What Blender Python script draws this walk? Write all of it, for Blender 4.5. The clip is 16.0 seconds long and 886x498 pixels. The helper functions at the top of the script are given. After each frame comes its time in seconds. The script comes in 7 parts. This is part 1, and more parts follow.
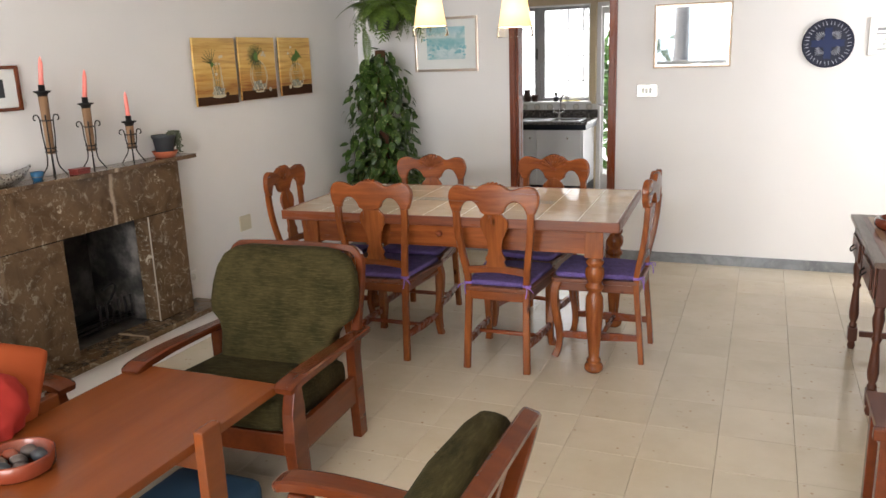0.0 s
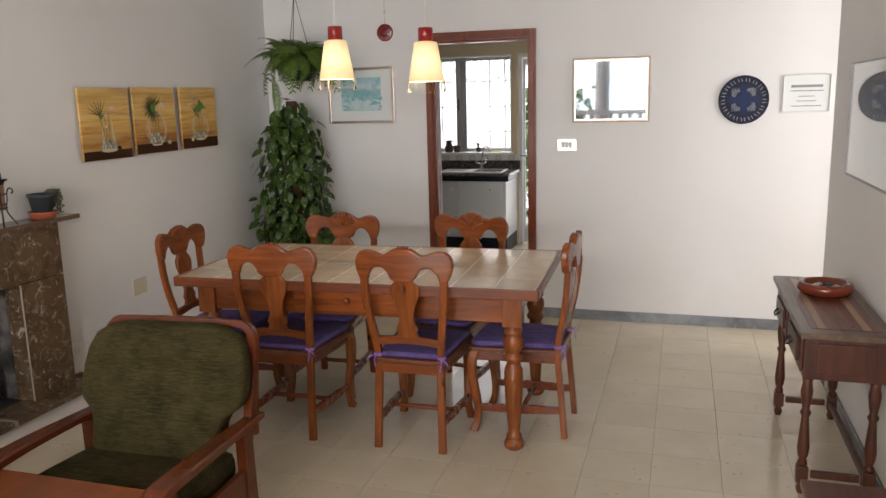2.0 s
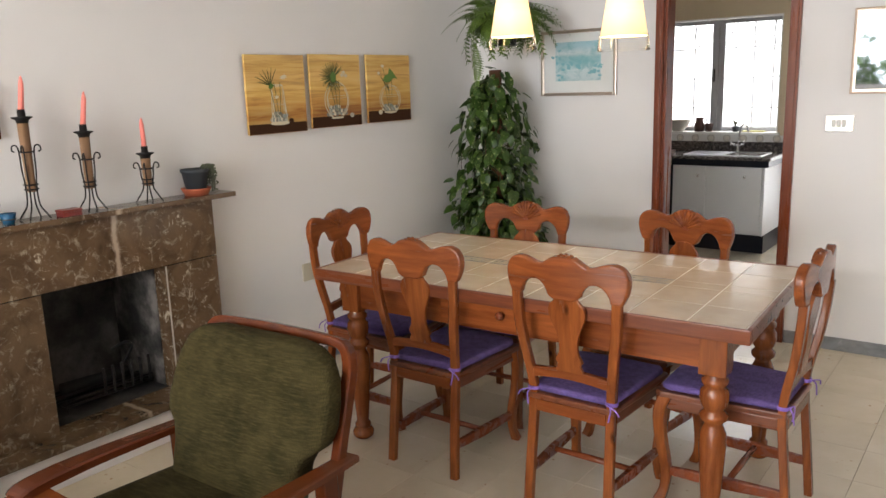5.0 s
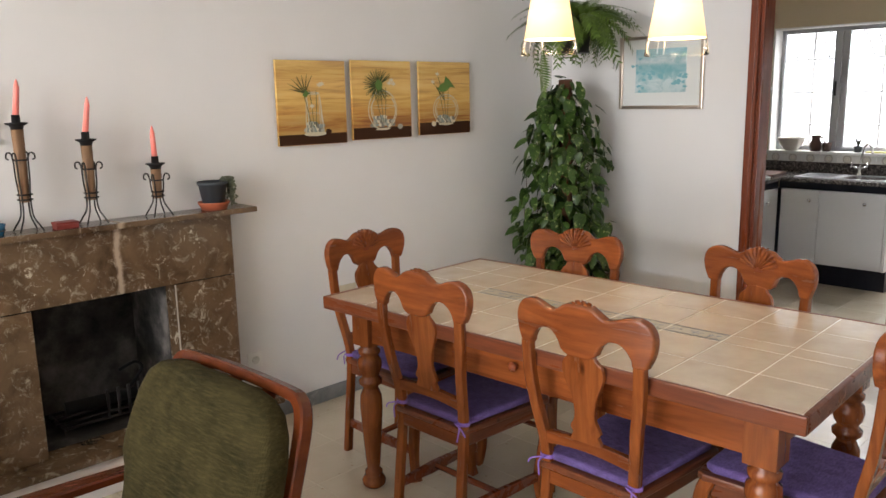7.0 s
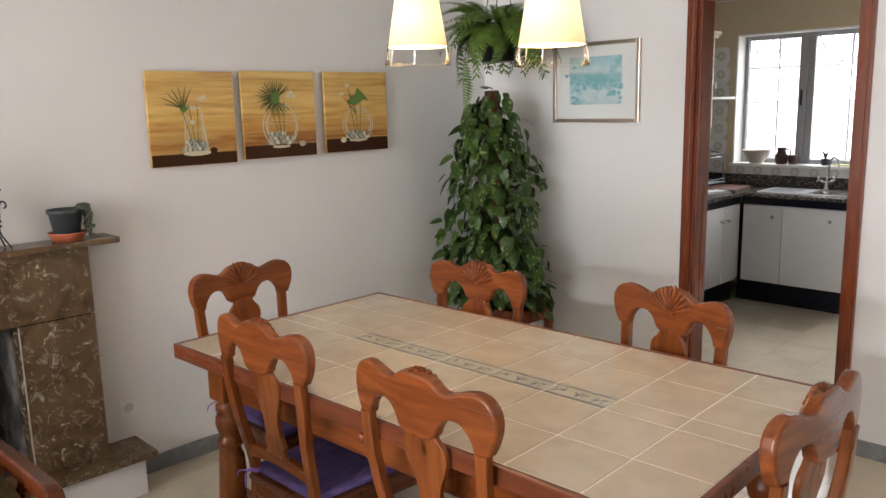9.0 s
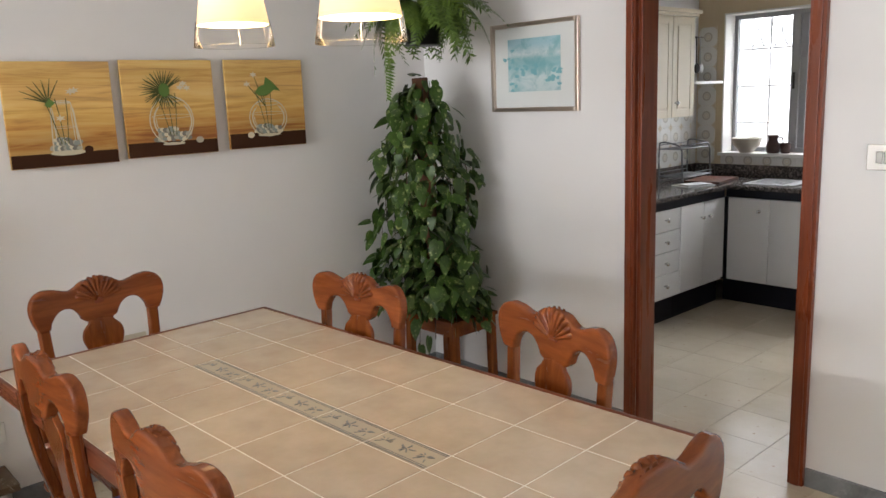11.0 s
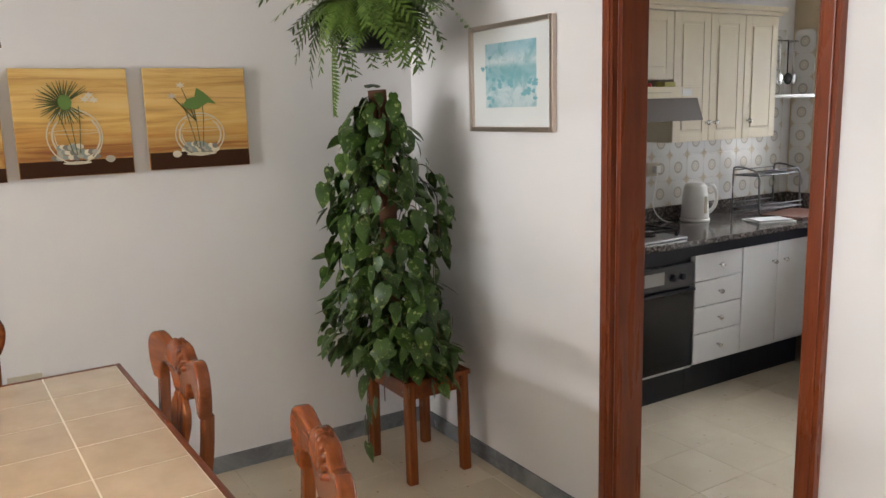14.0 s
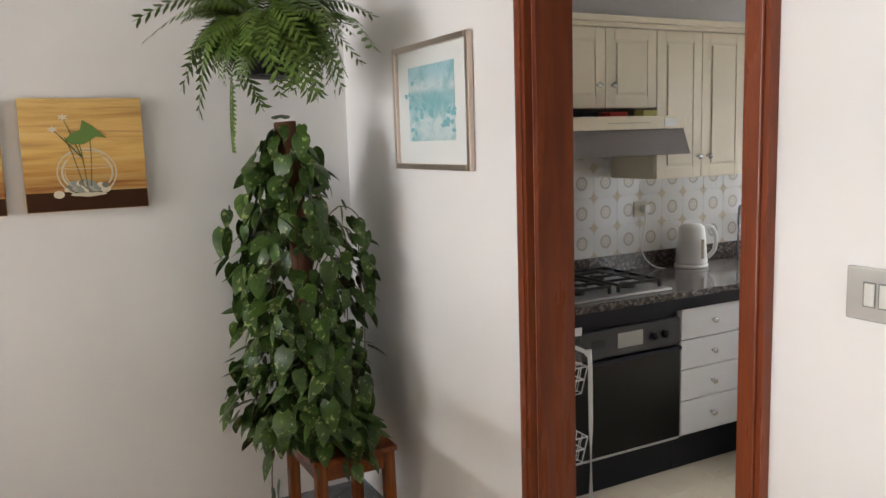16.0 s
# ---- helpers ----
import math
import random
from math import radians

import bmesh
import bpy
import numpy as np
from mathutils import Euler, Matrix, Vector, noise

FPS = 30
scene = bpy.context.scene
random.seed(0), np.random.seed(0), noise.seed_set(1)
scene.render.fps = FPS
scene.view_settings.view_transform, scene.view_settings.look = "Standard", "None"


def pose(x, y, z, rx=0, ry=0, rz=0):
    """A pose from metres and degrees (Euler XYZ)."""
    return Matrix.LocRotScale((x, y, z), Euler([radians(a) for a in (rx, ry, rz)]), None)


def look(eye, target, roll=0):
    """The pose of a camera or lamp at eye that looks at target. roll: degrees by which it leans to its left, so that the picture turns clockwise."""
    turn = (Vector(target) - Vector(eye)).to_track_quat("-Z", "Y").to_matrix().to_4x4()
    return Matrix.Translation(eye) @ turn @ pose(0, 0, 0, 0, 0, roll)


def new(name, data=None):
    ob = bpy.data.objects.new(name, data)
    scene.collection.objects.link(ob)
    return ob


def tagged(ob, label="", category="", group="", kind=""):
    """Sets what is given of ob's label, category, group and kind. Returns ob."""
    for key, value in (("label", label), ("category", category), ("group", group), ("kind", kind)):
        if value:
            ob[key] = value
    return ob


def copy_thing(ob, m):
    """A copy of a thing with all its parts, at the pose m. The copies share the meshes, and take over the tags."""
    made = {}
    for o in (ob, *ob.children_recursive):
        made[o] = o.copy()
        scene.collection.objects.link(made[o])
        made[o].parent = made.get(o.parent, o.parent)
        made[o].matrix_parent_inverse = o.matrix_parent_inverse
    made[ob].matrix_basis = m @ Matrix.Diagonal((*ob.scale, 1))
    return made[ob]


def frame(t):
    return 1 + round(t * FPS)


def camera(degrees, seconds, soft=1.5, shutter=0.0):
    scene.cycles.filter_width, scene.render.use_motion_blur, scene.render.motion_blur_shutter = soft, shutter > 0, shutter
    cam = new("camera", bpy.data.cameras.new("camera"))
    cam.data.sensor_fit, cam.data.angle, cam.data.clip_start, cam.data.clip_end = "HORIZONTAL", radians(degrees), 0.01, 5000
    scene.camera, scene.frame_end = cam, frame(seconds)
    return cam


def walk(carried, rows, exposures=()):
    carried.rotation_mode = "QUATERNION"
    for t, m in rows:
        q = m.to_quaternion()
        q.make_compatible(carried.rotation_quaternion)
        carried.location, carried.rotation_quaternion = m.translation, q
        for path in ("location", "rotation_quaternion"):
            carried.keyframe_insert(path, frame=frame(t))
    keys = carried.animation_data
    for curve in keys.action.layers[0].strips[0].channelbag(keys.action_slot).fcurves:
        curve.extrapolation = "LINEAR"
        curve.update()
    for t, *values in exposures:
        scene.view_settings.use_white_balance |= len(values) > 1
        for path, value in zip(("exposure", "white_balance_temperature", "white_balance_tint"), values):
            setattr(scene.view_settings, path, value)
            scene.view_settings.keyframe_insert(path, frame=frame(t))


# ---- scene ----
cam = camera(59.1, 16.0)
PATH = [
    (0, (0.279, -0.23, 1.575), (-0.462, 1.565, 1.096), -2.0),
    (0.5, (0.29, -0.18, 1.595), (-0.351, 1.647, 1.096), -2.2),
    (1, (0.294, -0.092, 1.611), (-0.292, 1.756, 1.12), -2.0),
    (1.5, (0.287, -0.004, 1.621), (-0.312, 1.857, 1.199), -1.9),
    (2, (0.271, 0.084, 1.621), (-0.308, 1.961, 1.245), -1.4),
    (2.5, (0.231, 0.226, 1.6), (-0.388, 2.096, 1.256), -1.7),
    (3, (0.234, 0.376, 1.594), (-0.491, 2.205, 1.235), -2.0),
    (3.5, (0.241, 0.505, 1.591), (-0.547, 2.302, 1.202), -2.2),
    (4, (0.301, 0.687, 1.573), (-0.644, 2.402, 1.167), -1.8),
    (4.5, (0.307, 0.823, 1.558), (-0.762, 2.461, 1.143), -1.9),
    (5, (0.303, 0.994, 1.554), (-0.87, 2.56, 1.142), -1.8),
    (7.5, (0.322, 1.706, 1.54), (-1.091, 3.07, 1.158), -1.1),
    (8, (0.303, 1.857, 1.545), (-1.086, 3.236, 1.137), -0.6),
    (8.5, (0.294, 1.984, 1.545), (-1.071, 3.39, 1.145), -0.8),
    (9, (0.331, 2.159, 1.562), (-1.067, 3.542, 1.201), -1.3),
    (9.5, (0.365, 2.312, 1.558), (-1.06, 3.676, 1.228), -1.4),
    (10, (0.391, 2.472, 1.539), (-1.012, 3.856, 1.198), -2.2),
    (12.5, (0.417, 3.354, 1.547), (-1.154, 4.504, 1.091), -1.4),
    (13, (0.393, 3.534, 1.556), (-1.205, 4.648, 1.101), -1.1),
    (13.5, (0.391, 3.695, 1.555), (-1.244, 4.779, 1.167), -1.3),
    (14, (0.397, 3.871, 1.551), (-1.283, 4.896, 1.198), -1.6),
    (14.5, (0.368, 3.998, 1.553), (-1.351, 4.964, 1.221), -2.1),
    (15, (0.315, 4.18, 1.556), (-1.427, 5.105, 1.224), -2.3),
    (15.5, (0.27, 4.335, 1.565), (-1.475, 5.262, 1.259), -1.4),
    (16, (0.228, 4.525, 1.55), (-1.526, 5.445, 1.275), -1.8),
]
STOPS = [(0, 0.4, 6500, 12), (1.5, 0.05, 6500, 12), (2.5, -0.15, 6650, 14), (3.5, 0.02, 6600, 14), (5, 0.45, 6500, 12), (8, 0.5, 6450, 12), (10, 0.4, 6350, 12), (12.5, 0.5, 6300, 12), (14, 0.6, 6400, 12), (16, 0.65, 6450, 12)]
walk(cam, [(t, look(eye, target, roll)) for t, eye, target, roll in PATH], STOPS)
XL, XR, YF, YB, YK = -2.88, 1.075, 5.72, -3.4, 8.60
CEIL = 2.55

# world, sun, lights
world = bpy.data.worlds.new("world")
scene.world = world
world.use_nodes = True
wn = world.node_tree
sky = wn.nodes.new("ShaderNodeTexSky")
sky.sky_type, sky.sun_disc = "NISHITA", False
sky.sun_elevation, sky.sun_rotation = radians(52), radians(-80)
sky.dust_density = 3.0
wn.nodes["Background"].inputs[1].default_value = 0.12
wn.links.new(sky.outputs[0], wn.nodes["Background"].inputs[0])
sun = new("sun", bpy.data.lights.new("sun", "SUN"))
sun.data.energy, sun.data.angle, sun.data.color = 2.5, radians(0.6), (1, 0.95, 0.88)
sun.matrix_world = look((-6, 1, 8), (0, 0, 0))


def area(name, eye, target, sx, sy, watts, color=(1, 1, 1)):
    d = bpy.data.lights.new(name, "AREA")
    d.shape, d.size, d.size_y, d.energy, d.color = "RECTANGLE", sx, sy, watts, color
    o = new(name, d)
    o.matrix_world = look(eye, target)
    return o


area("hall_daylight", (2.3, 4.6, 1.35), (1.2, 5.72, 1.2), 0.9, 1.9, 34, (1, 0.985, 0.97))
area("yard_daylight", (-2.0, 10.3, 3.3), (-2.05, 8.6, 1.2), 2.2, 1.4, 175, (0.93, 0.965, 1))
area("terrace_daylight", (-0.6, YB + 0.2, 2.44), (-0.9, 3.5, 0.9), 3.4, 0.16, 114, (0.96, 0.975, 1))
# Added fill lamp in place of daylight bounced off the terrace floor.
area("terrace_bounce_fill", (-0.6, YB + 0.2, 0.62), (-0.7, 3.5, 0.8), 3.2, 1.0, 112, (1, 0.985, 0.95))

# ---- materials ----
def mat(name, color=(0.8, 0.8, 0.8), rough=0.5, metal=0.0, **kw):
    m = bpy.data.materials.new(name)
    m.use_nodes = True
    b = m.node_tree.nodes["Principled BSDF"]
    b.inputs["Base Color"].default_value = (*color, 1)
    b.inputs["Roughness"].default_value = rough
    b.inputs["Metallic"].default_value = metal
    for k, v in kw.items():
        b.inputs[k.replace("_", " ")].default_value = v
    return m


def node(m, kind, **kw):
    n = m.node_tree.nodes.new(kind)
    for k, v in kw.items():
        n.inputs[k.replace("_", " ")].default_value = v
    return n


def link(m, a, b):
    m.node_tree.links.new(a, b)


def ramp(m, fac, stops):
    r = m.node_tree.nodes.new("ShaderNodeValToRGB")
    el = r.color_ramp.elements
    while len(el) < len(stops):
        el.new(0.5)
    for e, (p, c) in zip(el, stops):
        e.position, e.color = p, (*c, 1)
    link(m, fac, r.inputs[0])
    return r.outputs[0]


def coords(m, scale=(1, 1, 1), rot=(0, 0, 0), shift=True):
    tc = m.node_tree.nodes.new("ShaderNodeTexCoord")
    mp = m.node_tree.nodes.new("ShaderNodeMapping")
    mp.inputs["Scale"].default_value = scale
    mp.inputs["Rotation"].default_value = rot
    link(m, tc.outputs["Object"], mp.inputs["Vector"])
    if shift:
        oi = m.node_tree.nodes.new("ShaderNodeObjectInfo")
        ml = m.node_tree.nodes.new("ShaderNodeMath")
        ml.operation, ml.inputs[1].default_value = "MULTIPLY", 37.0
        cb = m.node_tree.nodes.new("ShaderNodeCombineXYZ")
        link(m, oi.outputs["Random"], ml.inputs[0])
        link(m, ml.outputs[0], cb.inputs[0])
        link(m, ml.outputs[0], cb.inputs[2])
        link(m, cb.outputs[0], mp.inputs["Location"])
    return mp.outputs[0]


def noise_fac(m, vec, scale, detail=4, rough=0.6, dist=0.0):
    n = node(m, "ShaderNodeTexNoise", Scale=scale, Detail=detail, Roughness=rough, Distortion=dist)
    link(m, vec, n.inputs["Vector"])
    return n.outputs["Fac"]


def mix(m, fac, a, b, kind="MIX"):
    x = m.node_tree.nodes.new("ShaderNodeMix")
    x.data_type, x.blend_type = "RGBA", kind
    for s, v in ((0, fac), (6, a), (7, b)):
        if isinstance(v, (int, float)):
            x.inputs[s].default_value = v
        elif isinstance(v, tuple):
            x.inputs[s].default_value = (*v, 1)
        else:
            link(m, v, x.inputs[s])
    return x.outputs[2]


def bsdf(m):
    return m.node_tree.nodes["Principled BSDF"]


def bump(m, fac, strength=0.2, dist=0.002):
    b = node(m, "ShaderNodeBump", Strength=strength, Distance=dist)
    link(m, fac, b.inputs["Height"])
    link(m, b.outputs[0], bsdf(m).inputs["Normal"])


def wood(name, dark, light, rough=0.35, axis=2, scale=1.0, knots=True):
    m = mat(name, light, rough)
    sc = [14.0, 14.0, 14.0]
    sc[axis] = 1.3
    v = coords(m, tuple(s * scale for s in sc))
    f = noise_fac(m, v, 1.6, 6, 0.65, 0.45)
    f2 = noise_fac(m, v, 7.0, 4, 0.6, 0.3)
    c = ramp(m, f, [(0.25, dark), (0.5, tuple((a + b) / 2 for a, b in zip(dark, light))), (0.72, light)])
    c = mix(m, 0.22, c, ramp(m, f2, [(0.35, tuple(0.55 * x for x in dark)), (0.65, light)]), "MULTIPLY")
    if knots:
        v2 = coords(m, (5, 5, 2.2))
        k = node(m, "ShaderNodeTexVoronoi", Scale=1.4)
        link(m, v2, k.inputs["Vector"])
        c = mix(m, ramp(m, k.outputs["Distance"], [(0.03, (1, 1, 1)), (0.09, (0, 0, 0))]), c, tuple(0.3 * x for x in dark))
    link(m, c, bsdf(m).inputs["Base Color"])
    link(m, ramp(m, f, [(0.2, (rough + 0.1,) * 3), (0.8, (rough - 0.06,) * 3)]), bsdf(m).inputs["Roughness"])
    bsdf(m).inputs["Specular IOR Level"].default_value = 0.35
    bump(m, f2, 0.05, 0.001)
    return m


def plaster(name, c, rough=0.75):
    m = mat(name, c, rough)
    v = coords(m, shift=False)
    a = noise_fac(m, v, 1.1, 3)
    b = noise_fac(m, v, 60, 4, 0.7)
    c1 = ramp(m, a, [(0.3, tuple(x * 0.95 for x in c)), (0.7, c)])
    link(m, c1, bsdf(m).inputs["Base Color"])
    bump(m, b, 0.12, 0.002)
    return m


M_wall = plaster("white_wall_paint", (0.77, 0.755, 0.74))
M_kwall = plaster("beige_wall_paint", (0.6, 0.49, 0.33))
M_ceil = plaster("ceiling_paint", (0.8, 0.79, 0.77))
M_pine = wood("honey_pine", (0.11, 0.024, 0.006), (0.38, 0.118, 0.03), 0.22, 2)
M_pineh = wood("honey_pine_long", (0.11, 0.024, 0.006), (0.36, 0.105, 0.028), 0.22, 0)
M_chairdk = wood("red_brown_wood", (0.13, 0.03, 0.012), (0.32, 0.085, 0.03), 0.25, 0)
M_door = wood("mahogany_trim", (0.12, 0.025, 0.009), (0.28, 0.068, 0.022), 0.28, 2, knots=False)
M_arm = wood("armchair_wood", (0.095, 0.021, 0.007), (0.18, 0.043, 0.012), 0.2, 1, 0.4, knots=False)
M_table2 = wood("teak_veneer", (0.19, 0.048, 0.012), (0.27, 0.073, 0.018), 0.2, 1, 0.35, knots=False)
M_console = wood("dark_walnut", (0.045, 0.014, 0.008), (0.14, 0.045, 0.022), 0.35, 2, knots=False)
M_consoletop = wood("worn_walnut_top", (0.08, 0.045, 0.03), (0.2, 0.13, 0.09), 0.3, 1, knots=False)
M_stripe = wood("pale_inlay", (0.3, 0.17, 0.1), (0.42, 0.27, 0.17), 0.35, 1, knots=False)
M_inlay = wood("tooled_leather_inlay", (0.09, 0.025, 0.015), (0.22, 0.07, 0.04), 0.3, 1, 2.0, knots=False)
M_black = mat("black_lacquer", (0.006, 0.007, 0.014), 0.3)
bsdf(M_black).inputs["Specular IOR Level"].default_value = 0.25
M_iron = mat("wrought_iron", (0.02, 0.018, 0.017), 0.5, 0.6)
M_chrome = mat("chrome", (0.7, 0.7, 0.7), 0.18, 1.0)
M_alu = mat("aluminium_frame", (0.34, 0.34, 0.35), 0.4, 0.2)
M_grille = mat("weathered_white_iron", (0.78, 0.76, 0.76), 0.6)
M_gold = mat("gilt_frame", (0.55, 0.46, 0.39), 0.28, 0.85)
M_goldw = mat("light_wood_frame", (0.5, 0.38, 0.28), 0.4)
M_paper = mat("white_mat_board", (0.72, 0.74, 0.72), 0.8)
M_white = mat("white_laminate", (0.72, 0.72, 0.73), 0.3)
M_cream = mat("cream_lacquer", (0.76, 0.68, 0.52), 0.28)
M_plastic = mat("white_plastic", (0.78, 0.77, 0.74), 0.35)
M_ivory = mat("ivory_plastic", (0.55, 0.5, 0.38), 0.45)
M_dark = mat("dark_gap", (0.02, 0.02, 0.02), 0.6)
M_greyplate = mat("grey_switch_plate", (0.4, 0.39, 0.36), 0.35, 0.4)
M_candle = mat("pink_wax", (0.85, 0.24, 0.2), 0.45, 0.0)
bsdf(M_candle).inputs["Subsurface Weight"].default_value = 0.15
M_red = mat("red_enamel", (0.27, 0.012, 0.012), 0.28)
M_terra = mat("terracotta", (0.42, 0.11, 0.05), 0.55)
M_terrag = mat("glazed_terracotta", (0.18, 0.035, 0.016), 0.16)
M_pot = mat("dark_grey_pot", (0.035, 0.04, 0.045), 0.5)
M_blackpot = mat("black_pot", (0.012, 0.012, 0.013), 0.45)
M_bluecup = mat("blue_glaze", (0.02, 0.1, 0.2), 0.2)
M_soot = mat("soot", (0.006, 0.006, 0.006), 0.95)
M_stem = mat("brown_stem", (0.09, 0.045, 0.02), 0.8)
M_coir = mat("coir_pole", (0.12, 0.05, 0.025), 0.95)
M_soil = mat("soil", (0.03, 0.02, 0.015), 0.95)
M_steel = mat("stainless_steel", (0.55, 0.55, 0.56), 0.3, 1.0)
M_rack = mat("dull_grey_steel", (0.2, 0.2, 0.21), 0.4, 0.7)
M_hood = mat("grey_hood", (0.19, 0.17, 0.16), 0.4, 0.2)
M_grout = mat("grout", (0.36, 0.31, 0.25), 0.8)
M_tgrout = mat("white_grout", (0.78, 0.75, 0.68), 0.7)
M_orange = mat("orange_fabric", (0.4, 0.085, 0.028), 0.9)
bsdf(M_orange).inputs["Specular IOR Level"].default_value = 0.1
M_redfab = mat("red_fabric", (0.36, 0.02, 0.012), 0.85)
M_bluefab = mat("blue_fabric", (0.02, 0.07, 0.14), 0.85)
M_stone = mat("pebbles", (0.07, 0.052, 0.045), 0.55)

# firebox brick lining, sooted by age, paler at the sides
M_firebox = mat("sooted_lining", (0.05, 0.05, 0.05), 0.9)
_v = coords(M_firebox, shift=False)
link(M_firebox, ramp(M_firebox, noise_fac(M_firebox, _v, 4.5, 5), [(0.42, (0.006, 0.005, 0.005)), (0.56, (0.04, 0.035, 0.032)), (0.72, (0.12, 0.11, 0.1))]), bsdf(M_firebox).inputs["Base Color"])
M_firepale = mat("pale_lining", (0.25, 0.25, 0.25), 0.9)
_v = coords(M_firepale, shift=False)
link(M_firepale, ramp(M_firepale, noise_fac(M_firepale, _v, 6, 5), [(0.38, (0.015, 0.014, 0.013)), (0.5, (0.06, 0.055, 0.05)), (0.66, (0.19, 0.17, 0.155))]), bsdf(M_firepale).inputs["Base Color"])

# floor terrazzo tiles
M_floor = mat("cream_terrazzo", (0.5, 0.42, 0.31), 0.16)
_v = coords(M_floor, shift=True)
_a = noise_fac(M_floor, _v, 3.0, 4)
_c = ramp(M_floor, _a, [(0.3, (0.56, 0.48, 0.355)), (0.7, (0.65, 0.57, 0.44))])
_vo = node(M_floor, "ShaderNodeTexVoronoi", Scale=21.0)
link(M_floor, _v, _vo.inputs["Vector"])
_c = mix(M_floor, mix(M_floor, 1.0, ramp(M_floor, _vo.outputs["Distance"], [(0.08, (0.9, 0.9, 0.9)), (0.16, (0, 0, 0))]), ramp(M_floor, noise_fac(M_floor, _v, 8, 4), [(0.5, (0, 0, 0)), (0.62, (1, 1, 1))]), "MULTIPLY"), _c, (0.34, 0.2, 0.12))
_c = mix(M_floor, ramp(M_floor, noise_fac(M_floor, _v, 45, 3), [(0.6, (0, 0, 0)), (0.8, (0.5, 0.5, 0.5))]), _c, (0.62, 0.56, 0.47))
_oi = M_floor.node_tree.nodes.new("ShaderNodeObjectInfo")
_c = mix(M_floor, 0.5, _c, ramp(M_floor, _oi.outputs["Random"], [(0, (0.93, 0.93, 0.935)), (1, (1, 1, 1))]), "MULTIPLY")
link(M_floor, _c, bsdf(M_floor).inputs["Base Color"])
link(M_floor, ramp(M_floor, noise_fac(M_floor, _v, 5, 4), [(0.3, (0.12,) * 3), (0.75, (0.26,) * 3)]), bsdf(M_floor).inputs["Roughness"])


def marble(name, base, vein, dark, scale, rough=0.12, band=None):
    m = mat(name, base, rough)
    v = coords(m, shift=False)
    d = noise_fac(m, v, 2.2 * scale, 6, 0.65, 1.5)
    c = ramp(m, d, [(0.3, dark), (0.55, base), (0.78, tuple(min(1, x * 1.35) for x in base))])
    ve = noise_fac(m, v, 5.0 * scale, 7, 0.72, 2.2)
    k = ramp(m, ve, [(0.59, (0, 0, 0)), (0.64, (1, 1, 1))])
    k2 = ramp(m, noise_fac(m, v, 1.3 * scale, 3), [(0.43, (0, 0, 0)), (0.55, (1, 1, 1))])
    c = mix(m, mix(m, 1.0, k, k2, "MULTIPLY"), c, tuple(0.7 * x for x in vein))
    e = noise_fac(m, v, 11 * scale, 6, 0.75, 0.8)
    c = mix(m, ramp(m, e, [(0.54, (0, 0, 0)), (0.66, (0.75,) * 3)]), c, tuple(x * 0.5 for x in vein))
    if band is not None:
        sp = m.node_tree.nodes.new("ShaderNodeSeparateXYZ")
        link(m, v, sp.inputs[0])
        w = node(m, "ShaderNodeMath")
        w.operation, w.inputs[2].default_value = "MULTIPLY_ADD", -band - 0.03
        w.inputs[1].default_value = 0.06
        link(m, noise_fac(m, v, 7, 5, 0.7), w.inputs[0])
        q = node(m, "ShaderNodeMath")
        q.operation = "ADD"
        link(m, sp.outputs[1], q.inputs[0])
        link(m, w.outputs[0], q.inputs[1])
        r = node(m, "ShaderNodeMath")
        r.operation = "ABSOLUTE"
        link(m, q.outputs[0], r.inputs[0])
        t = node(m, "ShaderNodeMath")
        t.operation = "MULTIPLY"
        t.inputs[1].default_value = 20.0
        link(m, r.outputs[0], t.inputs[0])
        c = mix(m, ramp(m, t.outputs[0], [(0.1, (0.75,) * 3), (0.34, (0, 0, 0))]), c, (0.45, 0.36, 0.27))
    link(m, c, bsdf(m).inputs["Base Color"])
    return m


M_marble = marble("brown_marble", (0.122, 0.076, 0.041), (0.66, 0.57, 0.43), (0.06, 0.034, 0.018), 1.9, 0.2, 2.78)
M_skirt = marble("grey_marble", (0.22, 0.23, 0.24), (0.5, 0.5, 0.5), (0.1, 0.105, 0.115), 1.2, 0.2)
M_granite = mat("grey_granite", (0.1, 0.09, 0.08), 0.12)
_v = coords(M_granite, shift=False)
_vo = node(M_granite, "ShaderNodeTexVoronoi", Scale=85.0)
link(M_granite, _v, _vo.inputs["Vector"])
link(M_granite, mix(M_granite, noise_fac(M_granite, _v, 70, 4), ramp(M_granite, _vo.outputs["Color"], [(0.3, (0.02, 0.018, 0.017)), (0.6, (0.13, 0.11, 0.1)), (0.8, (0.3, 0.26, 0.23))]), (0.07, 0.06, 0.055)), bsdf(M_granite).inputs["Base Color"])

M_ttile = mat("glazed_cream_tile", (0.55, 0.46, 0.36), 0.2)
_v = coords(M_ttile, shift=True)
link(M_ttile, ramp(M_ttile, noise_fac(M_ttile, _v, 9, 4), [(0.3, (0.5, 0.415, 0.32)), (0.7, (0.59, 0.505, 0.405))]), bsdf(M_ttile).inputs["Base Color"])
bump(M_ttile, noise_fac(M_ttile, _v, 16, 3), 0.12, 0.002)

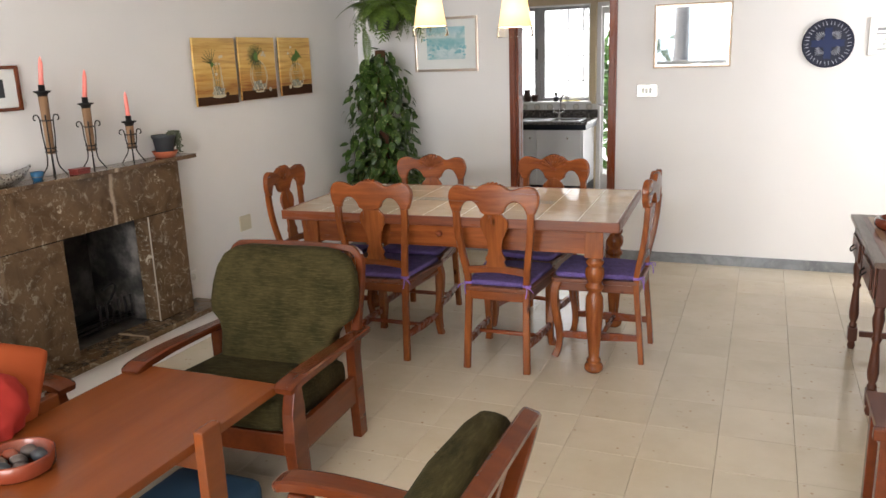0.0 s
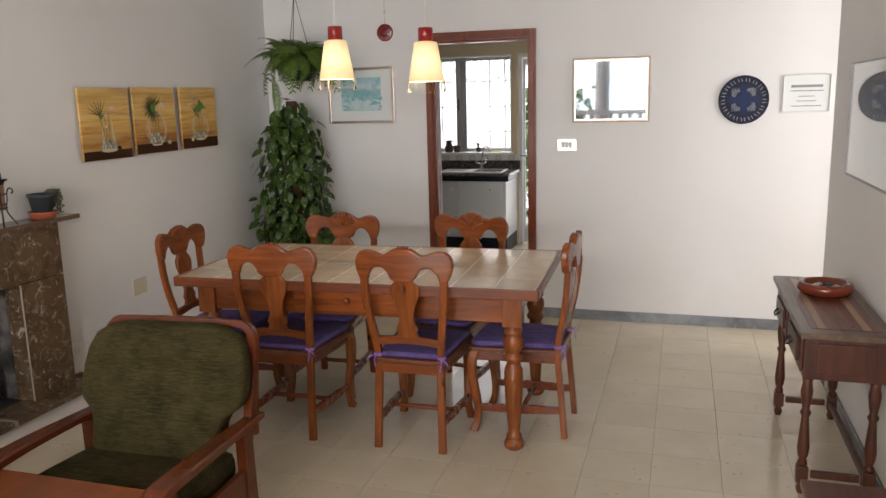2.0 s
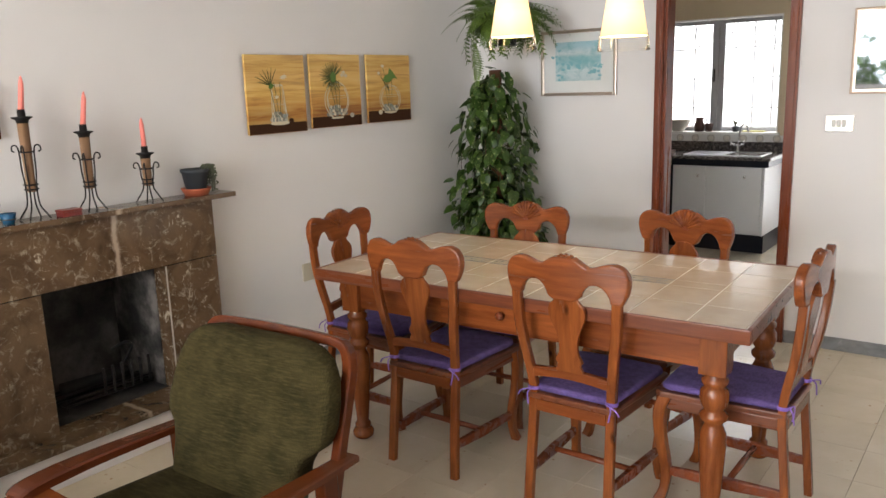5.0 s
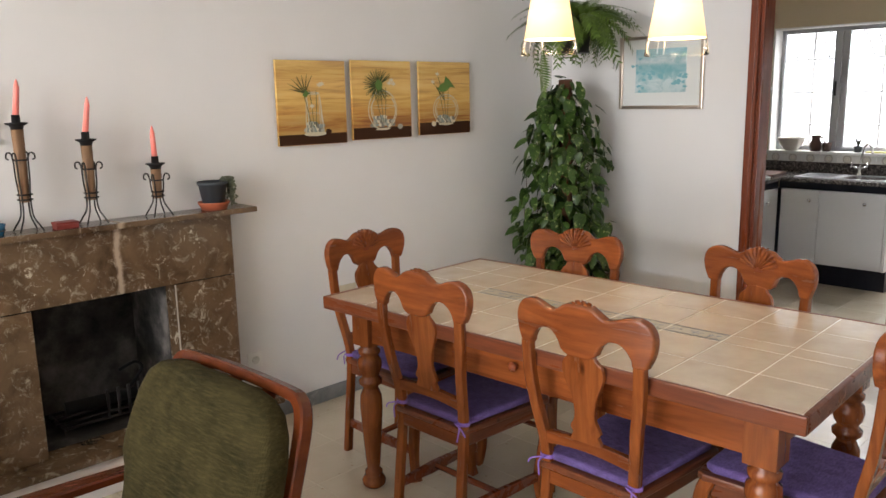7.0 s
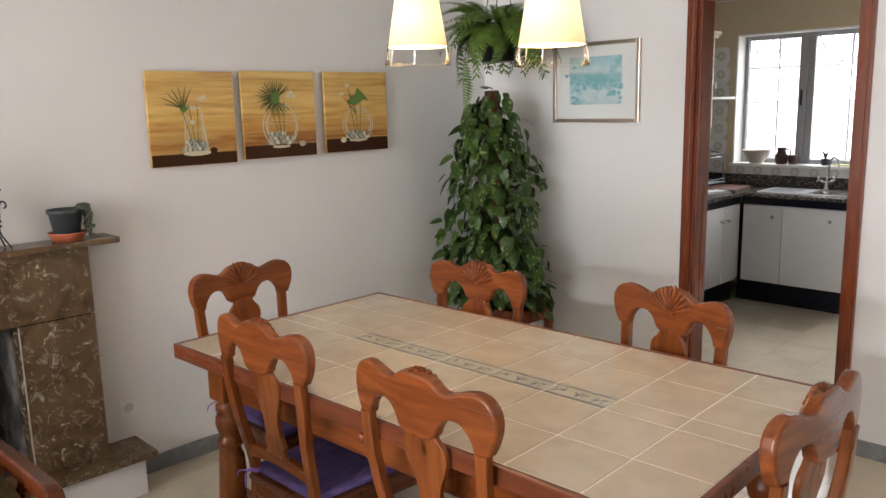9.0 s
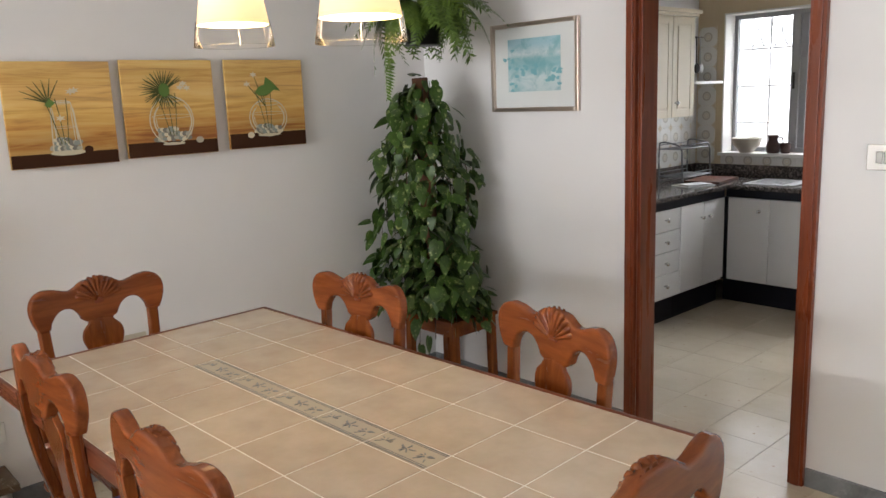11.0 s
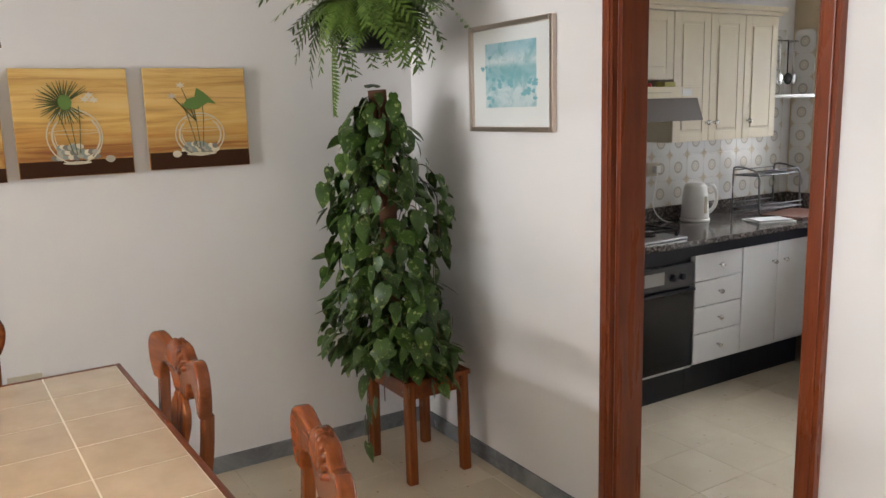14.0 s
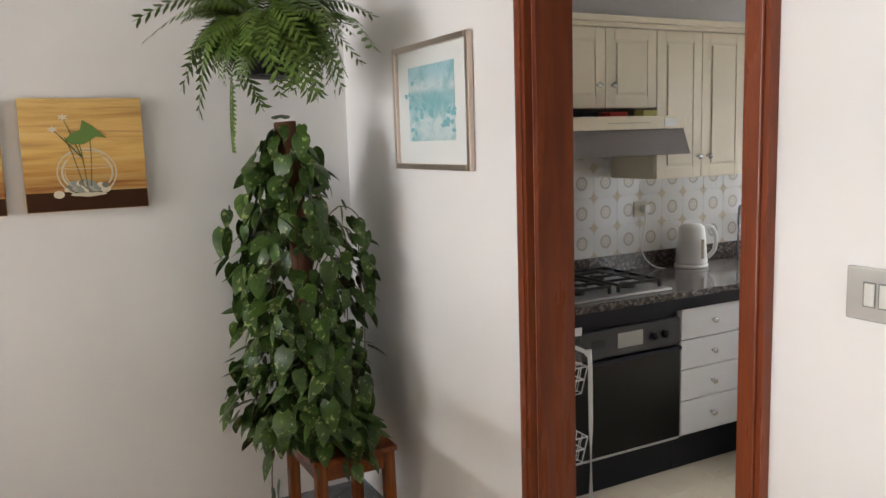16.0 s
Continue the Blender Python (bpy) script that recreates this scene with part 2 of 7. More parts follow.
# kitchen wall tile with a round ornament in its middle, the tile is 0.15 square
M_ktile = mat("patterned_wall_tile", (0.68, 0.67, 0.64), 0.15)
_tc = M_ktile.node_tree.nodes.new("ShaderNodeTexCoord")
_ln = M_ktile.node_tree.nodes.new("ShaderNodeVectorMath")
_ln.operation = "LENGTH"
link(M_ktile, _tc.outputs["Object"], _ln.inputs[0])
_mr = node(M_ktile, "ShaderNodeMath")
_mr.operation = "MULTIPLY"
_mr.inputs[1].default_value = 10.0
link(M_ktile, _ln.outputs["Value"], _mr.inputs[0])
W_, T_, G_ = (0.7, 0.69, 0.66), (0.58, 0.5, 0.38), (0.47, 0.43, 0.37)
link(M_ktile, ramp(M_ktile, _mr.outputs[0], [(0.0, T_), (0.06, W_), (0.15, T_), (0.2, W_), (0.27, G_), (0.33, G_), (0.38, W_), (0.82, W_), (0.92, T_)]), bsdf(M_ktile).inputs["Base Color"])


def fabric(name, a, b, scale=1.0):
    m = mat(name, a, 0.95)
    v = coords(m, (20 * scale, 60 * scale, 170 * scale))
    f = noise_fac(m, v, 1.0, 5, 0.7)
    g = noise_fac(m, coords(m), 9 * scale, 4)
    c = ramp(m, f, [(0.3, tuple(0.45 * x for x in a)), (0.5, a), (0.72, b)])
    c = mix(m, 0.35, c, ramp(m, g, [(0.35, tuple(0.5 * x for x in a)), (0.65, b)]))
    link(m, c, bsdf(m).inputs["Base Color"])
    w = node(m, "ShaderNodeTexWave", Scale=60.0, Distortion=6.0, Detail=3.0)
    link(m, coords(m), w.inputs["Vector"])
    bump(m, mix(m, 0.5, f, w.outputs["Fac"]), 0.5, 0.004)
    return m


M_green = fabric("olive_chenille", (0.031, 0.025, 0.009), (0.078, 0.061, 0.0225))
bsdf(M_green).inputs["Specular IOR Level"].default_value = 0.12
M_purple = fabric("purple_cotton", (0.115, 0.07, 0.24), (0.19, 0.13, 0.36), 3)


def leafmat(name, dark, light, pale=None):
    m = mat(name, dark, 0.38)
    bsdf(m).inputs["Specular IOR Level"].default_value = 0.32
    v = coords(m)
    c = ramp(m, noise_fac(m, v, 22, 4), [(0.35, dark), (0.65, light)])
    if pale:
        c = mix(m, ramp(m, noise_fac(m, v, 38, 5, 0.7), [(0.57, (0, 0, 0)), (0.63, (0.85, 0.85, 0.85))]), c, pale)
    oi = m.node_tree.nodes.new("ShaderNodeObjectInfo")
    c = mix(m, 0.6, c, ramp(m, oi.outputs["Random"], [(0, (0.55, 0.6, 0.55)), (1, (1, 1, 1))]), "MULTIPLY")
    link(m, c, bsdf(m).inputs["Base Color"])
    return m


M_leaf = leafmat("pothos_leaf", (0.024, 0.056, 0.009), (0.06, 0.118, 0.018), (0.36, 0.4, 0.16))
M_fern = leafmat("fern_frond", (0.065, 0.12, 0.018), (0.15, 0.23, 0.04))
M_succ = leafmat("grey_green_succulent", (0.05, 0.06, 0.035), (0.12, 0.13, 0.08))

M_shade = mat("opal_shade", (0.9, 0.75, 0.5), 0.5)
bsdf(M_shade).inputs["Emission Color"].default_value = (1.0, 0.67, 0.3, 1)
# The bulb's glow is painted into the shade: emission peaks at bulb height.
_tc = M_shade.node_tree.nodes.new("ShaderNodeTexCoord")
_sp = M_shade.node_tree.nodes.new("ShaderNodeSeparateXYZ")
link(M_shade, _tc.outputs["Object"], _sp.inputs[0])
_ml = node(M_shade, "ShaderNodeMath")
_ml.operation, _ml.inputs[1].default_value = "MULTIPLY", 4.0
link(M_shade, _sp.outputs[2], _ml.inputs[0])
link(M_shade, ramp(M_shade, _ml.outputs[0], [(0.2, (0.42,) * 3), (0.42, (0.78,) * 3), (0.56, (1.0,) * 3), (0.75, (0.8,) * 3), (0.97, (0.45,) * 3)]), bsdf(M_shade).inputs["Emission Strength"])
M_bulb = mat("lit_bulb", (1, 0.9, 0.7), 0.5)
bsdf(M_bulb).inputs["Emission Color"].default_value = (1.0, 0.86, 0.6, 1)
bsdf(M_bulb).inputs["Emission Strength"].default_value = 14
M_glass = mat("clear_glass", (1, 1, 1), 0.02)
bsdf(M_glass).inputs["Transmission Weight"].default_value = 1.0
bsdf(M_glass).inputs["IOR"].default_value = 1.45
M_picglass = mat("picture_glass", (0.03, 0.035, 0.04), 0.02)
bsdf(M_picglass).inputs["IOR"].default_value = 1.5


def emit(name, c, s):
    m = mat(name, c, 1.0)
    bsdf(m).inputs["Emission Color"].default_value = (*c, 1)
    bsdf(m).inputs["Emission Strength"].default_value = s
    return m


M_sky = emit("bright_overcast_backdrop", (0.86, 0.93, 1.0), 3.2)
M_out = emit("bright_yard_backdrop", (0.97, 0.985, 1.0), 1.45)

# ---- mesh helpers ----
def box(bm, c, s, bev=0.0, m=None):
    r = bmesh.ops.create_cube(bm, size=1.0)
    mx = Matrix.Translation(c) @ Matrix.Diagonal((*s, 1))
    bmesh.ops.transform(bm, matrix=(m @ mx) if m else mx, verts=r["verts"])
    if bev:
        es = list({e for v in r["verts"] for e in v.link_edges})
        bmesh.ops.bevel(bm, geom=es, offset=bev, segments=2, profile=0.6, affect="EDGES")


def span(bm, x0, x1, y0, y1, z0, z1, bev=0.0):
    box(bm, ((x0 + x1) / 2, (y0 + y1) / 2, (z0 + z1) / 2), (x1 - x0, y1 - y0, z1 - z0), bev)


def lathe(bm, prof, c=(0, 0, 0), n=20, m=None):
    rings = []
    for r, z in prof:
        if r < 1e-5:
            vs = [bm.verts.new((c[0], c[1], c[2] + z))]
        else:
            vs = [bm.verts.new((c[0] + r * math.cos(a), c[1] + r * math.sin(a), c[2] + z)) for a in (2 * math.pi * i / n for i in range(n))]
        rings.append(vs)
    for a, b in zip(rings, rings[1:]):
        if len(a) == 1 and len(b) == 1:
            continue
        for i in range(n):
            j = (i + 1) % n
            if len(a) == 1:
                f = (a[0], b[j], b[i])
            elif len(b) == 1:
                f = (a[i], a[j], b[0])
            else:
                f = (a[i], a[j], b[j], b[i])
            bm.faces.new(f).smooth = True
    vs = [v for r in rings for v in r]
    if m:
        bmesh.ops.transform(bm, matrix=m, verts=vs)


def tube(bm, pts, rad, n=8, flat=None, cap=True):
    """A swept rod; rad a number or one a point; flat=(a, b) makes it a rectangle of these half sizes."""
    pts = [Vector(p) for p in pts]
    rings = []
    up = Vector((0, 0, 1)) if abs((pts[-1] - pts[0]).normalized().z) < 0.8 else Vector((0, 1, 0))
    for i, p in enumerate(pts):
        d = (pts[min(i + 1, len(pts) - 1)] - pts[max(i - 1, 0)]).normalized()
        s = d.cross(up).normalized()
        u = s.cross(d).normalized()
        r = rad[i] if isinstance(rad, (list, tuple)) else rad
        if flat:
            a, b = flat[0] * r, flat[1] * r
            q = 0.75
            cs = [(a, b * q), (a * q, b), (-a * q, b), (-a, b * q), (-a, -b * q), (-a * q, -b), (a * q, -b), (a, -b * q)]
        else:
            cs = [(r * math.cos(2 * math.pi * k / n), r * math.sin(2 * math.pi * k / n)) for k in range(n)]
        rings.append([bm.verts.new(p + s * x + u * y) for x, y in cs])
    k = len(rings[0])
    for a, b in zip(rings, rings[1:]):
        for i in range(k):
            j = (i + 1) % k
            bm.faces.new((a[i], a[j], b[j], b[i])).smooth = not flat
    if cap:
        bm.faces.new(rings[0][::-1])
        bm.faces.new(rings[-1])


def smooth_pts(pts, n=4):
    out = []
    P = [Vector(p) for p in pts]
    for i in range(len(P) - 1):
        a, b, c, d = P[max(i - 1, 0)], P[i], P[i + 1], P[min(i + 2, len(P) - 1)]
        for k in range(n):
            t = k / n
            out.append(0.5 * ((2 * b) + (c - a) * t + (2 * a - 5 * b + 4 * c - d) * t * t + (3 * b - a - 3 * c + d) * t ** 3))
    out.append(P[-1])
    return out


def plate(bm, outline, y0, y1, bev=0.0, seg=2, m=None):
    """A flat shape in x and z, with thickness in y."""
    v = [bm.verts.new((x, y0, z)) for x, z in outline]
    f = bm.faces.new(v)
    r = bmesh.ops.extrude_face_region(bm, geom=[f])
    nv = [g for g in r["geom"] if isinstance(g, bmesh.types.BMVert)]
    bmesh.ops.translate(bm, verts=nv, vec=(0, y1 - y0, 0))
    allv = v + nv
    if bev:
        es = [e for e in {e for w in allv for e in w.link_edges} if abs(e.verts[0].co.y - e.verts[1].co.y) < 1e-6]
        bv = bmesh.ops.bevel(bm, geom=es, offset=bev, segments=seg, profile=0.5, affect="EDGES")
        allv = list({w for w in list(bv["verts"]) + [w for w in allv if w.is_valid]})
    if m:
        bmesh.ops.transform(bm, matrix=m, verts=allv)
    return allv


def mirror(half):
    return list(half) + [(-x, z) for x, z in reversed(half) if abs(x) > 1e-6]


def finish(name, bm, material, smooth=False):
    bmesh.ops.recalc_face_normals(bm, faces=bm.faces)
    me = bpy.data.meshes.new(name)
    bm.to_mesh(me)
    bm.free()
    if smooth:
        for p in me.polygons:
            p.use_smooth = True
    me.materials.append(material)
    return me


def part(name, bm, material, parent=None, label="", smooth=False):
    o = new(name, finish(name, bm, material, smooth))
    if parent:
        o.parent = parent
    if label:
        o["label"] = label
    return o


def thing(name, label, category, at=(0, 0, 0), rz=0, group=""):
    o = new(name)
    o.empty_display_size = 0.1
    o.matrix_basis = pose(*at, 0, 0, rz)
    return tagged(o, label, category, group)


def solid(name, parts, material, kind="structure", bev=0.0, label="", category=""):
    bm = bmesh.new()
    for s in parts:
        span(bm, *s, bev)
    return tagged(part(name, bm, material), label, category, "", kind)


def B(*spans, bev=0.0):
    bm = bmesh.new()
    for s in spans:
        span(bm, *s, bev)
    return bm


# ---- structure ----
solid("floor", [(-3.1, 3.0, YB - 0.1, 8.9, -0.12, -0.0095)], M_grout)
FLOOR = bpy.data.objects["floor"]
FH0, FH1, FZ0, FZ1 = 2.437, 3.012, 0.2, 0.785
solid("wall_west", [(-3.05, XL, YB - 0.2, FH0, -0.12, CEIL), (-3.05, XL, FH1, 8.86, -0.12, CEIL),
                    (-3.05, XL, FH0, FH1, FZ1, CEIL), (-3.05, XL, FH0, FH1, -0.12, FZ0 - 0.02)], M_wall)
DX0, DX1, DZ = -1.515, -0.800, 2.04
solid("wall_north", [(XL, DX0, YF, 5.82, -0.12, CEIL), (DX1 + 0.018, 2.6, YF, 5.82, -0.12, CEIL), (DX0, DX1 + 0.018, YF, 5.82, DZ, CEIL)], M_wall)
solid("wall_east", [(XR, XR + 0.12, YB, 4.97, -0.12, CEIL)], M_wall)
solid("wall_south", [(-3.05, -2.3, YB - 0.15, YB, -0.12, CEIL), (1.0, 3.0, YB - 0.15, YB, -0.12, CEIL), (-2.3, 1.0, YB - 0.15, YB, 2.3, CEIL)], M_wall)
solid("wall_hall_end", [(2.5, 2.62, 3.6, 5.82, -0.12, CEIL), (XR + 0.12, 2.5, 3.5, 3.62, -0.12, CEIL)], M_wall)
WX0, WX1, WZ0, WZ1 = -2.66, -1.535, 1.03, 2.08
KX0, KX1 = -1.475, -0.62
solid("wall_kitchen_north", [(XL, WX0, YK, 8.84, -0.12, CEIL), (WX0, WX1, YK, 8.84, -0.12, WZ0), (WX0, WX1, YK, 8.84, WZ1, CEIL),
                             (WX1, KX0, YK, 8.84, -0.12, CEIL), (KX0, KX1, YK, 8.84, 2.09, CEIL), (KX1, 0.62, YK, 8.84, -0.12, CEIL)], M_kwall)
solid("wall_kitchen_east", [(0.5, 0.62, 5.82, YK, -0.12, CEIL)], M_wall)
solid("ceiling", [(-3.05, 3.0, YB - 0.15, 5.82, CEIL, CEIL + 0.12)], M_ceil)
solid("ceiling_kitchen", [(XL, 0.5, 5.82, YK, 2.36, 2.42)], M_ceil)
for i, s in enumerate([(XL, XL + 0.012, 3.45, YF - 0.012, 0, 0.075), (XL, DX0 - 0.05, YF - 0.012, YF, 0, 0.075),
                       (DX1 + 0.06, 2.5, YF - 0.012, YF, 0, 0.075), (XR - 0.012, XR, YB, 4.97, 0, 0.075), (XL, XL + 0.012, YB, 2.05, 0, 0.075)]):
    solid("baseboard", [s], M_skirt, bev=0.002)


def door_trim():
    w = 0.057
    for x0, x1 in ((DX0 - 0.048, DX0), (DX1, DX1 + w)):
        bm = B((x0, x1, YF - 0.024, YF, 0, DZ + w))
        span(bm, x0 + 0.012, x1 - 0.012, YF - 0.031, YF - 0.024, 0, DZ + w - 0.012, 0.003)
        tagged(part("trim", bm, M_door), kind="structure")
    tagged(part("trim", B((DX0, DX1, YF - 0.024, YF, DZ, DZ + w)), M_door), kind="structure")
    tagged(part("trim", B((DX0, DX1, YF - 0.031, YF - 0.024, DZ + 0.012, DZ + w - 0.012), bev=0.003), M_door), kind="structure")
    for x0, x1 in ((DX0, DX0 + 0.018), (DX1 + 0.0005, DX1 + 0.0175)):
        tagged(part("trim", B((x0, x1, YF, 5.84, 0, DZ), bev=0.002), M_door), kind="structure")
    tagged(part("trim", B((DX0, DX1, YF + 0.002, 5.84, DZ - 0.018, DZ)), M_door), kind="structure")


door_trim()


def kitchen_window():
    w = thing("window_1", "grey aluminium sliding kitchen window", "window")
    w["kind"] = "structure"
    y0, y1 = 8.74, 8.78
    part("frame", B((WX0, WX0 + 0.04, y0, y1, WZ0, WZ1), (WX1 - 0.04, WX1, y0, y1, WZ0, WZ1), (WX0 + 0.04, WX1 - 0.04, y0, y1, WZ0, WZ0 + 0.035), (WX0 + 0.04, WX1 - 0.04, y0, y1, WZ1 - 0.045, WZ1), bev=0.003), M_alu, w)
    part("mullion", B((-2.195, -2.135, 8.725, 8.75, WZ0 + 0.035, WZ1 - 0.045), (-2.145, -2.085, 8.75, 8.775, WZ0 + 0.035, WZ1 - 0.045), bev=0.003), M_alu, w)
    part("handle", B((-2.175, -2.16, 8.71, 8.725, 1.5, 1.62), bev=0.003), M_dark, w)
    for a, b in ((WX0 + 0.04, -2.16), (-2.12, WX1 - 0.04)):
        p = part("pane", B((a, b, 8.762, 8.766, WZ0 + 0.035, WZ1 - 0.045)), M_glass, w)
        p.visible_shadow = False
    part("window_sill", B((WX0 - 0.02, WX1 + 0.02, 8.575, 8.74, WZ0 - 0.025, WZ0), bev=0.004), M_plastic, w)
    part("reveal", B((WX0, WX0 + 0.012, YK - 0.004, 8.739, WZ0 + 0.001, WZ1 - 0.013), (WX0, WX1, YK - 0.004, 8.739, WZ1 - 0.012, WZ1), (WX1 - 0.012, WX1, YK - 0.004, 8.739, WZ0 + 0.001, WZ1 - 0.013)), M_plastic, w, "white lined window reveal")
    g = thing("window_grille", "white iron window grille with ornamental top row", "grille")
    xs = [-2.56, -2.385, -2.21, -2.02, -1.825, -1.65, -1.54]
    zs = [1.07, 1.25, 1.53, 1.81, 2.06]
    for x in (-2.385, -2.21, -1.825, -1.65):
        bm = bmesh.new()
        tube(bm, [(x, 8.80, 1.0), (x, 8.80, 2.12)], 0.0085, 6)
        part("bar", bm, M_grille, g)
    for z in zs:
        bm = bmesh.new()
        tube(bm, [(-2.7, 8.80, z), (-1.45, 8.80, z)], 0.0075, 6)
        part("rail", bm, M_grille, g)
    bm = bmesh.new()
    for i in range(14):
        x = -2.62 + i * 0.09
        tube(bm, [(x, 8.80, 1.82), (x + 0.045, 8.80, 1.94), (x, 8.80, 2.05)], 0.005, 5)
        tube(bm, [(x + 0.09, 8.80, 1.82), (x + 0.045, 8.80, 1.94), (x + 0.09, 8.80, 2.05)], 0.005, 5)
    part("ornament", bm, M_grille, g)


kitchen_window()


def kitchen_door():
    d = thing("door_2", "white aluminium glazed kitchen door to the yard", "door")
    d["kind"] = "structure"
    part("frame", B((KX0, KX0 + 0.045, 8.68, 8.74, 0, 2.09), (KX1 - 0.045, KX1, 8.68, 8.74, 0, 2.09), (KX0 + 0.045, KX1 - 0.045, 8.68, 8.74, 2.045, 2.09), bev=0.003), M_white, d)
    part("leaf", B((KX0 + 0.05, KX0 + 0.075, 8.70, 8.725, 0.01, 2.04), (KX1 - 0.11, KX1 - 0.05, 8.70, 8.725, 0.01, 2.04), (KX0 + 0.075, KX1 - 0.11, 8.70, 8.725, 0.01, 0.2), (KX0 + 0.075, KX1 - 0.11, 8.70, 8.725, 1.97, 2.04), bev=0.002), M_white, d)
    p = part("pane", B((KX0 + 0.07, KX1 - 0.1, 8.71, 8.714, 0.2, 1.98)), M_glass, d)
    p.visible_shadow = False
    part("handle", B((KX0 + 0.03, KX0 + 0.045, 8.64, 8.68, 0.98, 1.0), (KX0 + 0.03, KX0 + 0.11, 8.63, 8.643, 0.98, 1.0), bev=0.003), M_chrome, d)


kitchen_door()


def backdrop(name, m, pts):
    me = bpy.data.meshes.new(name)
    me.from_pydata(pts, [], [tuple(range(len(pts)))])
    me.materials.append(m)
    tagged(new(name, me), kind="structure")


backdrop("backdrop_yard", M_out, [(-6, 11.4, -0.1), (4, 11.4, -0.1), (4, 11.4, 5), (-6, 11.4, 5)])
backdrop("backdrop_sky", M_sky, [(-9, -11, 0.6), (-9, -11, 7), (7, -11, 7), (7, -11, 0.6)])
tagged(part("ground", B((-30, 30, -30, 30, -0.3, -0.13)), mat("yard_concrete", (0.35, 0.34, 0.32), 0.9)), kind="structure")

# ---- fireplace ----
def fireplace():
    f = thing("fireplace", "brown veined marble fireplace with a thin mantel shelf and raised hearth", "fireplace", (0, 0, 0))
    fx = -2.775
    a, b = 2.105, 3.287
    part("lintel", B((XL, fx, a, b, FZ1 + 0.004, 1.058), bev=0.002), M_marble, f, "brown marble slab")
    part("jamb", B((XL, fx, FH1 - 0.002, b, 0.192, FZ1), bev=0.002), M_marble, f, "brown marble upright")
    part("jamb", B((XL, fx, a, FH0 + 0.002, 0.192, FZ1), bev=0.002), M_marble, f, "brown marble upright")
    part("mantel_shelf", B((XL, -2.728, 2.0, 3.395, 1.06, 1.083), bev=0.003), M_marble, f, "thin marble shelf")
    part("hearth_slab", B((XL, -2.665, 1.96, 3.44, 0.162, 0.19), bev=0.003), M_marble, f, "marble hearth slab")
    part("plinth", B((XL, -2.7, 1.98, 3.40, 0, 0.16), bev=0.003), M_wall, f, "white plastered base")
    part("edge_strip", B((fx - 0.006, fx + 0.0012, FH1 - 0.0065, FH1 - 0.0025, 0.192, FZ1 - 0.001)), M_grout, f)
    part("firebox_back", B((-3.26, -3.24, FH0 - 0.02, FH1 + 0.02, FZ0 - 0.02, FZ1 + 0.02)), M_firebox, f, "sooted firebox back")
    part("firebox_side", B((-3.24, XL - 0.001, FH1 - 0.006, FH1 + 0.02, FZ0 - 0.006, FZ1 + 0.0)), M_firepale, f, "pale scorched firebox side")
    part("firebox_side", B((-3.24, XL - 0.001, FH0 - 0.02, FH0 + 0.006, FZ0 - 0.006, FZ1 + 0.0)), M_soot, f)
    part("firebox_floor", B((-3.24, XL + 0.02, FH0, FH1, 0.165, FZ0 - 0.008)), M_firebox, f)
    part("firebox_top", B((-3.24, XL - 0.001, FH0 + 0.007, FH1 - 0.007, FZ1 - 0.006, FZ1 + 0.024)), M_soot, f)


fireplace()


def grate():
    g = thing("fire_grate", "black iron fire basket with upright bars and burnt log remains", "fire grate", (-3.03, 2.76, 0.192))
    for i in range(6):
        bm = bmesh.new()
        y = -0.02 + i * 0.045
        tube(bm, [(0.09, y, 0.03), (0.1, y, 0.1), (0.095, y, 0.16)], 0.007, 6)
        part("upright_bar", bm, M_iron, g)
    for z in (0.035, 0.06):
        bm = bmesh.new()
        tube(bm, [(0.09, -0.2, z), (0.09, 0.22, z)], 0.006, 6)
        part("cross_bar", bm, M_iron, g)
    bm = bmesh.new()
    for x in (-0.1, -0.03, 0.04):
        tube(bm, [(x, -0.22, 0.04), (x, 0.22, 0.04)], 0.008, 6)
    for y in (-0.2, 0.2):
        tube(bm, [(-0.1, y, 0.0), (-0.1, y, 0.04), (0.09, y, 0.04), (0.09, y, 0.0)], 0.008, 6)
    part("base", bm, M_iron, g)
    bm = bmesh.new()
    tube(bm, smooth_pts([(0.03, 0.1, 0.12), (0.04, 0.16, 0.2), (0.06, 0.12, 0.24), (0.06, 0.05, 0.22)]), 0.007, 6)
    tube(bm, [(-0.05, -0.15, 0.07), (0.0, 0.15, 0.08)], [0.03, 0.025], 8)
    part("burnt_log", bm, M_soot, g)


grate()

# ---- small things on the mantel ----
MZ = 1.083


